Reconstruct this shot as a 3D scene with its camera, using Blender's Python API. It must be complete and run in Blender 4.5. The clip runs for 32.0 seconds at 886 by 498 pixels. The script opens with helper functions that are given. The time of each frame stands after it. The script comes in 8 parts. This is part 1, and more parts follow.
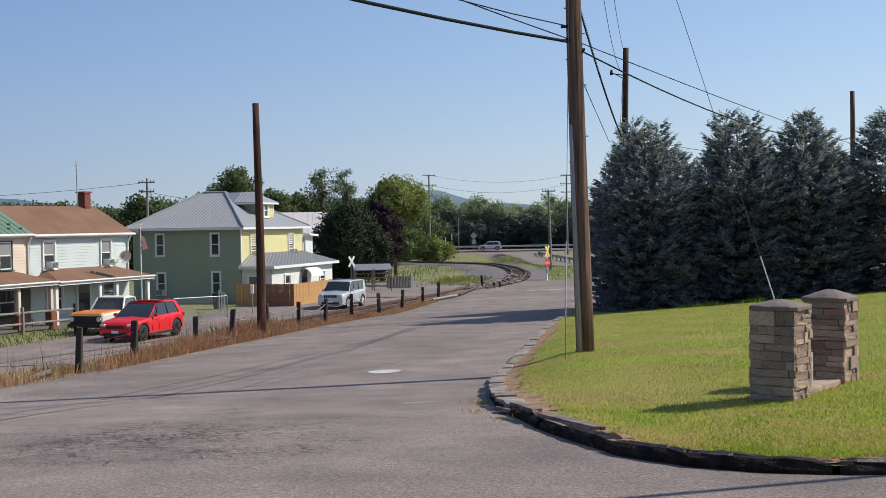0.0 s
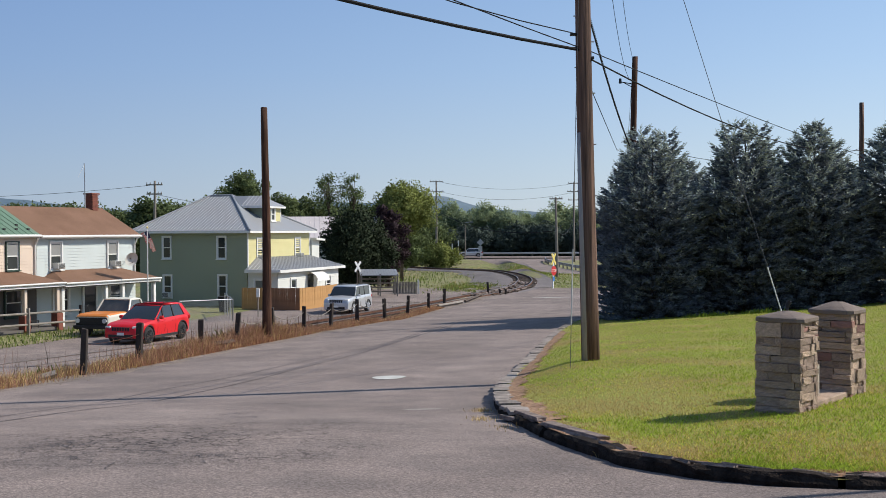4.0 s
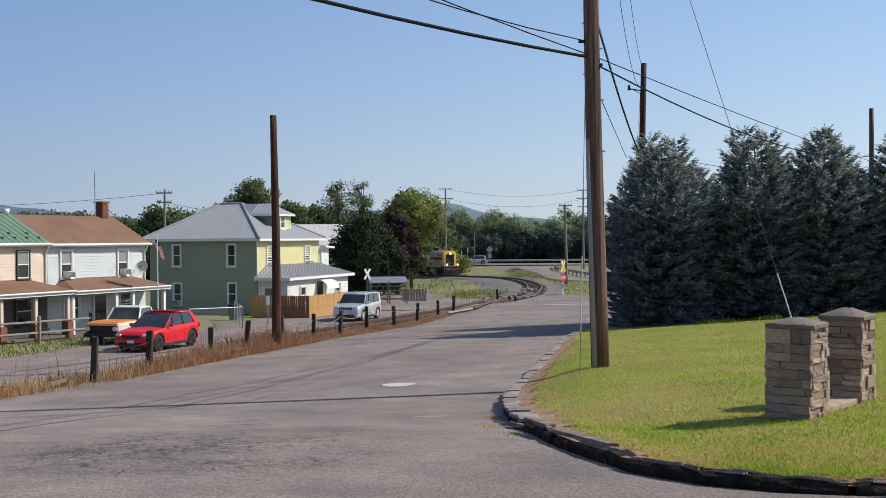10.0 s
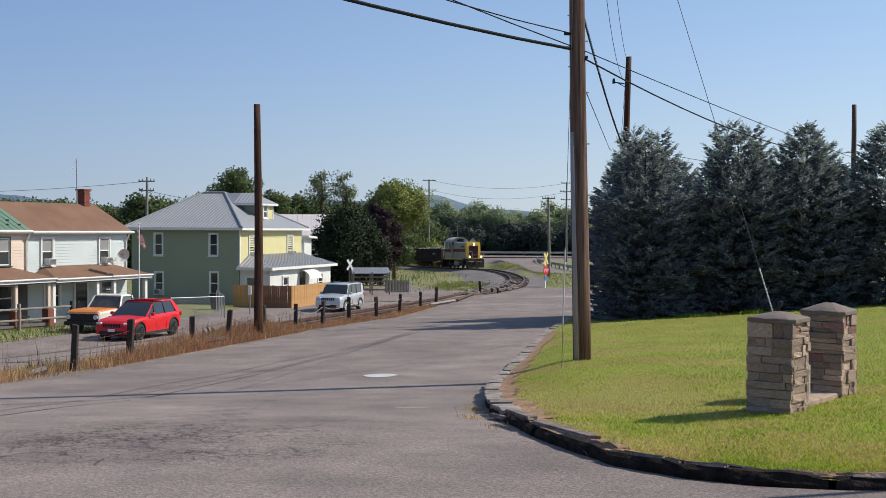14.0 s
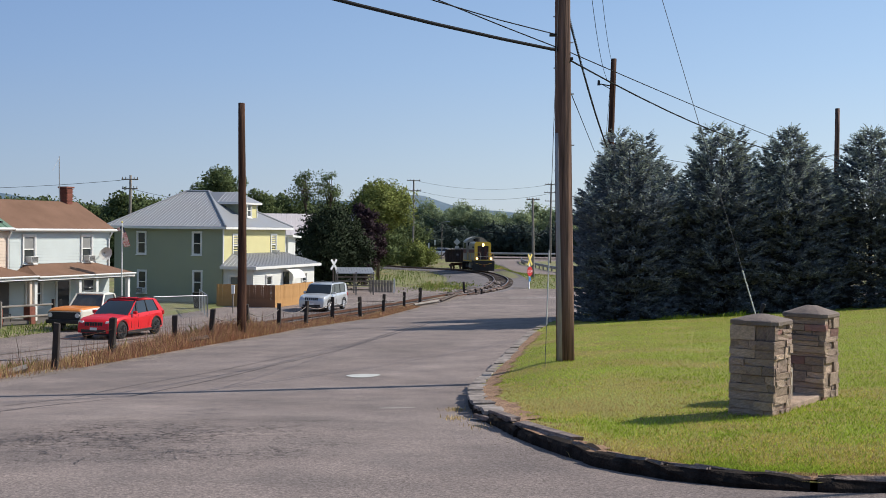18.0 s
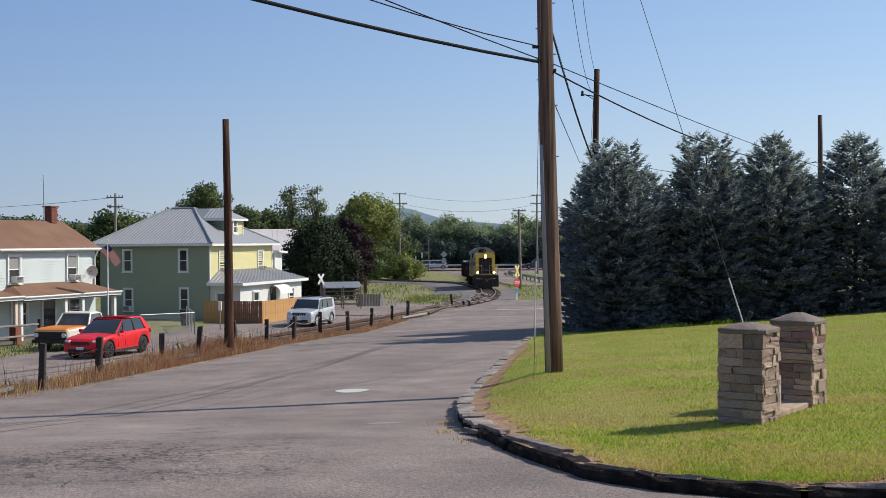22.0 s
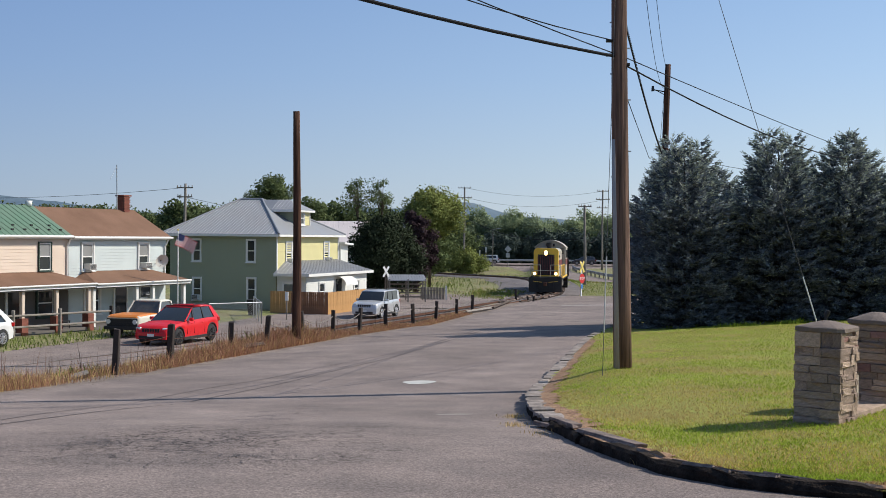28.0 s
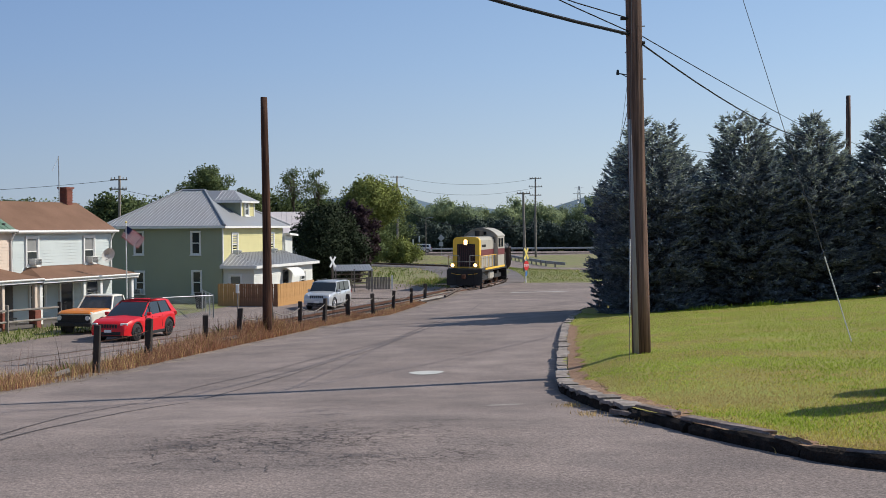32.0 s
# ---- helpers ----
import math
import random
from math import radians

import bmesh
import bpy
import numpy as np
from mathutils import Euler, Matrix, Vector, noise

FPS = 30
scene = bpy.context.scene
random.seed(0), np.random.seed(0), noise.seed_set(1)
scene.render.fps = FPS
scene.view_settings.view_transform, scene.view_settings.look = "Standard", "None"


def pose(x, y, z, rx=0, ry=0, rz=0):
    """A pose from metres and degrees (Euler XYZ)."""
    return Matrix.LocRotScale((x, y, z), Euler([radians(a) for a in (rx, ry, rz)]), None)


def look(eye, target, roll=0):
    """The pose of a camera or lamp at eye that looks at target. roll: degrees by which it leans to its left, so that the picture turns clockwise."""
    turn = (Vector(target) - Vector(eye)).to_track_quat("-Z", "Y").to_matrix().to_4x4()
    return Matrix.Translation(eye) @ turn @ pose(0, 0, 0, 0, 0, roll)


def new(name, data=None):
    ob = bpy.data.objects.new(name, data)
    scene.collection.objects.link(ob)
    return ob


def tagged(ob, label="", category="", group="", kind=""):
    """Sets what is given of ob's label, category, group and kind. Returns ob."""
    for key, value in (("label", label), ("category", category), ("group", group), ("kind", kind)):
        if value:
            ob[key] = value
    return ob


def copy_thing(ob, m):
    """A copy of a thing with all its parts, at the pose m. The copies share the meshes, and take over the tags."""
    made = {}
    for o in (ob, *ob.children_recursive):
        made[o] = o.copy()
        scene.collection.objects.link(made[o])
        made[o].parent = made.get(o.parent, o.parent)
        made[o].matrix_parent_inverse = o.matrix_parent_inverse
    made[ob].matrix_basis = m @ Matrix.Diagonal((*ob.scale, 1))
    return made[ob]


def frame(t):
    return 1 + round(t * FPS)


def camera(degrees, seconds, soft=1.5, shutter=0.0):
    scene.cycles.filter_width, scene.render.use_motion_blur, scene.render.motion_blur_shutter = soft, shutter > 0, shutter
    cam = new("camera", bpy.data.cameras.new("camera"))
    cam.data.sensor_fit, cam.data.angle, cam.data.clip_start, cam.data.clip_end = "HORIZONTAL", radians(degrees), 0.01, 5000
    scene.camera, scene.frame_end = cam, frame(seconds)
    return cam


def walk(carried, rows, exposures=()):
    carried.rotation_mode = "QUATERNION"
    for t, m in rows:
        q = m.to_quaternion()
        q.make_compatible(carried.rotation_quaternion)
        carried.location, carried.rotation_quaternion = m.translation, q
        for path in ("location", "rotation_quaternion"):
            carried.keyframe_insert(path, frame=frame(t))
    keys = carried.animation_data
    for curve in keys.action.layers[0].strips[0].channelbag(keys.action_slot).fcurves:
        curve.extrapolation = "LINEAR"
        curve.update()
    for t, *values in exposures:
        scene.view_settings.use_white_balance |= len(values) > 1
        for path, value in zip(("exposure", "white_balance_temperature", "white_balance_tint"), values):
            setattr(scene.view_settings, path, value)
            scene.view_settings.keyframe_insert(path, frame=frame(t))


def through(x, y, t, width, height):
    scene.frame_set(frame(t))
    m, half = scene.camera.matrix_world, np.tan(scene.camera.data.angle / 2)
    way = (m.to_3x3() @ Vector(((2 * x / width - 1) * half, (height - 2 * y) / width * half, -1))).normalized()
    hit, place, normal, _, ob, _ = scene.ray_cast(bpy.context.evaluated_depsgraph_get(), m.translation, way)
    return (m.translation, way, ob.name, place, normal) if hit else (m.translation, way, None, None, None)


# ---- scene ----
cam = camera(42.8, 32.0, soft=0.45)
PATH = [
    (0, (-0.014, -0.046, 5.297), (-0.01, 1.954, 5.254), -1.0),
    (0.5, (-0.016, -0.041, 5.308), (-0.018, 1.959, 5.261), -0.8),
    (1, (-0.008, -0.049, 5.306), (-0.034, 1.95, 5.26), -0.9),
    (1.5, (0.004, -0.021, 5.294), (-0.027, 1.979, 5.26), -0.8),
    (2, (0.003, -0.028, 5.295), (-0.022, 1.971, 5.264), -0.6),
    (2.5, (0.013, 0.017, 5.291), (-0.005, 2.016, 5.261), -0.5),
    (3, (0.01, 0.007, 5.308), (0.001, 2.007, 5.278), -0.5),
    (3.5, (-0.002, -0.006, 5.303), (-0.007, 1.993, 5.271), -0.3),
    (5.5, (-0.01, -0.009, 5.306), (-0.025, 1.991, 5.274), -0.2),
    (6, (-0.003, -0.022, 5.308), (-0.019, 1.978, 5.276), -0.3),
    (6.5, (-0.002, -0.018, 5.315), (-0.018, 1.982, 5.286), -0.4),
    (7, (-0.007, -0.025, 5.308), (-0.022, 1.975, 5.286), -0.4),
    (7.5, (-0.005, 0.001, 5.304), (-0.019, 2.001, 5.28), -0.1),
    (8, (-0.012, -0.005, 5.306), (-0.026, 1.995, 5.28), -0.1),
    (8.5, (-0.003, -0.014, 5.306), (-0.016, 1.986, 5.283), -0.2),
    (9, (-0.009, -0.026, 5.314), (-0.018, 1.974, 5.295), -0.1),
    (9.5, (-0.015, -0.044, 5.306), (-0.037, 1.956, 5.292), -0.4),
    (10, (-0.001, -0.024, 5.301), (-0.025, 1.975, 5.282), -0.4),
    (10.5, (0.003, 0.007, 5.293), (-0.019, 2.007, 5.269), -0.1),
    (11, (-0.009, 0.004, 5.301), (-0.03, 2.004, 5.272), -0.3),
    (11.5, (-0.003, 0.01, 5.291), (-0.021, 2.01, 5.263), -0.3),
    (12, (-0.001, 0.017, 5.293), (-0.016, 2.017, 5.262), -0.3),
    (12.5, (-0.003, 0.019, 5.292), (-0.007, 2.019, 5.262), -0.2),
    (13, (-0.001, 0.013, 5.301), (-0.001, 2.012, 5.268), 0.1),
    (13.5, (-0.002, 0.009, 5.302), (0.001, 2.009, 5.269), 0.1),
    (14, (-0.006, 0.014, 5.293), (0.0, 2.013, 5.259), 0.2),
    (14.5, (-0.007, 0.004, 5.304), (-0.001, 2.004, 5.27), 0.1),
    (16.5, (-0.003, 0.04, 5.301), (0.026, 2.039, 5.271), -0.3),
    (17, (-0.002, 0.036, 5.296), (0.024, 2.036, 5.266), 0.1),
    (17.5, (-0.003, 0.046, 5.289), (0.026, 2.046, 5.247), 0.5),
    (18, (-0.004, 0.038, 5.29), (0.03, 2.037, 5.257), 0.6),
    (18.5, (-0.007, 0.032, 5.293), (0.051, 2.031, 5.277), 0.6),
    (19, (0.004, 0.04, 5.299), (0.069, 2.039, 5.292), 0.4),
    (19.5, (-0.008, 0.024, 5.298), (0.049, 2.023, 5.293), 0.5),
    (20, (0.004, 0.051, 5.289), (0.058, 2.05, 5.285), 0.1),
    (20.5, (0.006, 0.04, 5.286), (0.064, 2.039, 5.282), -0.1),
    (21, (0.008, 0.053, 5.291), (0.071, 2.052, 5.285), -0.1),
    (21.5, (0.009, 0.05, 5.292), (0.072, 2.049, 5.282), -0.4),
    (22, (0.004, 0.058, 5.307), (0.061, 2.057, 5.296), -0.4),
    (22.5, (0.009, 0.055, 5.307), (0.055, 2.054, 5.297), -0.5),
    (23, (0.008, 0.052, 5.297), (0.052, 2.051, 5.29), -0.3),
    (23.5, (-0.001, 0.054, 5.298), (0.043, 2.053, 5.286), -0.2),
    (24, (-0.001, 0.059, 5.295), (0.038, 2.058, 5.282), -0.3),
    (24.5, (-0.008, 0.038, 5.306), (0.031, 2.038, 5.291), -0.3),
    (26.5, (0.001, 0.047, 5.313), (0.023, 2.047, 5.287), -0.6),
    (27, (0.01, 0.045, 5.314), (0.021, 2.045, 5.295), -0.6),
    (27.5, (-0.05, 0.028, 5.304), (-0.083, 2.028, 5.286), -0.1),
    (28, (-0.133, 0.017, 5.278), (-0.188, 2.017, 5.257), 0.5),
    (28.5, (-0.311, 0.133, 5.274), (-0.317, 2.132, 5.22), 1.4),
    (29, (-0.554, 0.204, 5.278), (-0.612, 2.203, 5.252), 1.5),
    (29.5, (-0.854, 0.212, 5.248), (-0.95, 2.21, 5.249), 0.8),
    (30, (-1.118, 0.289, 5.217), (-1.291, 2.281, 5.158), 0.4),
    (30.5, (-1.351, 0.494, 5.221), (-1.44, 2.491, 5.164), -0.3),
    (31, (-1.575, 0.551, 5.209), (-1.644, 2.549, 5.166), -1.5),
    (31.5, (-1.843, 0.635, 5.182), (-1.88, 2.633, 5.111), -1.1),
    (32, (-2.058, 0.808, 5.182), (-1.976, 2.806, 5.143), -0.4),
]
walk(cam, [(t, look(eye, target, roll)) for t, eye, target, roll in PATH], ((0, -0.02), (27, -0.02), (29, -0.08), (32, -0.12)))

# ---- light ----
SUN_EL, SUN_AZ = radians(41), radians(79)
TO_SUN = Vector((math.cos(SUN_EL) * math.sin(SUN_AZ), math.cos(SUN_EL) * math.cos(SUN_AZ), math.sin(SUN_EL)))
world = bpy.data.worlds.new("world")
scene.world = world
world.use_nodes = True
sky = world.node_tree.nodes.new("ShaderNodeTexSky")
sky.sky_type, sky.sun_disc = "NISHITA", False
sky.sun_elevation, sky.sun_rotation = SUN_EL, SUN_AZ
sky.air_density, sky.dust_density, sky.ozone_density = 1.0, 0.15, 3.0
background = world.node_tree.nodes["Background"]
background.inputs["Strength"].default_value = 0.1
# pale haze low in the sky, over the clear blue
wn, wl = world.node_tree.nodes, world.node_tree.links
direction, split, height = wn.new("ShaderNodeTexCoord"), wn.new("ShaderNodeSeparateXYZ"), wn.new("ShaderNodeValToRGB")
for k, (pos, col) in enumerate(((0.0, (5.5, 6.3, 7.3)), (0.06, (4.8, 5.9, 7.4)), (0.14, (3.6, 5.08, 7.45)), (0.25, (2.4, 3.95, 6.85)), (0.5, (1.75, 2.8, 4.9)), (1.0, (1.15, 1.8, 3.1)))):
    e = height.color_ramp.elements[k] if k < 2 else height.color_ramp.elements.new(pos)
    e.position, e.color = pos, (*[c / 10 for c in col], 1)
blend, boost = wn.new("ShaderNodeMixRGB"), wn.new("ShaderNodeMixRGB")
boost.blend_type, boost.inputs["Fac"].default_value, boost.inputs["Color2"].default_value = "MULTIPLY", 1.0, (10, 10, 10, 1)
blend.inputs["Fac"].default_value = 0.72
wl.new(direction.outputs["Generated"], split.inputs["Vector"])
wl.new(split.outputs["Z"], height.inputs["Fac"])
wl.new(height.outputs["Color"], boost.inputs["Color1"])
wl.new(sky.outputs["Color"], blend.inputs["Color1"])
wl.new(boost.outputs["Color"], blend.inputs["Color2"])
# brighter and warmer towards the sun, deeper blue away from it
toward, glare, lit = wn.new("ShaderNodeVectorMath"), wn.new("ShaderNodeMapRange"), wn.new("ShaderNodeMixRGB")
toward.operation, toward.inputs[1].default_value = "DOT_PRODUCT", TO_SUN
glare.inputs["From Min"].default_value, glare.inputs["From Max"].default_value = -0.6, 1.0
tone = wn.new("ShaderNodeMixRGB")
tone.inputs["Color1"].default_value, tone.inputs["Color2"].default_value = (0.36, 0.47, 0.69, 1), (1.66, 1.6, 1.46, 1)
lit.blend_type, lit.inputs["Fac"].default_value = "MULTIPLY", 1.0
wl.new(direction.outputs["Generated"], toward.inputs[0])
wl.new(toward.outputs["Value"], glare.inputs["Value"])
wl.new(blend.outputs["Color"], lit.inputs["Color1"])
wl.new(glare.outputs["Result"], tone.inputs["Fac"])
wl.new(tone.outputs["Color"], lit.inputs["Color2"])
wl.new(lit.outputs["Color"], background.inputs["Color"])
sun = new("sun", bpy.data.lights.new("sun", "SUN"))
sun.data.energy, sun.data.angle, sun.data.color = 4.9, radians(0.4), (1.0, 0.94, 0.85)
sun.matrix_world = look((40, 40, 60), Vector((40, 40, 60)) - TO_SUN)


# ---- materials ----
def mat(name, color, rough=0.7, var=0.18, scale=2.0, bump=0.15, metal=0.0, second=None, fine=40.0, spread=0.5, island=0.0, spec=0.4, grain_z=1.0):
    """A surface with two scales of mottling and fine relief. scale, fine: waves a metre; second: the stain's colour."""
    m = bpy.data.materials.new(name)
    m.use_nodes = True
    n, l = m.node_tree.nodes, m.node_tree.links
    b = n["Principled BSDF"]
    b.inputs["Roughness"].default_value, b.inputs["Metallic"].default_value = rough, metal
    b.inputs["Specular IOR Level"].default_value = spec
    tc = n.new("ShaderNodeTexCoord")
    mp = n.new("ShaderNodeMapping")
    mp.inputs["Scale"].default_value = (1, 1, grain_z)
    l.new(tc.outputs["Object"], mp.inputs["Vector"])
    big, small = n.new("ShaderNodeTexNoise"), n.new("ShaderNodeTexNoise")
    for k, s, d in ((big, scale, 6), (small, fine, 3)):
        k.inputs["Scale"].default_value, k.inputs["Detail"].default_value = s, d
        l.new(mp.outputs["Vector"], k.inputs["Vector"])
    ramp = n.new("ShaderNodeValToRGB")
    ramp.color_ramp.elements[0].position, ramp.color_ramp.elements[1].position = 0.5 - spread / 2, 0.5 + spread / 2
    dark = second or [c * (1 - var) for c in color]
    light = [min(1, c * (1 + var * 0.6)) for c in color]
    ramp.color_ramp.elements[0].color, ramp.color_ramp.elements[1].color = (*dark, 1), (*light, 1)
    l.new(big.outputs["Fac"], ramp.inputs["Fac"])
    grain = n.new("ShaderNodeMapRange")
    grain.inputs["To Min"].default_value, grain.inputs["To Max"].default_value = 1 - var, 1 + var
    l.new(small.outputs["Fac"], grain.inputs["Value"])
    hsv = n.new("ShaderNodeHueSaturation")
    l.new(ramp.outputs["Color"], hsv.inputs["Color"])
    out = grain.outputs["Result"]
    if island:
        info = n.new("ShaderNodeNewGeometry" if island > 0 else "ShaderNodeObjectInfo")
        vary = n.new("ShaderNodeMapRange")
        vary.inputs["To Min"].default_value, vary.inputs["To Max"].default_value = 1 - island, 1 + island
        l.new(info.outputs["Random Per Island" if island > 0 else "Random"], vary.inputs["Value"])
        mul = n.new("ShaderNodeMath")
        mul.operation = "MULTIPLY"
        l.new(out, mul.inputs[0]), l.new(vary.outputs["Result"], mul.inputs[1])
        out = mul.outputs["Value"]
    l.new(out, hsv.inputs["Value"])
    l.new(hsv.outputs["Color"], b.inputs["Base Color"])
    if bump:
        bm_ = n.new("ShaderNodeBump")
        bm_.inputs["Strength"].default_value, bm_.inputs["Distance"].default_value = bump, 0.02
        l.new(small.outputs["Fac"], bm_.inputs["Height"])
        l.new(bm_.outputs["Normal"], b.inputs["Normal"])
    return m


def leaf_mat(name, color, var=0.35, through=0.25):
    """Leaves: each of its own shade, letting some light through."""
    m = mat(name, color, rough=0.75, var=0.2, scale=0.6, bump=0, island=var, spec=0.1)
    n, l = m.node_tree.nodes, m.node_tree.links
    b = n["Principled BSDF"]
    tr, mix = n.new("ShaderNodeBsdfTranslucent"), n.new("ShaderNodeMixShader")
    mix.inputs["Fac"].default_value = through
    l.new(b.inputs["Base Color"].links[0].from_socket, tr.inputs["Color"])
    l.new(b.outputs["BSDF"], mix.inputs[1]), l.new(tr.outputs["BSDF"], mix.inputs[2])
    l.new(mix.outputs["Shader"], n["Material Output"].inputs["Surface"])
    return m


def glow(name, color, strength):
    m = bpy.data.materials.new(name)
    m.use_nodes = True
    b = m.node_tree.nodes["Principled BSDF"]
    b.inputs["Base Color"].default_value = (*color, 1)
    b.inputs["Emission Color"].default_value, b.inputs["Emission Strength"].default_value = (*color, 1), strength
    return m


def paint(name, color, rough=0.35, coat=0.3, metal=0.0):
    """Car paint with a clear coat and a little dust."""
    m = mat(name, color, rough=rough, var=0.06, scale=1.5, bump=0, metal=metal)
    m.node_tree.nodes["Principled BSDF"].inputs["Coat Weight"].default_value = coat
    return m


def chips(m, scale, low, high, blotch=0.0):
    """Coarse stone chips, and wide faint stains, over a surface's colour."""
    n, l = m.node_tree.nodes, m.node_tree.links
    b = n["Principled BSDF"]
    src = b.inputs["Base Color"].links[0].from_socket
    tc = n.new("ShaderNodeTexCoord")
    v = n.new("ShaderNodeTexVoronoi")
    v.inputs["Scale"].default_value = scale
    l.new(tc.outputs["Object"], v.inputs["Vector"])
    sep = n.new("ShaderNodeSeparateColor")
    l.new(v.outputs["Color"], sep.inputs["Color"])
    r = n.new("ShaderNodeMapRange")
    r.inputs["To Min"].default_value, r.inputs["To Max"].default_value = low, high
    l.new(sep.outputs["Red"], r.inputs["Value"])
    val = r.outputs["Result"]
    if blotch:
        w = n.new("ShaderNodeTexNoise")
        w.inputs["Scale"].default_value, w.inputs["Detail"].default_value, w.inputs["Distortion"].default_value = 0.16, 5, 1.2
        l.new(tc.outputs["Object"], w.inputs["Vector"])
        q = n.new("ShaderNodeMapRange")
        q.inputs["From Min"].default_value, q.inputs["From Max"].default_value = 0.3, 0.7
        q.inputs["To Min"].default_value, q.inputs["To Max"].default_value = 1 - blotch, 1 + blotch * 0.5
        l.new(w.outputs["Fac"], q.inputs["Value"])
        k = n.new("ShaderNodeMath")
        k.operation = "MULTIPLY"
        l.new(val, k.inputs[0]), l.new(q.outputs["Result"], k.inputs[1])
        val = k.outputs["Value"]
    h = n.new("ShaderNodeHueSaturation")
    l.new(src, h.inputs["Color"]), l.new(val, h.inputs["Value"])
    l.new(h.outputs["Color"], b.inputs["Base Color"])
    return m


def crazed(m, cx, cy, rx, ry):
    """A worn, crazed patch with an uneven rim: darker stone, cut up by fine cracks."""
    n, l = m.node_tree.nodes, m.node_tree.links
    b = n["Principled BSDF"]
    src = b.inputs["Base Color"].links[0].from_socket
    tc, mp, ln = n.new("ShaderNodeTexCoord"), n.new("ShaderNodeMapping"), n.new("ShaderNodeVectorMath")
    mp.vector_type = "POINT"
    mp.inputs["Location"].default_value = (-cx / rx, -cy / ry, 0)
    mp.inputs["Scale"].default_value = (1 / rx, 1 / ry, 0)
    ln.operation = "LENGTH"
    l.new(tc.outputs["Object"], mp.inputs["Vector"]), l.new(mp.outputs["Vector"], ln.inputs[0])
    rim = n.new("ShaderNodeTexNoise")
    rim.inputs["Scale"].default_value, rim.inputs["Detail"].default_value = 1.1, 6
    l.new(tc.outputs["Object"], rim.inputs["Vector"])
    add = n.new("ShaderNodeMath")
    add.operation = "MULTIPLY_ADD"
    add.inputs[1].default_value = 2.6
    l.new(rim.outputs["Fac"], add.inputs[0]), l.new(ln.outputs["Value"], add.inputs[2])
    mask = n.new("ShaderNodeMapRange")
    mask.inputs["From Min"].default_value, mask.inputs["From Max"].default_value = 2.4, 1.5
    l.new(add.outputs["Value"], mask.inputs["Value"])
    wob, mix = n.new("ShaderNodeTexNoise"), n.new("ShaderNodeVectorMath")
    wob.inputs["Scale"].default_value, wob.inputs["Detail"].default_value = 5, 4
    l.new(tc.outputs["Object"], wob.inputs["Vector"])
    mix.operation = "MULTIPLY_ADD"
    mix.inputs[1].default_value = (0.35, 0.35, 0.35)
    l.new(wob.outputs["Color"], mix.inputs[0]), l.new(tc.outputs["Object"], mix.inputs[2])
    v = n.new("ShaderNodeTexVoronoi")
    v.feature = "DISTANCE_TO_EDGE"
    v.inputs["Scale"].default_value = 4.2
    l.new(mix.outputs["Vector"], v.inputs["Vector"])
    crack = n.new("ShaderNodeMapRange")
    crack.inputs["From Min"].default_value, crack.inputs["From Max"].default_value = 0.0, 0.07
    crack.inputs["To Min"].default_value, crack.inputs["To Max"].default_value = 0.1, 0.92
    l.new(v.outputs["Distance"], crack.inputs["Value"])
    val = n.new("ShaderNodeMix")
    val.inputs["A"].default_value = 1.0
    l.new(mask.outputs["Result"], val.inputs["Factor"]), l.new(crack.outputs["Result"], val.inputs["B"])
    h = n.new("ShaderNodeHueSaturation")
    l.new(src, h.inputs["Color"]), l.new(val.outputs["Result"], h.inputs["Value"])
    l.new(h.outputs["Color"], b.inputs["Base Color"])
    return m


def darker_oval(m, cx, cy, rx, ry, low):
    """Darkens the surface colour within an uneven oval."""
    n, l = m.node_tree.nodes, m.node_tree.links
    b = n["Principled BSDF"]
    src = b.inputs["Base Color"].links[0].from_socket
    tc, mp, ln = n.new("ShaderNodeTexCoord"), n.new("ShaderNodeMapping"), n.new("ShaderNodeVectorMath")
    mp.inputs["Location"].default_value, mp.inputs["Scale"].default_value = (-cx / rx, -cy / ry, 0), (1 / rx, 1 / ry, 0)
    ln.operation = "LENGTH"
    l.new(tc.outputs["Object"], mp.inputs["Vector"]), l.new(mp.outputs["Vector"], ln.inputs[0])
    rim, add, mask, h = n.new("ShaderNodeTexNoise"), n.new("ShaderNodeMath"), n.new("ShaderNodeMapRange"), n.new("ShaderNodeHueSaturation")
    rim.inputs["Scale"].default_value, rim.inputs["Detail"].default_value = 0.7, 5
    l.new(tc.outputs["Object"], rim.inputs["Vector"])
    add.operation = "ADD"
    l.new(rim.outputs["Fac"], add.inputs[0]), l.new(ln.outputs["Value"], add.inputs[1])
    mask.inputs["From Min"].default_value, mask.inputs["From Max"].default_value = 1.0, 1.6
    mask.inputs["To Min"].default_value, mask.inputs["To Max"].default_value = low, 1.0
    l.new(add.outputs["Value"], mask.inputs["Value"])
    l.new(src, h.inputs["Color"]), l.new(mask.outputs["Result"], h.inputs["Value"])
    l.new(h.outputs["Color"], b.inputs["Base Color"])
    return m


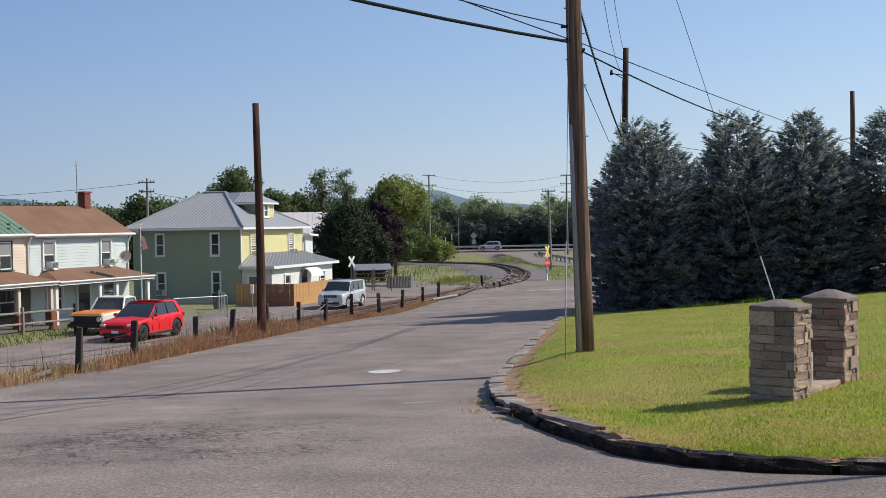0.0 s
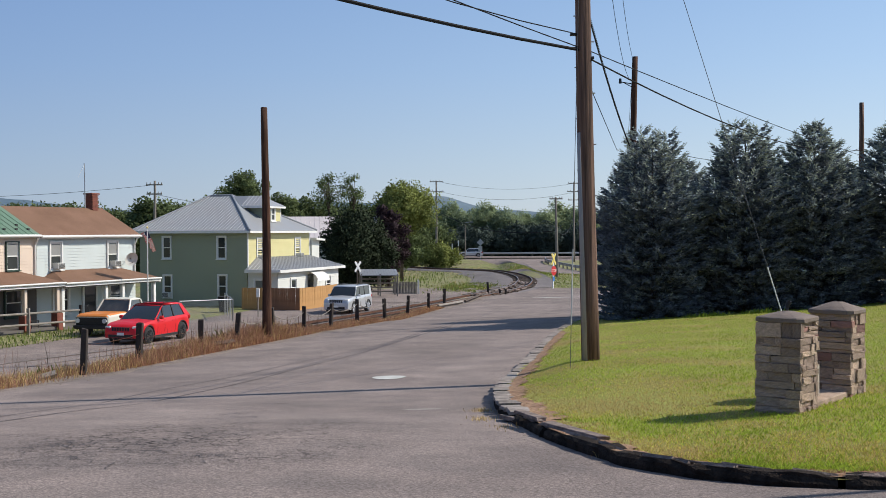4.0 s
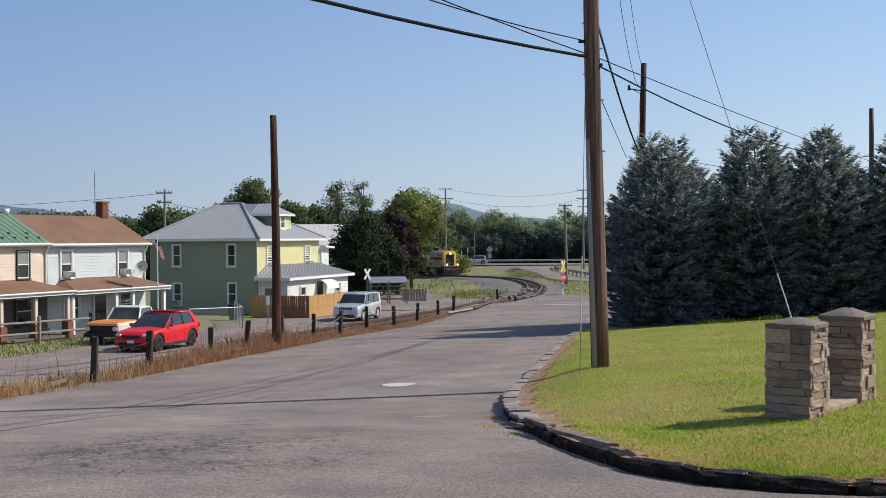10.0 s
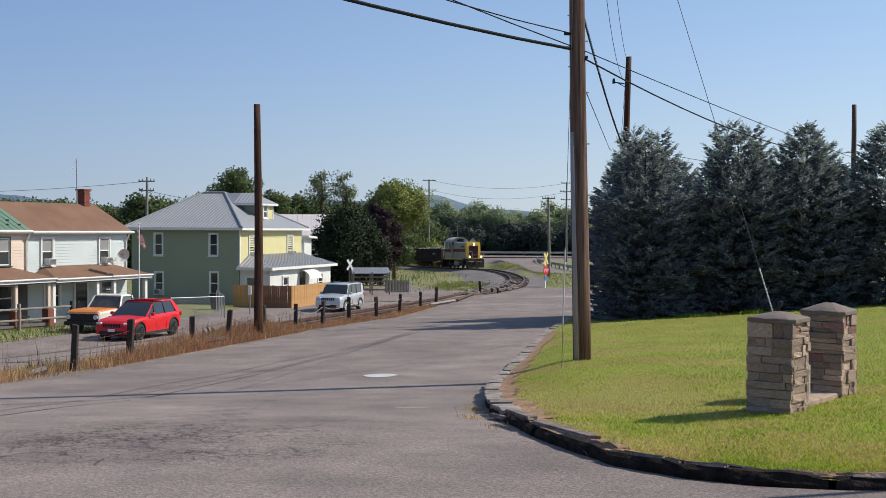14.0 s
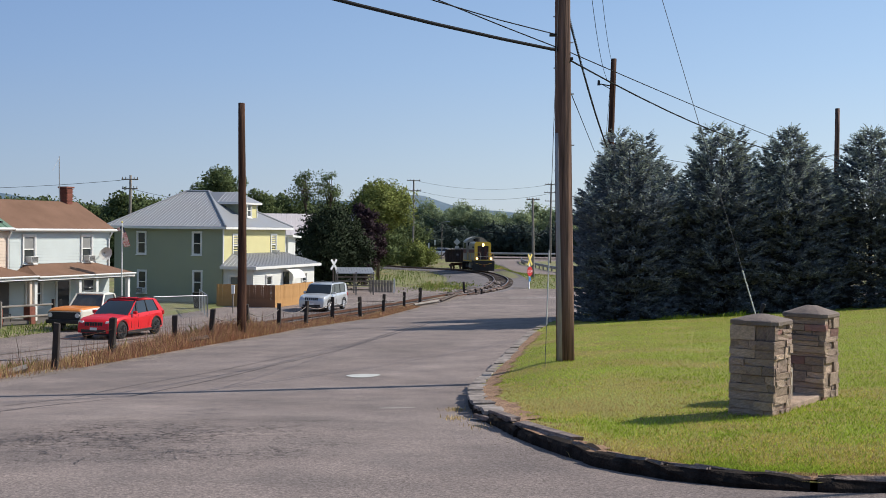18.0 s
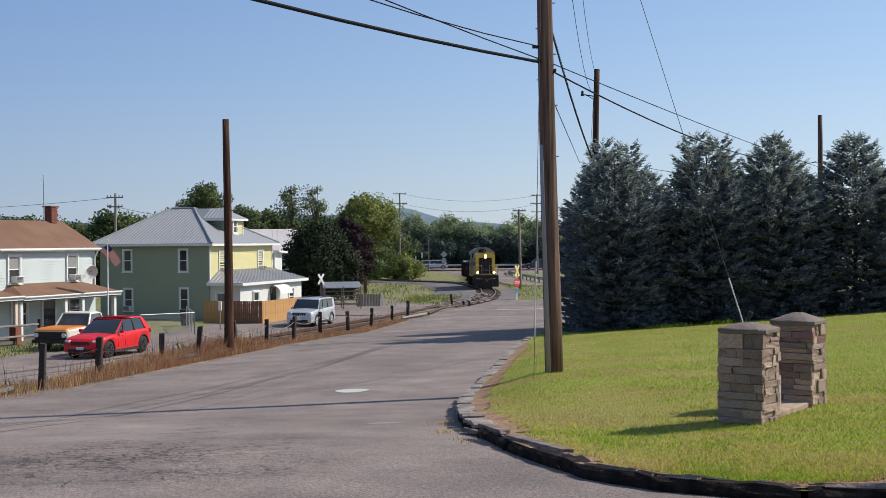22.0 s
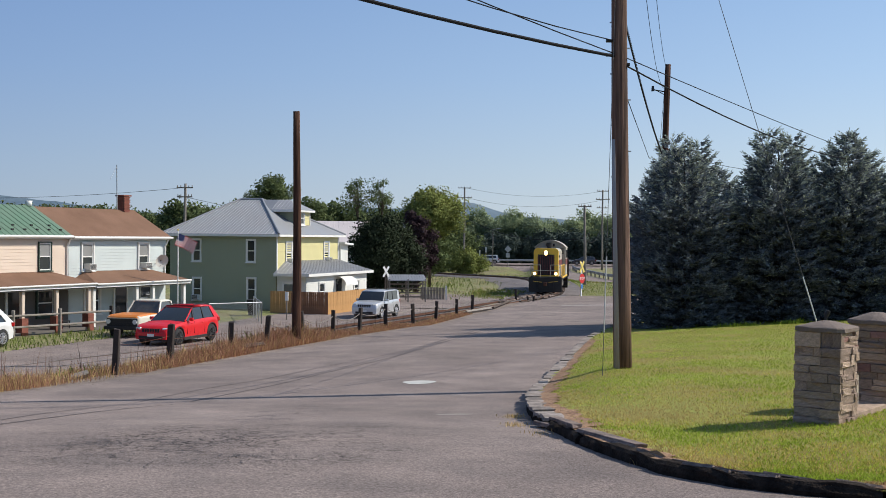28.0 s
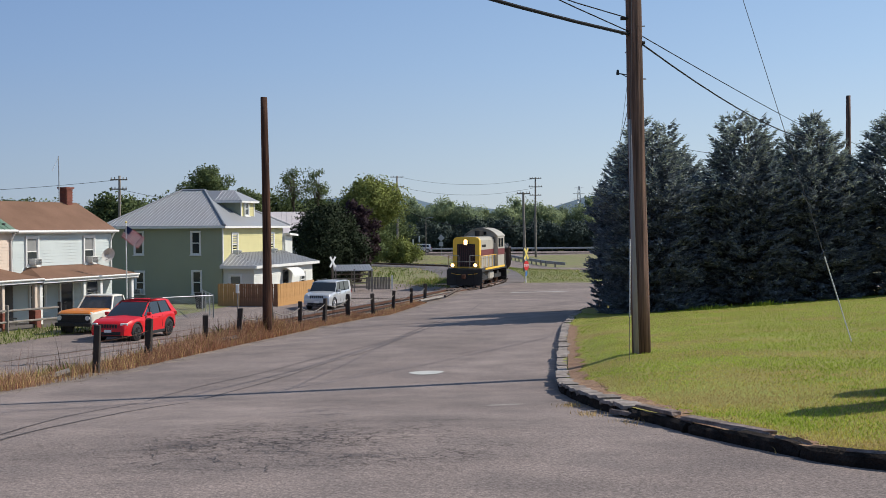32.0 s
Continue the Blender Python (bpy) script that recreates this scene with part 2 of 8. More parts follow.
ASPHALT = darker_oval(crazed(chips(mat("asphalt", (0.243, 0.194, 0.172), 0.92, 0.45, 0.9, 0.45, second=(0.192, 0.158, 0.145), fine=26, spread=0.5, spec=0.2), 85, 0.55, 1.4, 0.22), -2.9, 13.0, 2.5, 2.6), 2.2, 7.5, 5.0, 6.0, 0.8)
GRAVEL = chips(mat("gravel", (0.25, 0.2, 0.165), 0.95, 0.45, 1.2, 0.9, second=(0.15, 0.115, 0.09), fine=30), 30, 0.55, 1.4)
LAWN = chips(mat("lawn", (0.21, 0.23, 0.037), 0.9, 0.5, 0.5, 0.9, second=(0.26, 0.195, 0.05), fine=22, spread=0.45), 45, 0.6, 1.3)
DIRT = chips(mat("dry_ground", (0.3, 0.235, 0.15), 0.95, 0.45, 0.5, 0.7, second=(0.17, 0.14, 0.07), fine=14), 30, 0.6, 1.3)
FIELD = chips(mat("field", (0.155, 0.165, 0.055), 0.95, 0.5, 0.25, 0.7, second=(0.22, 0.185, 0.1), fine=2.2, spread=0.3), 5, 0.55, 1.35)
BALLAST = chips(mat("ballast", (0.175, 0.15, 0.145), 0.95, 0.5, 0.5, 1.0, second=(0.1, 0.088, 0.085), fine=9), 14, 0.6, 1.4)
RUST = mat("rusty_steel", (0.14, 0.065, 0.04), 0.75, 0.3, 4, 0.3, metal=0.4)
RAILTOP = mat("worn_rail", (0.3, 0.26, 0.24), 0.4, 0.2, 4, 0.1, metal=0.8)
TIE = mat("old_sleeper_wood", (0.09, 0.065, 0.05), 0.9, 0.35, 2, 0.6)
KERB = mat("old_kerb_timber", (0.04, 0.03, 0.024), 0.95, 0.5, 7, 1.0, second=(0.012, 0.01, 0.009), fine=40, spec=0.08)
SPLINTER = mat("split_grey_wood", (0.26, 0.2, 0.17), 0.95, 0.5, 6, 1.0, second=(0.09, 0.068, 0.058), fine=40)
POLEWOOD = mat("creosoted_pole", (0.19, 0.116, 0.088), 0.9, 0.45, 14, 0.8, second=(0.07, 0.047, 0.039), fine=60, grain_z=0.03, spread=0.3, spec=0.15)
DARKPOLE = mat("dark_pole", (0.1, 0.05, 0.032), 0.9, 0.5, 14, 0.8, second=(0.035, 0.02, 0.016), fine=60, grain_z=0.03, spread=0.3, spec=0.15)
GREYWOOD = mat("grey_wood", (0.26, 0.23, 0.2), 0.9, 0.3, 3, 0.5, fine=30)
MOULDING = mat("grey_moulding", (0.36, 0.335, 0.315), 0.85, 0.25, 3, 0.3, fine=30, grain_z=0.1)
POSTWOOD = mat("old_post", (0.045, 0.035, 0.03), 0.9, 0.4, 3, 0.6, fine=30)
CEDAR = mat("new_fence_board", (0.44, 0.24, 0.09), 0.75, 0.15, 2, 0.3, fine=30, island=0.15)
BROWN_CEDAR = mat("brown_fence_board", (0.24, 0.115, 0.06), 0.8, 0.3, 2, 0.3, fine=30, island=0.2)
WHITE = mat("white_paint", (0.75, 0.74, 0.7), 0.5, 0.06, 1.5, 0.05)
GREEN_WALL = mat("green_wall", (0.3, 0.325, 0.23), 0.8, 0.07, 0.4, 0.1, fine=12)
YELLOW_SIDING = mat("yellow_siding", (0.62, 0.56, 0.28), 0.55, 0.06, 0.8, 0.05)
WHITE_SIDING = mat("white_siding", (0.68, 0.68, 0.63), 0.55, 0.07, 0.8, 0.05)
BLUE_SIDING = mat("pale_blue_siding", (0.56, 0.61, 0.59), 0.55, 0.06, 0.8, 0.05)
BEIGE_SIDING = mat("beige_siding", (0.7, 0.57, 0.455), 0.55, 0.06, 0.8, 0.05)
GREY_SHINGLE = mat("grey_asbestos_shingle", (0.36, 0.33, 0.3), 0.85, 0.2, 1.2, 0.4, fine=10)
METAL_ROOF = mat("bare_metal_roof", (0.31, 0.305, 0.305), 0.5, 0.12, 0.5, 0.03, metal=0.4, second=(0.33, 0.34, 0.36))
PALE_ROOF = mat("faded_pink_roof", (0.64, 0.575, 0.56), 0.6, 0.12, 0.5, 0.05)
BROWN_ROOF = mat("brown_shingle", (0.2, 0.11, 0.07), 0.9, 0.2, 0.7, 0.5, second=(0.16, 0.085, 0.05), fine=12)
GREEN_ROOF = mat("green_metal_roof", (0.11, 0.2, 0.13), 0.55, 0.2, 0.8, 0.05, metal=0.1, second=(0.15, 0.22, 0.155))
DARKGREEN = mat("dark_green_trim", (0.03, 0.055, 0.04), 0.6, 0.15, 2, 0.05)
DARK_ROOF = mat("dark_shingle", (0.075, 0.068, 0.068), 0.9, 0.25, 1, 0.5, fine=12)
BRICK = mat("red_brick", (0.24, 0.085, 0.06), 0.9, 0.25, 3, 0.5, fine=18)
# dark tone that holds the shade under the porch roofs
PORCH_SHADE = mat("porch_wall", (0.14, 0.125, 0.115), 0.8, 0.1, 1, 0.1)
GLASS = mat("window_glass", (0.03, 0.035, 0.04), 0.06, 0.1, 1, 0, spec=0.8)
BLIND = mat("window_blind", (0.25, 0.25, 0.24), 0.7, 0.1, 2, 0.05)
AIRCON = mat("aircon_case", (0.6, 0.59, 0.55), 0.5, 0.08, 3, 0.05)
STEEL = mat("galvanised_steel", (0.45, 0.46, 0.47), 0.45, 0.1, 3, 0.05, metal=0.7)
BLACK = mat("black_part", (0.02, 0.02, 0.022), 0.6, 0.2, 3, 0.1)
RUBBER = mat("tyre_rubber", (0.025, 0.025, 0.026), 0.85, 0.15, 6, 0.2)
ALLOY = mat("alloy_rim", (0.5, 0.5, 0.52), 0.35, 0.1, 6, 0, metal=0.8)
CAR_GLASS = mat("car_glass", (0.02, 0.023, 0.026), 0.03, 0.05, 1, 0, spec=0.9)
# mottled paler glass: bright sky and reflections are in the base colour
PALE_GLASS = mat("reflection_toned_glass", (0.09, 0.092, 0.08), 0.06, 0.35, 2.5, 0, spec=0.9)
NAVY = mat("flag_navy", (0.02, 0.03, 0.1), 0.7, 0.06, 3, 0)
RED_PAINT = paint("red_car_paint", (0.66, 0.01, 0.016), 0.4, 0.15)
WHITE_PAINT = paint("white_car_paint", (0.78, 0.78, 0.76))
SILVER_PAINT = paint("silver_car_paint", (0.58, 0.585, 0.6), 0.3, 0.6, 0.3)
GREY_PAINT = paint("dark_grey_car_paint", (0.075, 0.072, 0.085), 0.3, 0.6, 0.4)
ORANGE_PAINT = paint("orange_truck_paint", (0.75, 0.23, 0.03), 0.4, 0.3)
CREAM_PAINT = paint("cream_truck_paint", (0.68, 0.65, 0.55), 0.4, 0.3)
LENS = mat("lamp_lens", (0.7, 0.7, 0.68), 0.15, 0.05, 3, 0, spec=0.8)
TAIL = mat("tail_lens", (0.35, 0.01, 0.01), 0.2, 0.05, 3, 0)
LOCO_YELLOW = mat("loco_yellow", (0.95, 0.57, 0.06), 0.45, 0.12, 1.2, 0.05)
LOCO_GREY = mat("loco_grey", (0.42, 0.385, 0.32), 0.5, 0.12, 1.2, 0.05)
LOCO_MAROON = mat("loco_maroon", (0.16, 0.03, 0.03), 0.5, 0.15, 1.2, 0.05)
LOCO_BLACK = mat("loco_black", (0.028, 0.026, 0.025), 0.7, 0.3, 2, 0.2)
GONDOLA = mat("gondola_brown", (0.065, 0.042, 0.035), 0.9, 0.4, 1.2, 0.2, second=(0.035, 0.026, 0.023), spec=0.2)
SCRAP = mat("scrap_load", (0.3, 0.28, 0.26), 0.8, 0.4, 2, 0.5, island=0.5)
HEADLIGHT = glow("lit_headlight", (1.0, 0.55, 0.2), 5)
KERB_PALE = mat("pale_broken_kerb", (0.33, 0.28, 0.245), 0.9, 0.5, 3, 0.9, second=(0.09, 0.072, 0.06), fine=22)
DEADGRASS = chips(mat("dead_grass_edge", (0.27, 0.17, 0.1), 0.95, 0.5, 3, 0.9, second=(0.2, 0.105, 0.06), fine=30), 40, 0.5, 1.5)
STONE_A = mat("stacked_stone", (0.38, 0.275, 0.215), 0.9, 0.35, 7, 0.6, fine=45, island=-0.28)
STONE_B = mat("brown_stone", (0.46, 0.335, 0.25), 0.9, 0.35, 7, 0.6, fine=45, island=-0.28)
STONE_C = mat("reddish_stone", (0.32, 0.17, 0.14), 0.9, 0.25, 4, 0.6, fine=45, island=-0.4)
CAPSTONE = mat("grey_cap_stone", (0.2, 0.155, 0.13), 0.9, 0.2, 3, 0.5, fine=40)
MORTAR = mat("dark_joint", (0.06, 0.055, 0.05), 0.95, 0.2, 5, 0.4)
PANEL = mat("pale_sign_stone", (0.45, 0.38, 0.3), 0.7, 0.1, 3, 0.1)
CONCRETE = mat("concrete", (0.36, 0.34, 0.31), 0.9, 0.15, 2, 0.3)
BARK = mat("bark", (0.09, 0.07, 0.055), 0.9, 0.3, 3, 0.6)
LEAF = leaf_mat("green_leaves", (0.12, 0.155, 0.065), 0.4, 0.3)
LEAF_LIGHT = leaf_mat("light_green_leaves", (0.22, 0.25, 0.075), 0.4)
LEAF_DARK = leaf_mat("dark_maple_leaves", (0.038, 0.052, 0.028), 0.5, 0.12)
LEAF_PURPLE = leaf_mat("purple_leaves", (0.055, 0.036, 0.042))
# both far greens are paled to put distance haze into the leaf colour
LEAF_FAR = leaf_mat("hazed_far_leaves", (0.3, 0.36, 0.2), 0.25, 0.4)
LEAF_FAR_DEEP = leaf_mat("hazed_far_deep_leaves", (0.23, 0.285, 0.17), 0.25, 0.4)
# dark bluish green that carries the shade and haze under the belt
LEAF_UNDER = leaf_mat("shade_toned_undergrowth_leaves", (0.075, 0.1, 0.085), 0.15, 0.15)
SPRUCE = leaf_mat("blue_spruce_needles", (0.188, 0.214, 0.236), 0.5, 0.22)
# paler needles for the bough tips, with the sun's light in the colour
SPRUCE_TIP = leaf_mat("sunlit_spruce_tips", (0.42, 0.46, 0.385), 0.4, 0.15)
BLADE = leaf_mat("grass_blades", (0.53, 0.47, 0.1), 0.5, 0.4)
LUSH = leaf_mat("lush_grass_blades", (0.34, 0.43, 0.055), 0.5, 0.45)
DRYBLADE = leaf_mat("rust_brown_weeds", (0.38, 0.205, 0.13), 0.5, 0.25)
TANBLADE = leaf_mat("straw_weeds", (0.58, 0.42, 0.18), 0.4, 0.25)
STALK = leaf_mat("dark_seed_stalks", (0.2, 0.125, 0.095), 0.4, 0.05)
VERGE = leaf_mat("verge_grass_blades", (0.24, 0.29, 0.07), 0.4, 0.3)
WEEDGREEN = leaf_mat("green_weeds", (0.16, 0.21, 0.05), 0.4, 0.3)
# woods tinted blue: the haze of distance is part of this colour
HILL = mat("hazed_wooded_hills", (0.15, 0.19, 0.22), 1.0, 0.2, 0.004, 0, second=(0.1, 0.15, 0.2), fine=0.05, spec=0)
CABLE = mat("cable", (0.018, 0.018, 0.02), 0.85, 0.1, 1, 0, spec=0.1)
# steel strand coloured dark, as its silhouette looks before the bright sky
STRAND = mat("backlit_strand", (0.1, 0.1, 0.105), 0.8, 0.2, 3, 0, spec=0.2)
SIGNRED = mat("sign_red", (0.6, 0.03, 0.03), 0.4, 0.06, 3, 0)
SIGNWHITE = mat("sign_white", (0.8, 0.8, 0.78), 0.4, 0.05, 3, 0)
SIGNYELLOW = mat("sign_yellow", (0.78, 0.62, 0.16), 0.4, 0.05, 3, 0)
SIGNBLUE = mat("sign_blue", (0.05, 0.2, 0.5), 0.4, 0.05, 3, 0)
SCRAPE = mat("scraped_asphalt", (0.3, 0.265, 0.24), 0.95, 0.3, 6, 0.3)
LINE = mat("road_paint", (0.55, 0.54, 0.5), 0.8, 0.2, 3, 0.2)


# ---- mesh helpers ----
def box(bm, c, s, rz=0.0, m=None):
    """A box of size s at c, turned rz degrees, in the frame m."""
    t = Matrix.Translation(c) @ Matrix.Rotation(radians(rz), 4, "Z") @ Matrix.Diagonal((*s, 1))
    return bmesh.ops.create_cube(bm, size=1, matrix=(m @ t) if m else t)["verts"]


def rod(bm, a, b, r, r2=None, n=8):
    """A round bar from a to b."""
    a, b = Vector(a), Vector(b)
    d = b - a
    t = Matrix.Translation((a + b) / 2) @ d.to_track_quat("Z", "Y").to_matrix().to_4x4()
    return bmesh.ops.create_cone(bm, cap_ends=True, segments=n, radius1=r, radius2=r if r2 is None else r2, depth=d.length, matrix=t)["verts"]


def tube(bm, pts, r, n=6):
    """One continuous round cable through pts."""
    rings = []
    for i, p in enumerate(pts):
        d = (pts[min(i + 1, len(pts) - 1)] - pts[max(i - 1, 0)]).normalized()
        a = d.orthogonal().normalized() if abs(d.z) > 0.9 else Vector((-d.y, d.x, 0)).normalized()
        b = d.cross(a)
        rings.append([bm.verts.new(p + (a * math.cos(t) + b * math.sin(t)) * r) for t in (6.2832 * k / n for k in range(n))])
    for u, v in zip(rings, rings[1:]):
        for k in range(n):
            bm.faces.new((u[k], u[(k + 1) % n], v[(k + 1) % n], v[k]))
    bm.faces.new(rings[0][::-1]), bm.faces.new(rings[-1])


def finish(bm, name, material, bevel=0.0, smooth=False):
    if bevel:
        bmesh.ops.bevel(bm, geom=bm.edges[:], offset=bevel, segments=1, affect="EDGES", clamp_overlap=True)
    me = bpy.data.meshes.new(name)
    bm.to_mesh(me)
    bm.free()
    for mt in material if isinstance(material, (list, tuple)) else (material,):
        me.materials.append(mt)
    if smooth:
        for p in me.polygons:
            p.use_smooth = True
    return me


def part(name, bm, material, parent, label="", bevel=0.0, smooth=False):
    """One mesh object under a thing or a part."""
    ob = new(name, finish(bm, name, material, bevel, smooth))
    ob.parent = parent
    return tagged(ob, label)


def thing(name, label, category, m=None, group="", kind=""):
    ob = new(name)
    ob.empty_display_size = 0.1
    if m is not None:
        ob.matrix_world = m
    return tagged(ob, label, category, group, kind)


def solo(name, bm, material, label, category="", m=None, kind="", group="", bevel=0.0, smooth=False):
    ob = new(name, finish(bm, name, material, bevel, smooth))
    if m is not None:
        ob.matrix_world = m
    return tagged(ob, label, category, group, kind)


def raw(name, verts, faces, material, smooth=False):
    me = bpy.data.meshes.new(name)
    me.from_pydata([tuple(v) for v in verts], [], [tuple(f) for f in faces])
    me.materials.append(material)
    if smooth:
        for p in me.polygons:
            p.use_smooth = True
    me.update()
    return me


def B():
    return bmesh.new()


# ---- ground ----
def interp(v, table):
    if v <= table[0][0]:
        return table[0][1]
    for (a, p), (b, q) in zip(table, table[1:]):
        if v <= b:
            return p + (q - p) * (v - a) / (b - a)
    return table[-1][1]


def ease(a, b, v):
    t = min(1, max(0, (v - a) / (b - a)))
    return t * t * (3 - 2 * t)


ROAD = ((-40, 4.9), (0, 3.72), (8, 3.3), (14, 2.84), (21.5, 2.13), (24, 2.02), (29, 1.83), (41, 1.52), (50, 1.28), (60, 0.98), (80, 0.35), (97, 0.05), (110, 0), (400, 0))
LOW = ((30, 0.6), (42, 0.45), (60, 0.15), (75, 0.02), (90, 0))
FENCE = ((-40, -26.7), (30.9, -10), (59.3, -3.3), (96, 4.0), (140, 13))
KERB_LINE = ((9.2, 30), (9.0, 9), (8.95, 3.3), (9.2, 2.6), (9.6, 2.1), (10.4, 1.6), (11.5, 1.3), (12.8, 1.05), (14.6, 0.85), (16.6, 0.72), (18.6, 0.72), (21.2, 0.85), (24, 1.2), (29, 1.95), (34, 2.7), (41, 3.8), (48, 5.2), (54, 6.6), (58, 8.2), (60, 12), (60.5, 30))


def fence_x(y):
    return interp(y, FENCE)


def kerb_x(y):
    if y < 8.95:
        return 60
    if y > 60.4:
        return 60
    return interp(y, KERB_LINE[2:-1])


def road_z(x, y):
    c = 0.03 * ease(12, 32, y) * (1 - ease(55, 90, y))
    return interp(y, ROAD) + c * max(-16, min(0.5, x - interp(y, KERB_LINE[2:-1])))


def lawn_z(x, y):
    p = 2.5 + 0.06 * (x - 3.1) - (0.049 if y < 24.4 else 0.053) * (y - 24.4)
    e = min(x - kerb_x(y), (y - 8.9) * 2, (60.5 - y))
    k = ease(0, 1.6, e)
    edge = road_z(x, y) + interp(y, ((9, 0.08), (14, 0.12), (21, 0.165), (29, 0.15), (41, 0.11)))
    return edge * (1 - k) + p * k


def low_z(x, y):
    """The road with its shoulder, the bank and the lower street."""
    u = x - fence_x(y)
    k = 1 - ease(-3.0, -0.2, u)
    if y > 108:
        return -interp(y, ((108, 0), (125, 0.2), (144, 0.62), (161, 0.85), (176, 1.15), (192, 1.4), (202, 1.1), (211, 0.0))) * (1 - ease(8.6, 11, x))
    rz = road_z(x, y)
    return rz * (1 - k) + min(rz, interp(y, LOW)) * k


def land_z(x, y):
    if 9 < y < 60.4 and x > kerb_x(y):
        return lawn_z(x, y)
    return low_z(x, y)


def sheet(name, xs, ys, z, material, label, kind="structure", category=""):
    """A strip of ground; xs gives, for a y, the x values across."""
    verts, faces, n = [], [], 0
    for y in ys:
        row = xs(y)
        n = len(row)
        verts += [(x, y, z(x, y)) for x in row]
    for j in range(len(ys) - 1):
        for i in range(n - 1):
            a = j * n + i
            faces.append((a, a + 1, a + n + 1, a + n))
    ob = new(name, raw(name, verts, faces, material, True))
    return tagged(ob, label, category, "", kind)


def span(a, b, n):
    return [a + (b - a) * i / n for i in range(n + 1)]


ys_near = span(-40, 103, 143)
# the one sheet that reaches the horizon, a little under all that lies on it
cols = [-4500, -1500, -500, -200, -120, -80, -55] + span(-45, 40, 85) + [50, 65, 90, 130, 220, 520, 1500, 4500]
rows_ = [-600, -200, -90] + span(-50, 115, 110) + span(118, 216, 49) + [230, 250, 300, 380, 500, 800, 1500, 3000, 4800]
def under_z(x, y):
    y = max(-40, min(y, 300))
    if 5 < y < 66 and -4 < x < 40:
        return min(land_z(x + a, y + b) for a in (-1.7, -0.8, 0, 0.8, 1.7) for b in (-1.7, 0, 1.7)) - 0.14
    return land_z(x, y) - (0.14 if y < 112 and x > -60 else 0.03)


sheet("ground", lambda y: cols, rows_, under_z, FIELD, "flat rough grass land reaching the wooded hills", category="ground")
sheet("road", lambda y: span(fence_x(y) + 1.1 + 0.12 * math.sin(y * 1.7) + 0.1 * math.sin(y * 4.1), min(kerb_x(y) + 0.05, 60), 24), ys_near, road_z, ASPHALT, "worn grey asphalt road with cracks and patches", category="road")
sheet("shoulder", lambda y: span(fence_x(y) - 0.6, fence_x(y) + 1.3, 6), span(-40, 92, 132), lambda x, y: low_z(x, y) - 0.02, GRAVEL, "loose grey gravel shoulder beside the road", category="gravel")
sheet("bank", lambda y: span(fence_x(y) - 3.2 - 0.04 * max(0, 92 - y), fence_x(y) - 0.5, 8), span(-40, 92, 132), lambda x, y: low_z(x, y) - 0.03, DIRT, "dry weedy bank between road and railway", category="ground")
sheet("lower_street", lambda y: span(fence_x(y) - 13.5, fence_x(y) - 3.1 - 0.04 * max(0, 92 - y), 8), span(-10, 84, 94), lambda x, y: low_z(x, y) - 0.03, ASPHALT, "lower asphalt street with parked vehicles", category="street")
sheet("yard", lambda y: span(fence_x(y) - 42, fence_x(y) - 13.4, 10), span(-10, 100, 60), lambda x, y: low_z(x, y) - 0.02, FIELD, "patchy grass yards before the houses", category="grass")
sheet("lot", lambda y: span(-9, 0.5 + 0.3 * (y - 84), 5), span(83.5, 104, 12), lambda x, y: 0.02, ASPHALT, "asphalt drive beside the railway", category="drive")
sheet("lawn", lambda y: [kerb_x(y) + 0.12 + d for d in (0, 0.15, 0.3, 0.5, 0.7, 0.95, 1.2, 1.5, 1.8, 2.4, 3.2, 4.5, 6, 8, 11, 15, 20, 30, 45)], span(9.03, 12, 60) + span(12.2, 60, 190), lambda x, y: lawn_z(x, y) - 0.004, LAWN, "mown green lawn with yellowed patches", category="lawn")


def kerb_dist(x, y):
    """Distance from the kerb's line."""
    best = 99.0
    for (y0, x0), (y1, x1) in zip(KERB_LINE[1:15], KERB_LINE[2:16]):
        dx, dy = x1 - x0, y1 - y0
        t = max(0.0, min(1.0, ((x - x0) * dx + (y - y0) * dy) / (dx * dx + dy * dy)))
        best = min(best, (x - x0 - dx * t) ** 2 + (y - y0 - dy * t) ** 2)
    return math.sqrt(best)


def edge_strip():
    line = [Vector((x, y, 0)) for y, x in KERB_LINE if x <= 30 and y < 45]
    pts = []
    for a, b in zip(line, line[1:]):
        n = max(1, round((b - a).length / 0.06))
        pts += [a.lerp(b, k / n) for k in range(n)]
    verts, faces = [], []
    for k in range(1, len(pts) - 1):
        p = pts[k]
        d = (pts[min(len(pts) - 1, k + 4)] - pts[max(0, k - 4)]).normalized()
        s = Vector((d.y, -d.x, 0))
        w = max(0.1, (0.34 if p.y < 13 else 0.26) + 0.25 * noise.noise(p * 0.8) + 0.16 * noise.noise(p * 5))
        o = 0.1 + 0.16 * ease(13.5, 15, p.y)
        for q in (o, o + w * 0.5, o + w):
            c = p + s * q
            verts.append((c.x, c.y, lawn_z(c.x, max(9.0, c.y)) + 0.012))
        if k > 1:
            j = len(verts) - 6
            faces += [(j, j + 1, j + 4, j + 3), (j + 1, j + 2, j + 5, j + 4)]
    tagged(new("lawn_edge", raw("lawn_edge", verts, faces, DEADGRASS)), "strip of dead brown grass behind the kerb", "grass", "", "structure")


edge_strip()
# the far road, its verge and the highway
def RAMP_L(y):
    return interp(y, ((131, 32), (134, 19), (139, 13), (145, 11.7), (168, 11.8), (196, 10.6), (203, 9.0), (210, 5.5), (214, -1.0)))


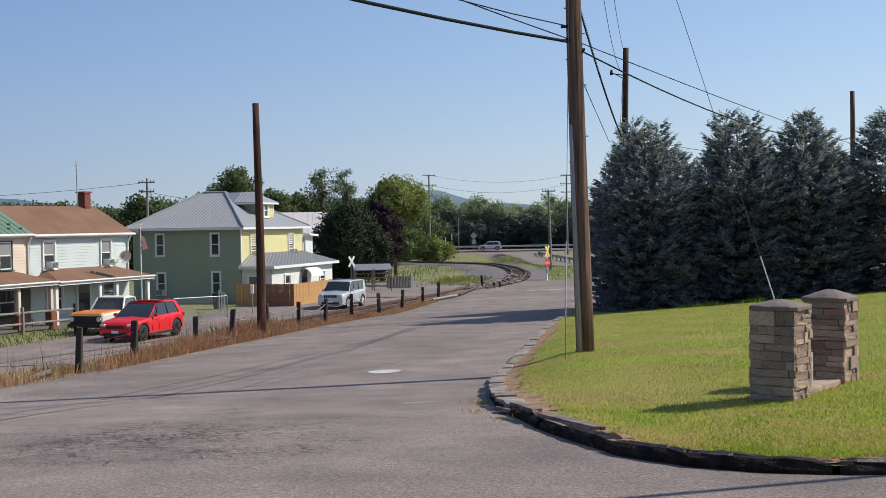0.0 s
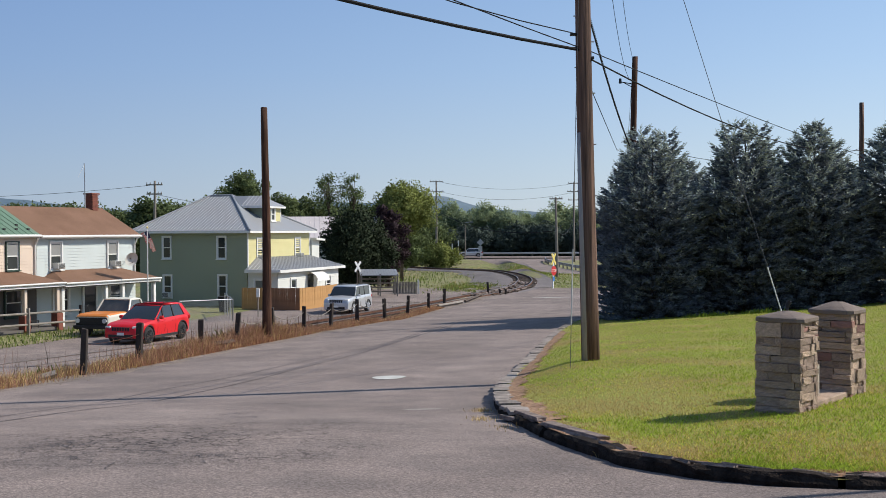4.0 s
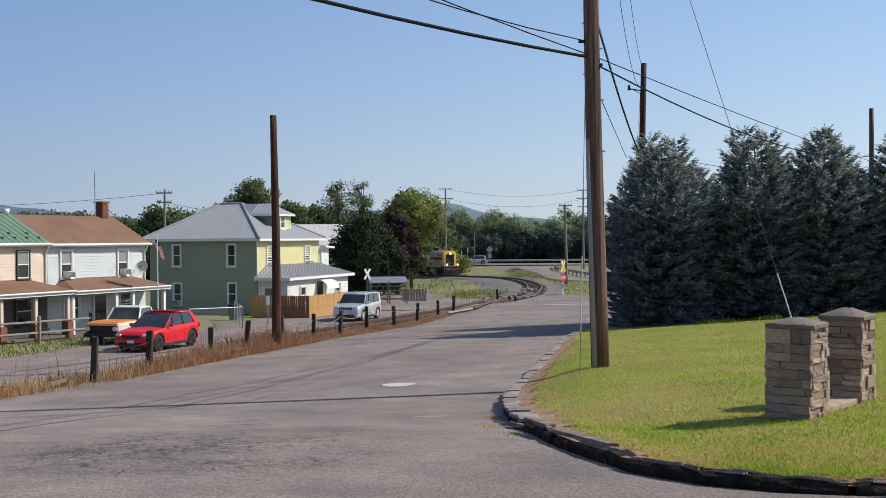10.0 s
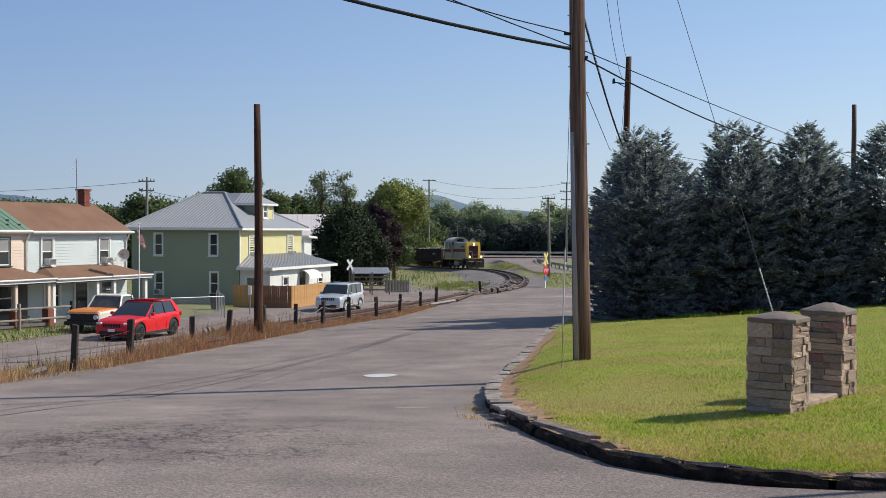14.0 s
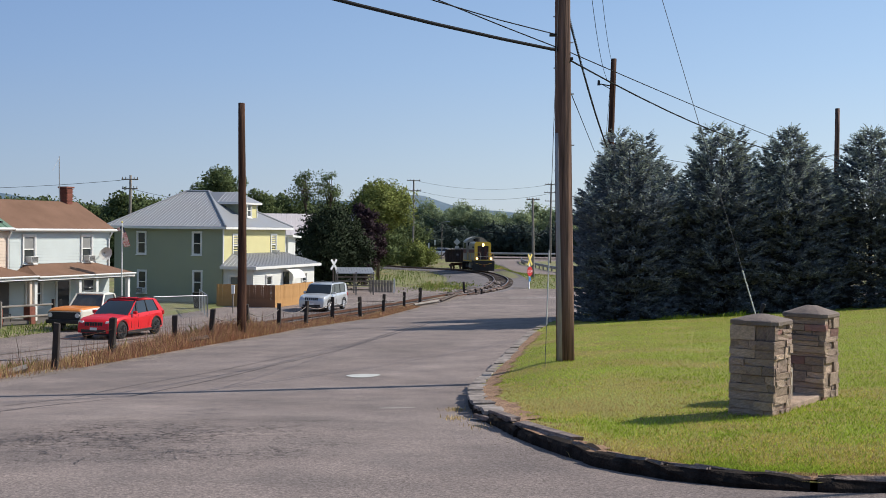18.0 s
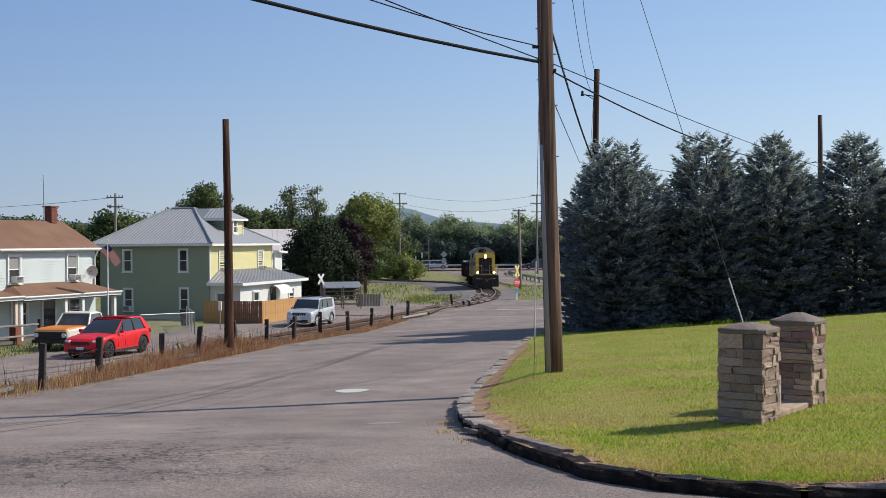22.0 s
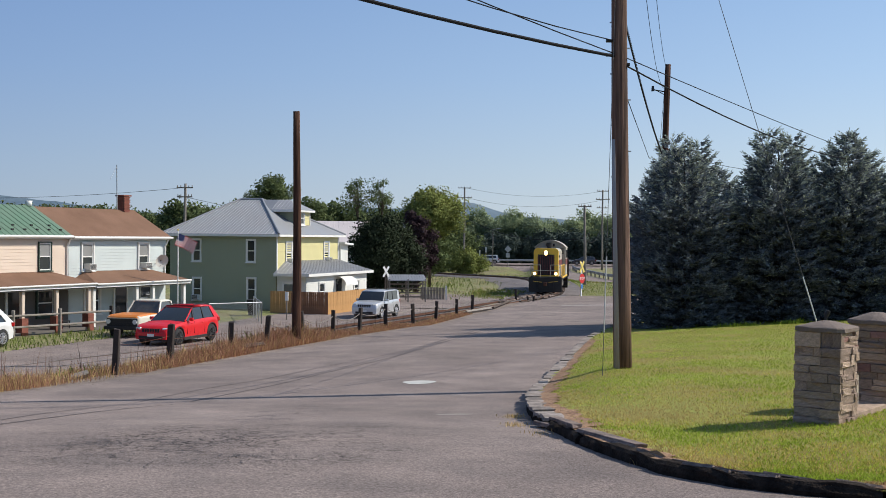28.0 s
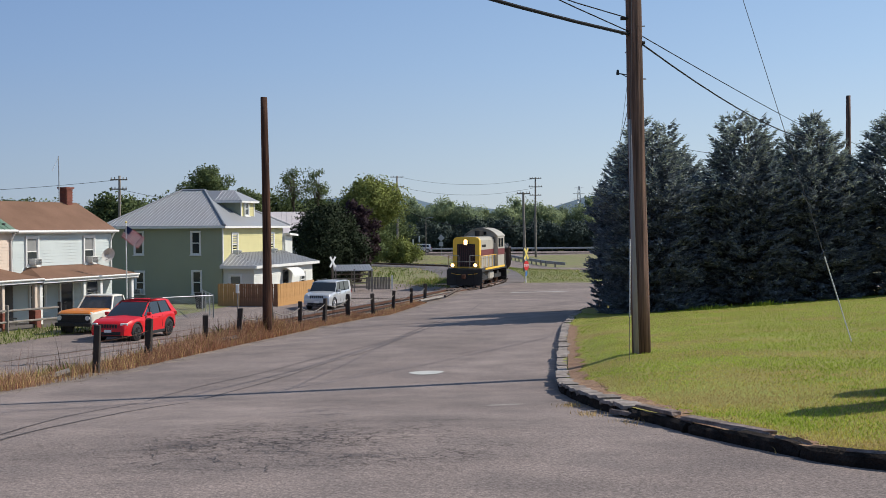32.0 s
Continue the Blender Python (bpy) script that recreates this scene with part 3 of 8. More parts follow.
def RAMP_R(y):
    return interp(y, ((131, 60), (136, 40), (139, 22), (142, 17.6), (158, 16.2), (176, 15.4), (192, 16), (200, 21), (206, 30), (214, 40)))


sheet("highway", lambda y: [-60, -20, 0, 15, 30, 60, 160], [212, 224], lambda x, y: 0.25 - 0.002 * x, ASPHALT, "grey highway behind the railway curve", category="road")
sheet("ramp", lambda y: span(RAMP_L(y), RAMP_R(y), 30), span(131, 213, 123), lambda x, y: low_z(x, y) + (0.03 if RAMP_L(y) + 0.01 < x < RAMP_R(y) - 0.01 else -0.15), ASPHALT, "side road joining the highway", category="road")


# ---- kerb ----
def kerb():
    """Old timbers, rotted and split, end to end along the lawn; pale broken slabs further on."""
    top = tagged(new("kerb"), "rotten black timber kerb with broken pale slabs", "kerb", "", "structure")
    pts = []
    line = [Vector((x, y, 0)) for y, x in KERB_LINE if x <= 12]
    for a, b in zip(line, line[1:]):
        n = max(1, round((b - a).length / 0.18))
        pts += [a.lerp(b, i / n) for i in range(n)]
    pts.append(line[-1])
    rnd = random.Random(4)
    i = 0
    while i < len(pts) - 1:
        pale = 15.0 < pts[i].y < 50
        j = min(len(pts) - 1, i + (rnd.choice((3, 4, 6)) if pale else rnd.choice((9, 12, 14))))
        bm = B()
        prev = None
        w = rnd.uniform(0.13, 0.2) if pale else rnd.uniform(0.17, 0.23)
        h = interp(pts[i].y, ((9, 0.115), (12, 0.12), (14, 0.15), (21, 0.19), (29, 0.16), (41, 0.12)))
        lift, out, tip = rnd.uniform(-0.025, 0.005), rnd.uniform(0.02, 0.06), rnd.uniform(-0.015, 0.015)
        tops = []
        for k in range(i, j + 1):
            p = pts[k]
            d = (pts[min(k + 1, len(pts) - 1)] - pts[max(k - 1, 0)]).normalized()
            side = Vector((d.y, -d.x, 0))
            end = k in (i, j)
            q = p + side * (out + rnd.uniform(-0.012, 0.012)) + d * (rnd.uniform(0.01, 0.05) * (1 if k == i else -1 if k == j else 0))
            z = road_z(q.x, q.y)
            hh = h + lift + tip * (k - i) / (j - i) + rnd.uniform(-0.014, 0.008) - (rnd.uniform(0.0, 0.03) if end else 0)
            ring = [(0, -0.1), (rnd.uniform(-0.025, 0.015), hh * 0.35), (rnd.uniform(-0.02, 0.03), hh * 0.75), (rnd.uniform(0.02, 0.06), hh), (w * 0.55, hh + rnd.uniform(-0.02, 0.012)), (w, hh + rnd.uniform(-0.02, 0.008)), (w + 0.03, -0.1)]
            tops.append((q, side, z + hh))
            ring = [bm.verts.new((q.x + side.x * o, q.y + side.y * o, z + e)) for o, e in ring]
            if prev:
                for a in range(7):
                    bm.faces.new((prev[a], prev[(a + 1) % 7], ring[(a + 1) % 7], ring[a]))
            else:
                bm.faces.new(ring[::-1])
            prev = ring
        bm.faces.new(prev)
        bmesh.ops.recalc_face_normals(bm, faces=bm.faces[:])
        tim = part("kerb_timber", bm, KERB, top)
        if pale:
            # a pale broken slab lies on the timber
            bm = B()
            prev = None
            over = rnd.uniform(0.0, 0.05)
            for q, side, zt in tops:
                ring = [bm.verts.new((q.x + side.x * o, q.y + side.y * o, zt + e)) for o, e in ((-over + rnd.uniform(-0.015, 0.015), -0.02), (-over + rnd.uniform(-0.01, 0.02), 0.025 + rnd.uniform(-0.006, 0.006)), (w * 1.45 + rnd.uniform(-0.04, 0.04), 0.03), (w * 1.45, -0.02))]
                if prev:
                    for a in range(4):
                        bm.faces.new((prev[a], prev[(a + 1) % 4], ring[(a + 1) % 4], ring[a]))
                else:
                    bm.faces.new(ring[::-1])
                prev = ring
            bm.faces.new(prev)
            bmesh.ops.recalc_face_normals(bm, faces=bm.faces[:])
            part("pale_slab", bm, KERB_PALE, tim)
        # long splinters lying along the top
        for s in range(0 if pale else 9):
            k0 = rnd.randrange(0, max(1, len(tops) - 3))
            k1 = min(len(tops) - 1, k0 + rnd.randint(2, 5))
            o, t = rnd.uniform(0.03, w - 0.02), rnd.uniform(0.01, 0.028)
            (a, sa, za), (b, sb, zb) = tops[k0], tops[k1]
            bm = B()
            rod(bm, a + sa * o + Vector((0, 0, za - 0.004)), b + sb * (o + rnd.uniform(-0.02, 0.02)) + Vector((0, 0, zb + rnd.uniform(-0.006, 0.012))), t, t * rnd.uniform(0.3, 0.9), 4)
            part("splinter", bm, SPLINTER, tim)
        i = j
    # one long split board thrown up over the bend, and clods of earth before it
    for x0, y0, x1, y1, t, lift in ((1.02, 13.2, 1.5, 11.75, 0.075, 0.13), (0.78, 14.5, 1.0, 13.5, 0.06, 0.16), (0.6, 15.4, 0.85, 14.7, 0.05, 0.05), (4.2, 9.75, 5.6, 9.3, 0.06, 0.12)):
        bm = B()
        vs = box(bm, (0, 0, 0), (math.hypot(x1 - x0, y1 - y0), t * 2, 0.045))
        for v in vs:
            v.co += Vector((rnd.uniform(-0.06, 0.06), rnd.uniform(-0.02, 0.02), rnd.uniform(-0.01, 0.01)))
        b_ = part("split_board", bm, SPLINTER, top, "grey split board lying loose", 0.006)
        mx_, my_ = (x0 + x1) / 2, (y0 + y1) / 2
        b_.matrix_basis = pose(mx_ + 0.12, my_ + 0.04, road_z(mx_, my_) + lift, 0, -3, math.degrees(math.atan2(y1 - y0, x1 - x0)))
    return top


kerb()

# ---- railway ----
TRACK = [(-60, 208), (-40, 208.5), (-22, 206.5), (-11, 200.5), (-5.4, 195), (-2.4, 189.5), (0.6, 183.5), (4.0, 175.5), (6.6, 165.5), (8.0, 154), (8.6, 143), (8.6, 130), (8.1, 118), (7.4, 110), (6.4, 102.8), (4.0, 94.3), (0.5, 83.7), (-3.1, 73.4), (-6.4, 64.6), (-9.2, 57.5), (-13.5, 47), (-18, 36), (-24, 20)]


def curve_points(pts, step=0.5):
    """An even line of points on a smooth curve through pts."""
    out = []
    P = [Vector((x, y, 0)) for x, y in pts]
    P = [P[0] * 2 - P[1]] + P + [P[-1] * 2 - P[-2]]
    for i in range(1, len(P) - 2):
        for k in range(24):
            t = k / 24
            a, b, c, d = P[i - 1:i + 3]
            out.append(0.5 * (2 * b + (c - a) * t + (2 * a - 5 * b + 4 * c - d) * t * t + (3 * b - a - 3 * c + d) * t ** 3))
    out.append(P[-2])
    even, run = [out[0]], 0.0
    for a, b in zip(out, out[1:]):
        L = (b - a).length
        while run + L >= step and L > 1e-9:
            k = (step - run) / L
            a = a.lerp(b, k)
            even.append(a.copy())
            L = (b - a).length
            run = 0.0
        run += L
    return even


RAIL = curve_points(TRACK)


def rail_base(x, y):
    """Height of the sleepers' top: the grade eases down to the crossing and up again along the bank."""
    return interp(y, ((20, 0.3), (42, 0.28), (56, 0.08), (62, 0.16), (75, 0.14), (96, 0.12), (104, 0.14), (118, 0.1), (144, -0.32), (161, -0.52), (176, -0.82), (190, -1.05), (205, -1.0)))


def track_at(s):
    i = max(0, min(len(RAIL) - 2, int(s / 0.5)))
    p = RAIL[i].lerp(RAIL[i + 1], s / 0.5 - i)
    return Vector((p.x, p.y, rail_base(p.x, p.y) + 0.17))


def railway():
    top = tagged(new("railway_track"), "curved single track with rusty rails on wooden sleepers", "railway track", "", "structure")
    n = len(RAIL)
    frames_ = []
    for i, p in enumerate(RAIL):
        d = (RAIL[min(i + 1, n - 1)] - RAIL[max(i - 1, 0)]).normalized()
        frames_.append((p, d, Vector((d.y, -d.x, 0))))
    bm = B()
    prev = None
    for p, d, side in frames_:
        z = rail_base(p.x, p.y)
        wide = ease(104, 112, p.y) * (1 - ease(160, 176, p.y))
        ring = []
        for o, e in ((-2.9, -0.62), (-1.7, -0.04), (0, -0.03), (1.7, -0.04), (2.9 + 2.7 * wide, -0.45), (3.2 + 3.2 * wide, -0.8)):
            vx, vy = p.x + side.x * o, p.y + side.y * o
            wob = 0.05 * noise.noise(Vector((vx * 0.8, vy * 0.8, 0)))
            ring.append(bm.verts.new((vx, vy, z + e + wob if abs(o) < 2.9 else max(z + e, low_z(vx, vy) + (0.05 if o < 3.2 + 3.2 * wide else -0.2)) if wide > 0 else z + e)))
        if prev:
            for a in range(5):
                bm.faces.new((prev[a], prev[a + 1], ring[a + 1], ring[a]))
        prev = ring
    bmesh.ops.recalc_face_normals(bm, faces=bm.faces[:])
    part("ballast_bed", bm, BALLAST, top, "grey crushed-stone ballast", smooth=True)
    for o in (-0.7175, 0.7175):
        for lo, hi, w, mt in ((0.0, 0.13, 0.055, RUST), (0.13, 0.17, 0.036, RAILTOP)):
            bm = B()
            prev = None
            for p, d, side in frames_:
                z = rail_base(p.x, p.y)
                ring = [bm.verts.new((p.x + side.x * (o + a), p.y + side.y * (o + a), z + e)) for a, e in ((-w, lo), (-w, hi), (w, hi), (w, lo))]
                if prev:
                    for a in range(4):
                        bm.faces.new((prev[a], prev[(a + 1) % 4], ring[(a + 1) % 4], ring[a]))
                prev = ring
            bmesh.ops.recalc_face_normals(bm, faces=bm.faces[:])
            part("rail" if mt is RUST else "rail_head", bm, mt, top)
    bm = B()
    box(bm, (0, 0, -0.06), (2.5, 0.22, 0.15))
    me = finish(bm, "sleeper", TIE, 0.012)
    rnd = random.Random(8)
    for i in range(0, n - 1):
        p, d, side = frames_[i]
        if p.x < -8 or p.y < 55:
            continue
        if i % 2 and p.y > 120:
            continue
        ob = new("sleeper", me)
        ob.parent = top
        ob.matrix_world = Matrix.Translation((p.x, p.y, rail_base(p.x, p.y) + rnd.uniform(-0.02, 0.015))) @ Matrix.Rotation(math.atan2(side.y, side.x) + rnd.uniform(-0.04, 0.04), 4, "Z")
    return top


railway()


# ---- foliage ----
def cards(centres, size, rnd, flat=0.0, squash=0.6):
    """Leaves: bent quads, one for each centre."""
    verts, faces = [], []
    for c in centres:
        n = Vector((rnd.gauss(0, 1), rnd.gauss(0, 1), rnd.gauss(0, 1) + flat)).normalized()
        a = n.orthogonal().normalized()
        a.rotate(Matrix.Rotation(rnd.uniform(0, 6.28), 3, n))
        b = n.cross(a)
        s = size * rnd.uniform(0.6, 1.3)
        k = len(verts)
        verts += [c - a * s, c - b * s * squash + n * s * 0.25, c + a * s, c + b * s * squash + n * s * 0.2]
        faces.append((k, k + 1, k + 2, k + 3))
    return verts, faces


def crown_mesh(name, material, rnd, w, h, z0, leaves, size, clumps=40, hollow=0.55, tall=1.0):
    """A crown of many leaves in uneven clumps round a tree's limbs."""
    cs = []
    while len(cs) < clumps:
        v = Vector((rnd.uniform(-1, 1), rnd.uniform(-1, 1), rnd.uniform(-1, 1)))
        if hollow < v.length < 1:
            q = 0.75 + 0.25 * math.sin(3 * math.atan2(v.y, v.x) + rnd.uniform(0, 1))
            cs.append((Vector((v.x * w / 2 * q, v.y * w / 2 * q, z0 + (v.z + 1) / 2 * h)), rnd.uniform(0.5, 1.2)))
    pts, outs = [], []
    middle = Vector((0, 0, z0 + h * 0.45))
    for i in range(leaves):
        c, r = cs[rnd.randrange(len(cs))]
        d = Vector((rnd.gauss(0, 1), rnd.gauss(0, 1), rnd.gauss(0, 0.7))).normalized() * (rnd.random() ** 0.4)
        pts.append(c + d * r * w * 0.17)
        outs.append(d.normalized() + (pts[-1] - middle).normalized() * 0.5 + Vector((0, 0, 0.25)))
    verts, faces = cards(pts, size, rnd, 0.6)
    # leaves lie over the clump's surface: each faces outwards and is shaded as part of it
    normals = []
    for i, f in enumerate(faces):
        a, b, c = (verts[k] for k in f[:3])
        n = (b - a).cross(c - a).normalized()
        if n.dot(outs[i]) < 0:
            faces[i] = f[::-1]
            n = -n
        normals += [(outs[i].normalized() * 0.75 + n * 0.6).normalized()] * 4
    me = raw(name, verts, faces, material, True)
    me.normals_split_custom_set_from_vertices(normals)
    return me, cs


def tree(name, label, m, w, h, z0, leaf, leaves=5000, size=0.16, clumps=40, seed=1, category="tree", trunk=0.16, group="", hollow=0.5):
    rnd = random.Random(seed)
    top = thing(name, label, category, m, group)
    me, cs = crown_mesh("crown", leaf, rnd, w, h - z0, z0, leaves, size, clumps, hollow)
    crown = new("crown", me)
    crown.parent = top
    bm = B()
    fork = Vector((0, 0, z0 + (h - z0) * 0.35))
    rod(bm, (0, 0, -0.2), fork, trunk, trunk * 0.6, 9)
    for c, r in cs[:14]:
        mid = fork.lerp(c, 0.5) + Vector((0, 0, 0.05 * h))
        rod(bm, fork - Vector((0, 0, rnd.uniform(0, 0.2) * h)), mid, trunk * 0.35, trunk * 0.2, 6)
        rod(bm, mid, c, trunk * 0.2, trunk * 0.06, 5)
    part("trunk", bm, BARK, top, smooth=True)
    return top


def spruce_mesh(seed, h, r, heads=1):
    """Tiers of needled boughs; paler shoots, denser up the crown, paint its sunlit tops. Returns needles and shoots."""
    rnd = random.Random(seed)
    verts, faces = [], []
    lit_twigs, lit_faces = [], []

    def twig(vs, fs, p, d, ln, wd):
        e = d.cross(Vector((rnd.gauss(0, 1), rnd.gauss(0, 1), rnd.gauss(0, 1)))).normalized() * wd
        n0 = len(vs)
        vs.extend((p - e, p + e, p + d * ln + e * 0.3, p + d * ln - e * 0.3))
        fs.append((n0, n0 + 1, n0 + 2, n0 + 3))

    boughs = []
    z = 0.1
    lean = [Vector((0.55 * (1 if q % 2 else -1), rnd.uniform(-0.3, 0.3), 0)) * (heads > 1) for q in range(heads)]
    while z < h - 0.1:
        k = 1 - z / h
        reach = r * min(1, 0.13 + 2.2 * k) ** 0.95 * (0.94 + 0.09 * math.sin(z * 2.6 + seed))
        n = max(6, int(24 * min(1, 1.9 * k)) + 4)
        ph = rnd.uniform(0, 6.28)
        for i in range(n):
            a = ph + 6.283 * i / n + rnd.uniform(-0.3, 0.3)
            ax = lean[i % heads] * max(0, 1 - k * 3.4)
            boughs.append((z + rnd.uniform(-0.14, 0.14), a, reach * rnd.choice((0.72, 0.84, 0.92, 0.97, 1.0, 1.06)), k, ax))
        z += 0.17 + 0.07 * k
    for z, a, L, k, ax in boughs:
        rise = 0.12 + 0.8 * (1 - k) ** 2.5
        u = Vector((math.cos(a), math.sin(a), 0))
        v = Vector((-u.y, u.x, 0))
        bend = rnd.uniform(-0.12, 0.12)
        # share of sun-paled twigs, growing towards the top
        lit_share = min(1.0, max(0.06, 1.7 - 3.1 * k))
        for j in range(max(16, int(80 * (0.3 + 0.7 * min(1, L / r))))):
            t = rnd.uniform(0.2, 1.0) ** 0.6
            wide = 0.28 * L * (1 - t) + 0.1
            p = ax + u * (L * t) + v * (rnd.uniform(-wide, wide) + bend * L * t) + Vector((0, 0, z + L * t * rise * (t - 0.6) + rnd.uniform(-0.06, 0.06)))
            d = (u * rnd.uniform(0.5, 1.0) + v * rnd.uniform(-0.8, 0.8) + Vector((0, 0, rnd.uniform(-0.15, 0.5)))).normalized()
            if t > 0.72 and rnd.random() < 0.55 * lit_share:
                twig(lit_twigs, lit_faces, p, d, rnd.uniform(0.08, 0.16), rnd.uniform(0.02, 0.04))
            else:
                twig(verts, faces, p, d, rnd.uniform(0.09, 0.19), rnd.uniform(0.025, 0.055))
        # the bough's end: three shoots like bottle brushes
        tip = ax + u * L + v * bend * L + Vector((0, 0, z + L * rise * 0.4))
        for j in range(3):
            d = (u + v * rnd.uniform(-0.8, 0.8) + Vector((0, 0, rnd.uniform(0.0, 0.45 + 0.8 * (1 - k))))).normalized()
            p = tip - u * 0.12 + v * rnd.uniform(-0.08, 0.08)
            bright = rnd.random() < lit_share
            for q in range(7):
                f = (d + Vector((rnd.gauss(0, 0.4), rnd.gauss(0, 0.4), rnd.gauss(0, 0.4)))).normalized()
                twig(lit_twigs if bright else verts, lit_faces if bright else faces, p + d * 0.045 * q, f, rnd.uniform(0.08, 0.13), 0.017)
    for q in range(heads):
        for i in range(60):
            zz = h - 0.75 + 0.9 * rnd.random() * (1 if q == 0 else 0.75)
            p = lean[q] + Vector((0, 0, zz))
            twig(lit_twigs, lit_faces, p, Vector((rnd.uniform(-1, 1), rnd.uniform(-1, 1), rnd.uniform(0.4, 1))).normalized(), rnd.uniform(0.1, 0.22), 0.022)
    return raw("needles", verts, faces, SPRUCE), raw("young_growth", lit_twigs, lit_faces, SPRUCE_TIP)


SPRUCES = [(8.75, 48.2, 8.05, 2.35, 1), (12.75, 48.4, 8.1, 2.4, 1), (15.7, 48.4, 7.85, 2.4, 2), (19.3, 48.6, 7.7, 2.5, 0), (22.6, 48.6, 7.5, 2.5, 1), (25.8, 48.8, 7.4, 2.5, 2), (10.8, 51.2, 6.9, 2.3, 2), (14.3, 51.6, 6.9, 2.3, 0), (17.5, 51.6, 6.8, 2.3, 2), (9.2, 53.6, 8.2, 2.2, 2)]


def spruces():
    kinds = []
    for k, (h, r) in enumerate(((8.0, 2.35), (8.1, 2.4), (8.0, 2.4))):
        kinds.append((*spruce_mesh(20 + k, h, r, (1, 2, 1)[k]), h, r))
    for i, (x, y, h, r, k) in enumerate(SPRUCES):
        needles, shoots, hh, rr = kinds[k]
        top = thing("blue_spruce", "dense dark blue spruce standing behind the lawn", "spruce tree", pose(x, y, land_z(x, y) - 0.1, 0, 0, (0, 8, 150, 200, 20, 260, 310, 40, 100, 77)[i]), "row of spruces")
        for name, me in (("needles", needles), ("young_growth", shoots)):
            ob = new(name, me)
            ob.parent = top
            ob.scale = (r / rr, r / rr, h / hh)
            if name == "young_growth":
                tagged(ob, "pale grey-blue shoots with sunlight in their colour")
        bm = B()
        rod(bm, (0, 0, -0.2), (0, 0, h * 0.95), 0.13, 0.015, 8)
        part("trunk", bm, BARK, top)


spruces()


# ---- houses ----
def siding(bm, x0, x1, z0, z1, board=0.16, t=0.018, holes=()):
    """Lapped boards on the plane y = 0, facing -y."""
    n = max(1, round((z1 - z0) / board))
    prev = None
    for k in range(n + 1):
        z = z0 + (z1 - z0) * k / n
        for y in ((-0.002,) if k == n else (-0.002, -t) if k else (-t,)):
            row = (bm.verts.new((x0, y, z)), bm.verts.new((x1, y, z)))
            if prev:
                bm.faces.new((prev[0], prev[1], row[1], row[0]))
            prev = row
    return bm


def window(parent, m, w=0.8, h=1.45, dark=None, blind=0.0, aircon=False, trim=None, surround=0.1, lit=None):
    """A sash window in a wall that faces -y, its foot at m."""
    bm = B()
    s = surround
    for x in (-w / 2 - s / 2, w / 2 + s / 2):
        box(bm, (x, -0.03, h / 2), (s, 0.1, h + 2 * s), 0, m)
    for z in (-s / 2, h + s / 2):
        box(bm, (0, -0.03, z), (w, 0.1, s), 0, m)
    win = part("window", bm, trim or WHITE, parent)
    bm = B()
    for z in (0.03, h / 2, h - 0.03):
        box(bm, (0, -0.01, z), (w, 0.05, 0.06), 0, m)
    for x in (-w / 2 + 0.025, w / 2 - 0.025):
        box(bm, (x, -0.012, h / 2), (0.05, 0.045, h), 0, m)
    part("sash", bm, WHITE, win)
    for z in (0, 1):
        bm = B()
        box(bm, (0, 0.005, h * (0.25 + 0.5 * z)), (w - 0.06, 0.012, h / 2 - 0.06), 0, m)
        part("pane", bm, BLIND if blind > z * 0.5 + 0.01 and z or blind > 0.9 else GLASS, win)
    bm = B()
    box(bm, (0, -0.09, -s), (w + 2 * s + 0.06, 0.14, 0.05), 0, m)
    part("sill", bm, trim or WHITE, win)
    if aircon:
        bm = B()
        box(bm, (0.02, -0.2, 0.17), (0.54, 0.46, 0.34), 0, m)
        ac = part("window_aircon", bm, AIRCON, parent, "beige window air conditioner", 0.015)
        bm = B()
        for i in range(6):
            box(bm, (0.02, -0.435, 0.05 + i * 0.048), (0.46, 0.012, 0.026), 0, m)
        part("grille", bm, BLACK, ac)
    return win


def slab(bm, pts, t=0.1):
    """A roof plane of thickness t below pts (counter-clockwise from above)."""
    a = [bm.verts.new(p) for p in pts]
    b = [bm.verts.new((x, y, z - t)) for x, y, z in pts]
    bm.faces.new(a), bm.faces.new(b[::-1])
    for i in range(len(a)):
        j = (i + 1) % len(a)
        bm.faces.new((a[i], b[i], b[j], a[j]))


def seams(parent, material, eave0, eave1, top0, top1, gap=0.28, name="roof_rib"):
    """Raised ribs up a metal roof plane, from its eave to its top edge."""
    e0, e1, t0, t1 = Vector(eave0), Vector(eave1), Vector(top0), Vector(top1)
    along = (e1 - e0).normalized()
    L = (e1 - e0).length
    a, b = (t0 - e0).dot(along), (t1 - e0).dot(along)
    up = (t0 - e0 - along * a)
    bm = B()
    n = int(L / gap)
    for i in range(1, n):
        d = i * L / n
        k = min(1.0, d / a if a > 0.01 else 1.0, (L - d) / (L - b) if L - b > 0.01 else 1.0)
        p = e0 + along * d
        q = p + up * k
        rod(bm, p + Vector((0, 0, 0.01)), q + Vector((0, 0, 0.01)), 0.02, n=4)
    return part(name, bm, material, parent)


HOUSE_DIR = math.degrees(math.atan2(-0.30, 0.956))


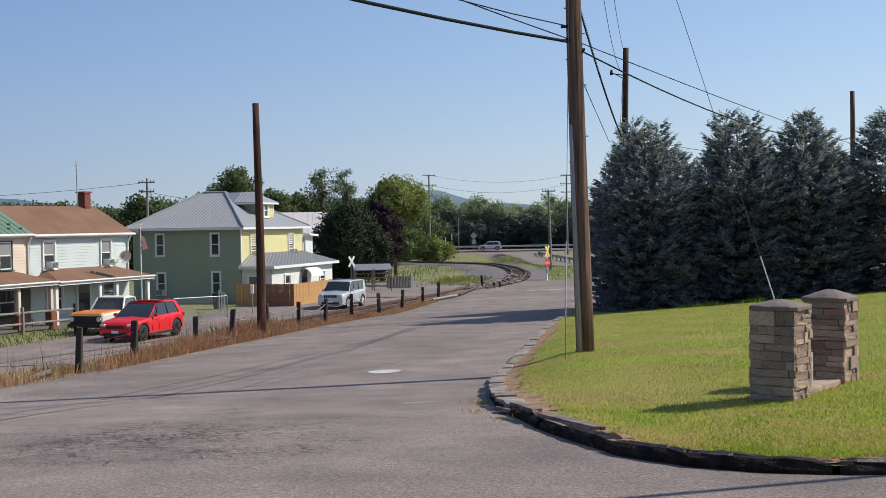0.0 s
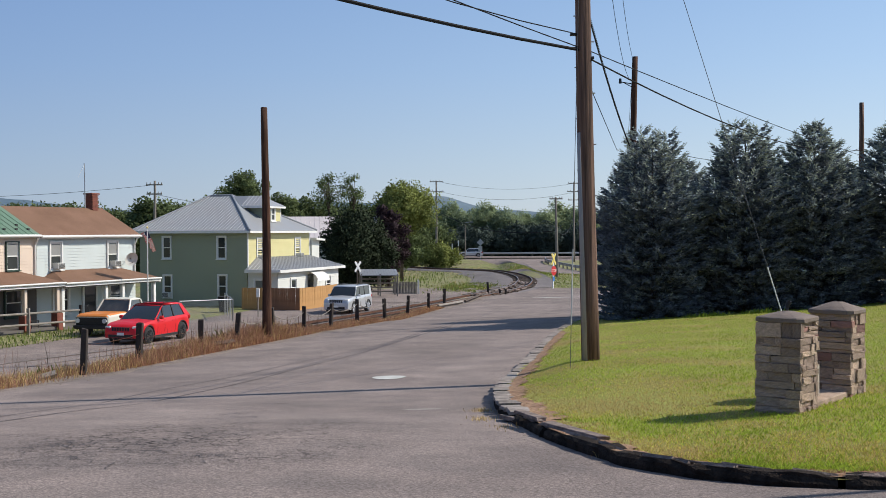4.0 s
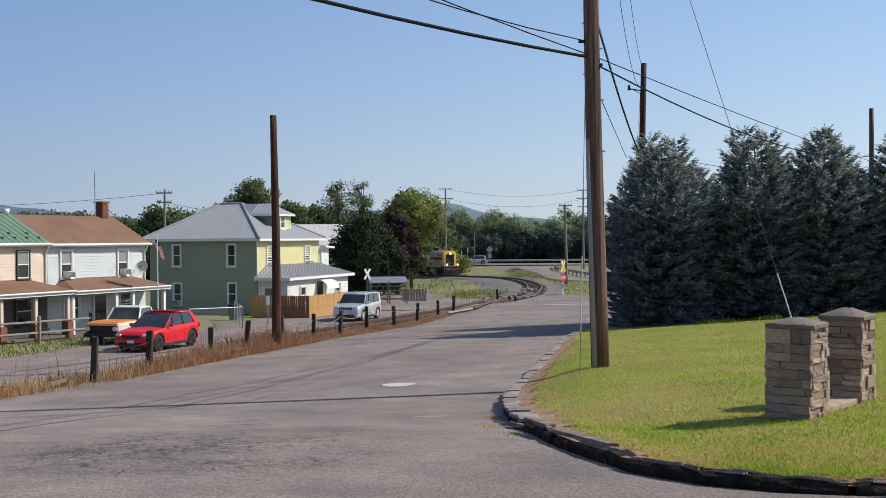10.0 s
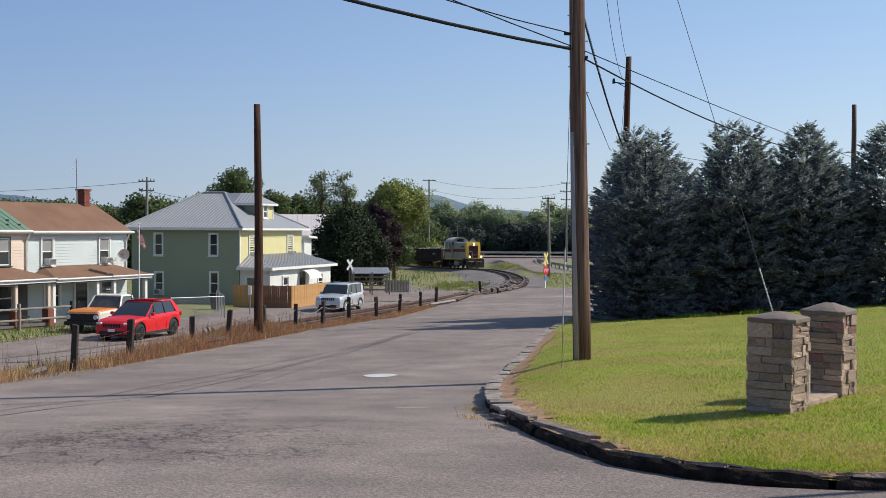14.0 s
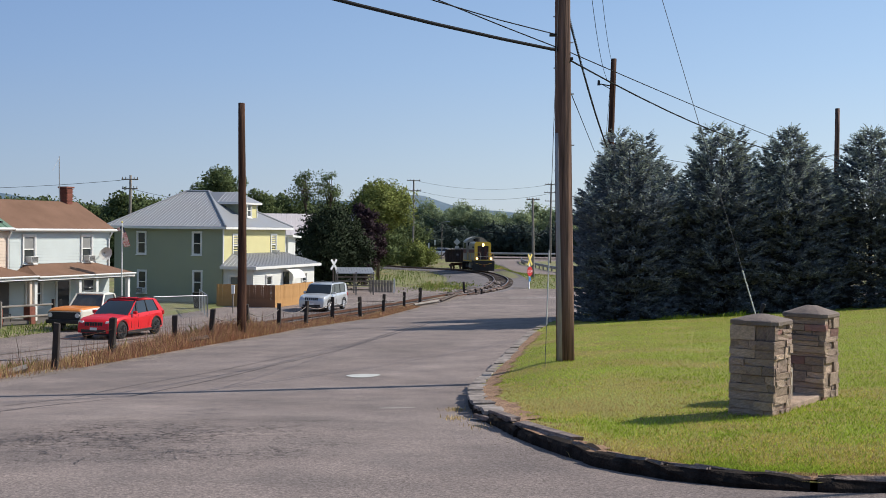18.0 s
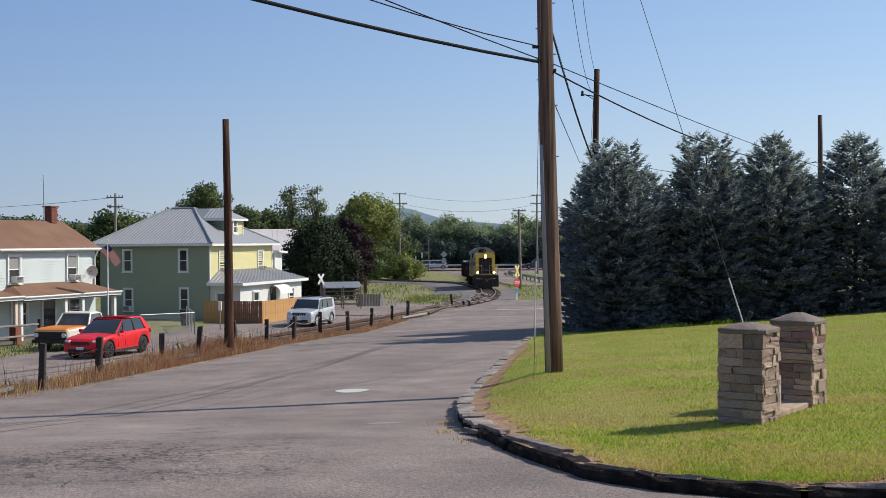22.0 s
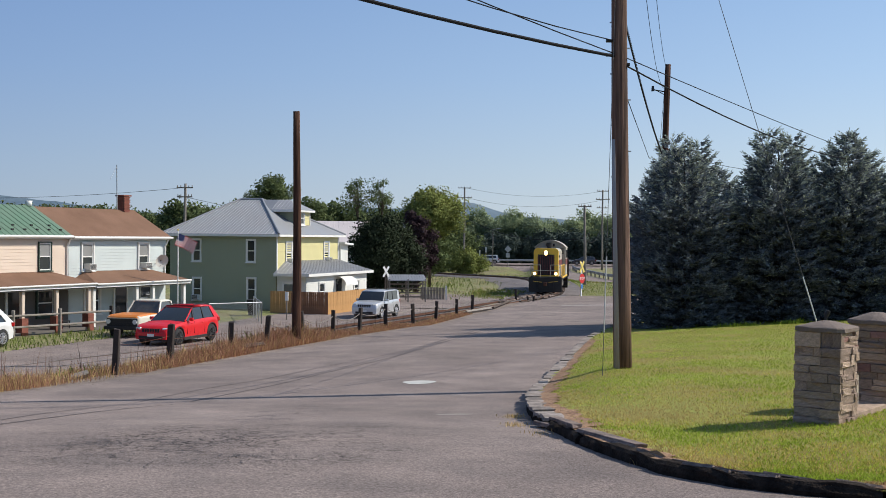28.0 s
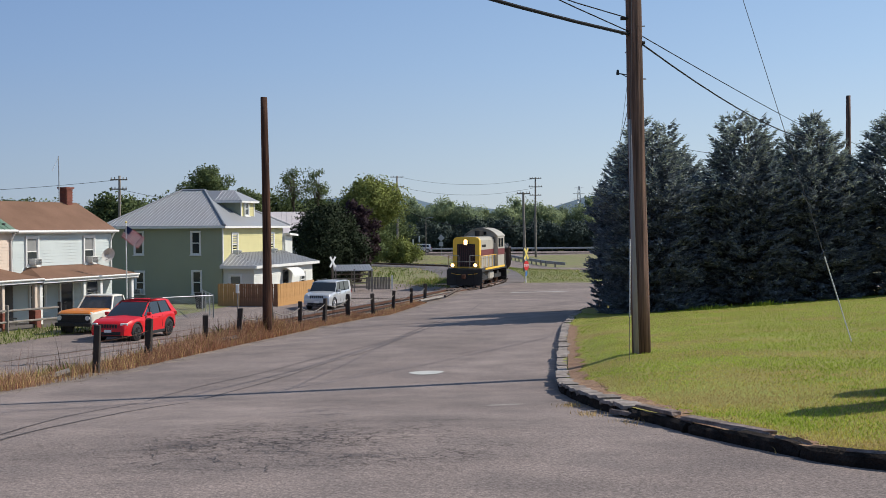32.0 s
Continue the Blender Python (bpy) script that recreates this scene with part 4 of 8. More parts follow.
def green_house():
    """Two-storey house: local x along the green wall, y away along the street. Corner at the origin."""
    m = Matrix.Translation((-14.19, 80.0, -0.15)) @ Matrix.Rotation(radians(HOUSE_DIR), 4, "Z")
    top = thing("green_house", "two-storey green and yellow house under a grey metal hip roof", "house", m)
    W, D, H = 8.7, 10.6, 5.5
    bm = B()
    box(bm, (-W / 2, D / 2, H / 2), (W, D, H))
    part("wall", bm, GREEN_WALL, top, "plain sage green rendered wall")
    bm = siding(B(), 0, D, 2.6, H, 0.17)
    yel = part("street_wall", bm, YELLOW_SIDING, top, "yellow lapped siding")
    yel.matrix_basis = Matrix.Translation((0.02, 0, 0)) @ Matrix.Rotation(radians(90), 4, "Z")
    for y in (0.05, D - 0.05):
        bm = B()
        box(bm, (0.03, y, (2.6 + H) / 2), (0.07, 0.12, H - 2.6))
        part("corner_board", bm, WHITE, top)
    # hip roof
    o = 0.45
    x0, x1, y0, y1 = -W - o, o, -o, D + o
    rz, hz = H + 2.7, H + 0.03
    ry, ra, rb = 5.6, -6.0, -4.15
    c00, c10, c11, c01, r0, r1 = (x0, y0, hz), (x1, y0, hz), (x1, y1, hz), (x0, y1, hz), (ra, ry, rz), (rb, ry, rz)
    for pts, e in (((c00, c10, r1, r0), (c00, c10, r0, r1)), ((c10, c11, r1), None), ((c11, c01, r0, r1), None), ((c01, c00, r0), None)):
        bm = B()
        slab(bm, pts, 0.06)
        roof = part("roof_plane", bm, METAL_ROOF, top)
        if e:
            seams(roof, METAL_ROOF, *e)
    bm = B()
    for a, b in (((x0, y0), (x1, y0)), ((x1, y0), (x1, y1))):
        c = ((a[0] + b[0]) / 2, (a[1] + b[1]) / 2, H - 0.07)
        box(bm, c, (abs(b[0] - a[0]) + 0.1, abs(b[1] - a[1]) + 0.1, 0.15))
    part("eave_board", bm, WHITE, top, "white eave board")
    bm = B()
    for a, b in ((c10, r1), (c11, r1), (r0, r1), (c00, r0)):
        rod(bm, Vector(a) + Vector((0, 0, 0.04)), Vector(b) + Vector((0, 0, 0.04)), 0.08, n=6)
    part("ridge_cap", bm, METAL_ROOF, top)
    # windows on the green wall: upper and lower pairs
    for x, z, ac, bl in ((-6.45, 3.55, False, 0.0), (-2.0, 3.55, False, 0.0), (-6.4, 0.75, True, 0.0), (-1.95, 0.8, False, 0.0)):
        window(top, pose(x, 0, z), 0.62, 1.55, aircon=ac, blind=bl, surround=0.085)
    for y, z in ((1.9, 3.45), (8.3, 3.45)):
        window(top, pose(0.03, y, z, 0, 0, 90), 0.85, 1.5, aircon=True, blind=0.6)
    # dormer on the street side, its ridge running on from the main one
    bm = B()
    box(bm, (-1.9, 5.85, H + 1.2), (2.26, 2.3, 1.5))
    dorm = part("dormer", bm, GREEN_WALL, top, "shaded dormer with a yellow front")
    bm = siding(B(), 0, 2.34, H + 0.4, H + 1.95, 0.17)
    front = part("dormer_front", bm, YELLOW_SIDING, dorm, "yellow front")
    front.matrix_basis = Matrix.Translation((-0.765, 4.68, 0)) @ Matrix.Rotation(radians(90), 4, "Z")
    for y in (4.72, 6.98):
        bm = B()
        box(bm, (-0.75, y, H + 1.15), (0.05, 0.1, 1.5))
        part("corner_board", bm, WHITE, dorm)
    n0, n1, dz, e1, pk = 4.2, 7.3, H + 1.88, -0.45, -1.7
    near = ((-2.9, n0, dz), (e1, n0, dz), (pk, ry, rz - 0.02), (-4.3, ry, rz - 0.02))
    for pts in (near, ((e1, n1, dz), (-2.9, n1, dz), (-4.3, ry, rz - 0.02), (pk, ry, rz - 0.02)), ((e1, n0, dz), (e1, n1, dz), (pk, ry, rz - 0.02))):
        bm = B()
        slab(bm, pts, 0.07)
        part("dormer_roof", bm, METAL_ROOF, dorm)
    seams(dorm, METAL_ROOF, near[0], near[1], near[3], near[2])
    bm = B()
    box(bm, (e1 - 1.2, n0 + 0.02, dz - 0.09), (2.4, 0.05, 0.13))
    box(bm, (e1 - 0.02, (n0 + n1) / 2, dz - 0.09), (0.05, n1 - n0, 0.13))
    part("dormer_eave_board", bm, WHITE, dorm, "white eave board")
    window(dorm, pose(-0.73, 5.55, H + 0.8, 0, 0, 90), 0.62, 0.95)
    # porch addition along the street
    P, L0, L1, pe = 2.3, 0.1, 11.0, 2.75
    bm = B()
    box(bm, (P / 2 + 0.02, (L0 + L1) / 2, pe / 2), (P, L1 - L0, pe))
    porch = part("porch", bm, WHITE_SIDING, top, "white enclosed front porch")
    s = part("porch_siding", siding(B(), 0, L1 - L0 - 0.02, 0.1, pe, 0.14), WHITE_SIDING, porch)
    s.matrix_basis = Matrix.Translation((P + 0.03, L0, 0)) @ Matrix.Rotation(radians(90), 4, "Z")
    bm = B()
    pts = ((P + 0.45, -0.4, pe), (P + 0.45, L1 + 0.4, pe), (0.0, L1 - 0.6, pe + 0.85), (0.0, 1.4, pe + 0.85))
    slab(bm, pts, 0.08)
    slab(bm, ((0.0, -0.4, pe), (P + 0.45, -0.4, pe), (0.0, 1.4, pe + 0.85)), 0.08)
    pr = part("porch_roof", bm, METAL_ROOF, porch)
    seams(porch, METAL_ROOF, pts[0], pts[1], pts[3], pts[2], 0.45)
    seams(porch, METAL_ROOF, (0.0, -0.4, pe), (P + 0.45, -0.4, pe), (0.0, 1.4, pe + 0.85), (0.0, 1.4, pe + 0.85), 0.3)
    bm = B()
    box(bm, (P + 0.4, (L0 + L1) / 2, pe - 0.1), (0.12, L1 - L0 + 0.9, 0.2))
    box(bm, (P / 2 + 0.2, -0.36, pe - 0.1), (P + 0.4, 0.1, 0.2))
    part("porch_eave_board", bm, WHITE, porch)
    window(porch, pose(0.95, L0, 0.85, 0, 0, 0), 0.8, 1.2)
    for y, w in ((2.6, 0.85), (8.9, 0.85)):
        window(porch, pose(P + 0.05, y, 0.8, 0, 0, 90), w, 1.2)
    bm = B()
    box(bm, (P + 0.06, 5.6, 1.2), (0.06, 0.95, 2.1))
    part("porch_door", bm, GLASS, porch, "dark screen door")
    bm = B()
    for i in range(9):
        a0, a1 = radians(10 * i), radians(10 * (i + 1))
        x0_, z0_, x1_, z1_ = 0.9 * math.sin(a0), 0.7 * math.cos(a0), 0.9 * math.sin(a1), 0.7 * math.cos(a1)
        v = [bm.verts.new(p) for p in ((P + 0.05 + x0_, 5.0, 1.75 + z0_), (P + 0.05 + x1_, 5.0, 1.75 + z1_), (P + 0.05 + x1_, 7.2, 1.75 + z1_), (P + 0.05 + x0_, 7.2, 1.75 + z0_))]
        bm.faces.new(v)
    aw = part("awning", bm, WHITE, porch, "rounded white metal awning", smooth=True)
    # white box on the far end
    bm = B()
    box(bm, (-0.5, D + 0.8, 2.4), (1.4, 1.4, 4.8))
    part("rear_bay", bm, WHITE_SIDING, top)
    bm = B()
    slab(bm, ((-1.4, D + 0.1, 4.95), (0.6, D + 0.1, 4.95), (0.6, D + 1.8, 4.85), (-1.4, D + 1.8, 4.85)), 0.15)
    part("rear_bay_roof", bm, WHITE, top)
    return top


green_house()

DUP_DIR = math.degrees(math.atan2(0.914, 0.407))


def half_house(name, label, m, W, wall, roof_mat, trim, windows, chimney=False, ribs=False, H=5.08):
    """Half of a two-storey pair: local x along the front from its left end, y away, front facing -y."""
    top = thing(name, label, "house", m, "pair of houses")
    D = 5.3
    bm = B()
    box(bm, (W / 2, D / 2, H / 2), (W - 0.01, D, H))
    part("wall", bm, wall, top)
    part("front_siding", siding(B(), 0.02, W - 0.02, 2.4, H, 0.17), wall, top)
    # below the beige house's porch roof the siding colour is darkened for shade
    part("porch_wall", siding(B(), 0.02, W - 0.02, 0.3, 2.4, 0.17), PORCH_SHADE if wall is BEIGE_SIDING else wall, top)
    ridge = H + 1.7
    e0, e1 = -0.32, D + 0.4
    bm = B()
    ext = 0.18 if chimney else 0.0
    pts = ((0, e0, H + 0.05), (W + ext, e0, H + 0.05), (W + ext, D / 2, ridge), (0, D / 2, ridge))
    slab(bm, pts, 0.12)
    slab(bm, ((W + ext, e1, H + 0.05), (0, e1, H + 0.05), (0, D / 2, ridge), (W + ext, D / 2, ridge)), 0.12)
    roof = part("roof", bm, roof_mat, top)
    if ribs:
        seams(roof, roof_mat, pts[0], pts[1], pts[3], pts[2], 0.42)
        for row, step in ((0.16, 0.84), (0.3, 1.26)):
            for k in range(int(W / step)):
                bm = B()
                q = Vector(pts[0]).lerp(Vector(pts[3]), row) + Vector((0.5 + k * step, 0, 0.05))
                box(bm, q, (0.14, 0.08, 0.09))
                part("snow_guard", bm, LOCO_BLACK, roof)
        bm = B()
        rod(bm, (W - 0.25, D / 2, ridge - 0.05), (W - 0.25, D / 2, ridge + 0.25), 0.16, 0.2, 12)
        part("roof_vent", bm, WHITE, top, "white round roof vent", smooth=True)
    bm = B()
    v = [bm.verts.new(p) for p in ((W - 0.005, 0, H), (W - 0.005, D, H), (W - 0.005, D / 2, ridge - 0.13))]
    bm.faces.new(v)
    part("gable", bm, wall, top)
    bm = B()
    rod(bm, (0.02, e0 - 0.05, H), (W + ext, e0 - 0.05, H), 0.07, n=8)
    box(bm, (W / 2, e0 + 0.06, H - 0.02), (W + ext, 0.04, 0.2))
    part("gutter", bm, WHITE, top, "white gutter")
    bm = B()
    rod(bm, (W - 0.15, e0, H - 0.1), (W - 0.15, -0.08, H - 0.5), 0.05)
    rod(bm, (W - 0.15, -0.08, H - 0.5), (W - 0.15, -0.08, 2.9), 0.05)
    part("downpipe", bm, WHITE, top)
    for x, ac in windows:
        window(top, pose(x, -0.02, 3.3), 0.82, 1.45, blind=0.6, aircon=ac, trim=trim, surround=0.09 if trim is WHITE else 0.055)
    # porch
    PD, pe = 1.7, 2.62
    far_end = W - 0.15 if chimney else W
    bm = B()
    slab(bm, ((0, -PD - 0.3, pe), (far_end, -PD - 0.3, pe), (far_end - 1.3, 0, pe + 0.6), (1.2, 0, pe + 0.6)), 0.1)
    slab(bm, ((far_end, -PD - 0.3, pe), (far_end, 0, pe), (far_end - 1.3, 0, pe + 0.6)), 0.1)
    slab(bm, ((0, 0, pe), (0, -PD - 0.3, pe), (1.2, 0, pe + 0.6)), 0.1)
    porch = part("porch_roof", bm, BROWN_ROOF, top, "brown shingled porch roof")
    bm = B()
    box(bm, (far_end / 2, -PD - 0.25, pe - 0.12), (far_end, 0.1, 0.18))
    rod(bm, (0, -PD - 0.36, pe - 0.03), (far_end, -PD - 0.36, pe - 0.03), 0.05)
    part("porch_beam", bm, WHITE, porch)
    bm = B()
    slab(bm, ((0, -PD - 0.2, pe - 0.25), (W, -PD - 0.2, pe - 0.25), (W, 0, pe - 0.2), (0, 0, pe - 0.2)), 0.03)
    part("porch_soffit", bm, GREYWOOD, porch)
    for x in ((0.05, 3.45, 4.85, far_end - 0.3) if chimney else (0.3, W * 0.36, W * 0.66, far_end - 0.3)):
        bm = B()
        if chimney:
            box(bm, (x, -PD, 1.25), (0.22, 0.22, 2.3))
        else:
            box(bm, (x, -PD, 1.7), (0.2, 0.2, 1.4))
        col = part("porch_column", bm, WHITE if chimney else BEIGE_SIDING, top, bevel=0.02)
        if not chimney or x > W - 0.5:
            bm = B()
            box(bm, (x, -PD, 0.5), (0.42, 0.42, 1.0))
            part("brick_pier", bm, BRICK, col, "low red brick pier")
    bm = B()
    box(bm, (W / 2, -PD / 2, 0.15), (W - 0.02, PD + 0.3, 0.3))
    # the floor takes the same shade-darkened colour
    part("porch_floor", bm, PORCH_SHADE, top)
    bm = B()
    box(bm, (W * 0.5, -0.05, 1.35), (0.95, 0.06, 2.1))
    door = part("front_door", bm, GLASS, top)
    bm = B()
    for dx in (-0.53, 0.53):
        box(bm, (W * 0.5 + dx, -0.06, 1.4), (0.12, 0.1, 2.25))
    box(bm, (W * 0.5, -0.06, 2.46), (1.18, 0.1, 0.12))
    part("door_frame", bm, WHITE, door)
    for x in (W * 0.22, W * 0.78):
        window(top, pose(x, -0.02, 0.9), 1.1, 1.35, trim=trim, surround=0.12)
    if chimney:
        bm = B()
        n = 0
        for r in range(15):
            for q in range(4):
                for side in range(4):
                    off = (-0.33 + 0.22 * q + (0.11 if r % 2 else 0))
                    if off > 0.36:
                        continue
                    c = ((off, -0.4), (0.4, off), (off, 0.4), (-0.4, off))[side]
                    sz = (0.205, 0.1, 0.066) if side % 2 == 0 else (0.1, 0.205, 0.066)
                    box(bm, (W - 0.75 + c[0], D / 2 + c[1], ridge - 0.35 + r * 0.078), sz)
        thin = Matrix.Translation((-(W - 0.75), -D / 2, 0))
        bmesh.ops.scale(bm, vec=(0.66, 0.66, 1), space=thin, verts=bm.verts[:])
        ch = part("chimney", bm, BRICK, top, "red brick chimney")
        bm = B()
        box(bm, (W - 0.75, D / 2, ridge + 0.2), (0.47, 0.47, 1.2))
        part("chimney_core", bm, MORTAR, ch)
        bm = B()
        box(bm, (W - 0.75, D / 2, ridge + 0.85), (0.68, 0.68, 0.09))
        part("chimney_cap", bm, BRICK, ch)
        bm = B()
        rod(bm, (W - 1.3, D / 2, ridge - 0.2), (W - 1.35, D / 2, ridge + 2.7), 0.03)
        an = part("antenna_mast", bm, STEEL, top, "thin television aerial mast")
        bm = B()
        rod(bm, (W - 1.35, D / 2, ridge + 2.6), (W - 1.9, D / 2, ridge + 1.8), 0.012)
        part("antenna_arm", bm, STEEL, an)
    return top


RX, RY = -18.8, 68.0
EX, EY = 0.407, 0.914
half_house("pale_blue_house", "pale blue sided half house with brown roof and porch", Matrix.Translation((RX - EX * 8.06, RY - EY * 8.06, 0)) @ Matrix.Rotation(radians(DUP_DIR), 4, "Z"), 8.06, BLUE_SIDING, BROWN_ROOF, WHITE, ((1.4, True), (6.0, True)), True)
half_house("beige_house", "beige sided half house with green metal roof", Matrix.Translation((RX - EX * 15.7, RY - EY * 15.7, 0.05)) @ Matrix.Rotation(radians(DUP_DIR), 4, "Z"), 7.63, BEIGE_SIDING, GREEN_ROOF, DARKGREEN, ((1.35, False), (5.9, False)), False, True)


def grey_house():
    m = Matrix.Translation((RX - EX * 24.5, RY - EY * 24.5, 0.1)) @ Matrix.Rotation(radians(DUP_DIR), 4, "Z")
    top = thing("grey_house", "grey shingled house with a dark roof and a porch", "house", m)
    W, D, H = 8.5, 8, 6.5
    bm = B()
    box(bm, (W / 2, D / 2, H / 2), (W, D, H))
    part("wall", bm, GREY_SHINGLE, top)
    part("front_siding", siding(B(), 0, W, 0.3, H, 0.24), GREY_SHINGLE, top)
    o = 0.45
    bm = B()
    slab(bm, ((-o, -o, H), (W + o, -o, H), (W / 2, D / 2, H + 3.6)), 0.12)
    slab(bm, ((W + o, -o, H), (W + o, D + o, H), (W / 2, D / 2, H + 3.6)), 0.12)
    slab(bm, ((W + o, D + o, H), (-o, D + o, H), (W / 2, D / 2, H + 3.6)), 0.12)
    slab(bm, ((-o, D + o, H), (-o, -o, H), (W / 2, D / 2, H + 3.6)), 0.12)
    part("roof", bm, DARK_ROOF, top)
    for x in (1.4, 6.5):
        window(top, pose(x, -0.02, 4.45), 0.95, 1.65, blind=0.0, surround=0.12)
        window(top, pose(x, -0.02, 0.8), 1.1, 1.4, surround=0.14)
    bm = B()
    slab(bm, ((-0.4, -2.2, 3.35), (W + 0.35, -2.2, 3.35), (W - 0.2, 0, 3.95), (-0.2, 0, 3.95)), 0.18)
    pr = part("porch_roof", bm, CAPSTONE, top)
    for x in (0.2, W * 0.33, W * 0.66, W - 0.1):
        bm = B()
        rod(bm, (x, -1.95, 0.9), (x, -1.95, 3.25), 0.14, 0.11, 10)
        col = part("porch_column", bm, WHITE, top, smooth=True)
        bm = B()
        box(bm, (x, -1.95, 0.5), (0.5, 0.5, 0.85))
        part("column_base", bm, WHITE, col)
    bm = B()
    box(bm, (W / 2, -1.1, 0.15), (W, 2.4, 0.3))
    part("porch_floor", bm, CONCRETE, top)
    return top


grey_house()


# ---- vehicles ----
def loft(bm, rings):
    """A skin through rings of equal length, closed at both ends."""
    vs = [[bm.verts.new(p) for p in r] for r in rings]
    n = len(vs[0])
    for a, b in zip(vs, vs[1:]):
        for i in range(n):
            bm.faces.new((a[i], a[(i + 1) % n], b[(i + 1) % n], b[i]))
    bm.faces.new(vs[0][::-1]), bm.faces.new(vs[-1])
    bmesh.ops.recalc_face_normals(bm, faces=bm.faces[:])


def wheel(parent, x, y, r, w, rim, spokes=10):
    bm = B()
    rod(bm, (x - w / 2, y, r), (x + w / 2, y, r), r, n=24)
    tyre = part("wheel", bm, RUBBER, parent, bevel=0.02, smooth=True)
    bm = B()
    s = 1 if x > 0 else -1
    rod(bm, (x + s * w * 0.3, y, r), (x + s * (w / 2 + 0.012), y, r), r * 0.2, n=12)
    for i in range(spokes):
        a = 6.283 * i / spokes
        rod(bm, (x + s * (w / 2), y + 0.1 * r * math.cos(a), r + 0.1 * r * math.sin(a)), (x + s * (w / 2), y + 0.64 * r * math.cos(a), r + 0.64 * r * math.sin(a)), 0.03 * r / 0.35, n=5)
    k = 24
    for i in range(k):
        a, b = 6.283 * i / k, 6.283 * (i + 1) / k
        rod(bm, (x + s * (w / 2), y + 0.66 * r * math.cos(a), r + 0.66 * r * math.sin(a)), (x + s * (w / 2), y + 0.66 * r * math.cos(b), r + 0.66 * r * math.sin(b)), 0.025, n=5)
    part("rim", bm, rim, tyre)


def suv(name, label, m, paint_, L=4.6, W=1.84, H=1.67, hood=1.02, nose=0.85, belt=1.05, slope=0.55, back=0.3, rim=ALLOY, boxy=0.0, r=0.36, rails=True, clad=True, bonnet=1.2):
    """A car, nose to +y. hood: height of the bonnet; slope: rake of the windscreen; back: rake of the tail."""
    top = thing(name, label, "car", m)
    h = L / 2
    ws = h - bonnet           # foot of the windscreen
    g = 0.24               # ground gap
    wheels = (h - 0.9, -h + 0.88)
    R = r + 0.055
    ys = sorted({round(v, 3) for v in span(-h + 0.04, h - 0.04, 34) + [yw + R * math.cos(0.3927 * q) for yw in wheels for q in range(9)] + [-h, h]})
    line = ((-h, nose - 0.1), (-h + 0.05, belt - 0.12), (-h + 0.16, belt + 0.03), (-h + 1.3, belt + 0.03), (ws - 0.1, belt - 0.01), (ws + 0.1, hood + 0.02), (h - 0.55, hood - 0.05), (h - 0.18, nose + 0.03), (h - 0.06, nose - 0.06), (h, nose - 0.22))
    rings = []
    for y in ys:
        z = interp(y, line)
        e = max(0, abs(y) - (h - 0.75)) / 0.75
        w = W / 2 * (1 - (0.17 - 0.08 * boxy) * e ** 2.2)
        zb = g + 0.1 * e
        for yw in wheels:
            if abs(y - yw) < R:
                zb = max(zb, r + math.sqrt(R * R - (y - yw) ** 2))
        s = max(z - 0.1, zb + 0.03)
        mid = zb + (s - zb) * 0.55
        half = [(w * 0.965, zb), (w * 0.985, mid), (w, zb + (s - zb) * 0.8), (w * 0.985, s), (w * 0.93, max(z - 0.02, s + 0.02)), (w * 0.8, max(z, s + 0.03)), (0.0, max(z, s + 0.03) + 0.035)]
        rings.append([(-x, y, q) for x, q in half] + [(x, y, q) for x, q in half[-2::-1]])
    bm = B()
    loft(bm, rings)
    me = finish(bm, "body", paint_, smooth=True)
    me.set_sharp_from_angle(angle=radians(38))
    body = new("body", me)
    body.parent = top
    bm = B()
    box(bm, (0, 0, 0.42), (W * 0.7, L * 0.94, 0.36))
    part("underbody", bm, BLACK, body)
    # glazing, roof and pillars
    tw, bw = W / 2 * (0.745 + 0.1 * boxy), W / 2 * 0.925
    roof_f, roof_b = ws - slope - 0.12, -h + back + 0.08
    b0 = belt - 0.01

    def side_x(z):
        return bw + (tw - bw) * (z - b0) / (H - 0.07 - b0)
    cab = [(-h + 0.13, b0 + 0.06), (roof_b, H - 0.1), (roof_b + 0.5, H - 0.04), (0.0, H - 0.03), (roof_f, H - 0.06), (roof_f + (ws + 0.1 - roof_f) * 0.5, (H + hood) / 2 + 0.03), (ws + 0.1, hood + 0.03)]
    bm = B()
    rings = []
    for y, z in cab:
        w = side_x(min(z, H - 0.07))
        rings.append([(-bw, y, b0 - 0.1), (-w, y, z - 0.03), (-w * 0.85, y, z), (w * 0.85, y, z), (w, y, z - 0.03), (bw, y, b0 - 0.1)])
    loft(bm, rings)
    me = finish(bm, "glazing", CAR_GLASS, smooth=True)
    me.set_sharp_from_angle(angle=radians(30))
    gl = new("glazing", me)
    gl.parent = body
    bm = B()
    rings = []
    for y, z, k in ((roof_b - 0.1, H - 0.12, 0.9), (roof_b + 0.03, H - 0.035, 0.97), (roof_b + 0.5, H, 1.0), (0.0, H + 0.012, 1.0), (roof_f - 0.15, H - 0.012, 1.0), (roof_f + 0.04, H - 0.05, 0.97)):
        q = tw * k + 0.012
        rings.append([(-q, y, z - 0.09), (-q, y, z - 0.05), (-q * 0.86, y, z - 0.005), (0, y, z + 0.015), (q * 0.86, y, z - 0.005), (q, y, z - 0.05), (q, y, z - 0.09)])
    loft(bm, rings)
    part("roof", bm, paint_, body, smooth=True)

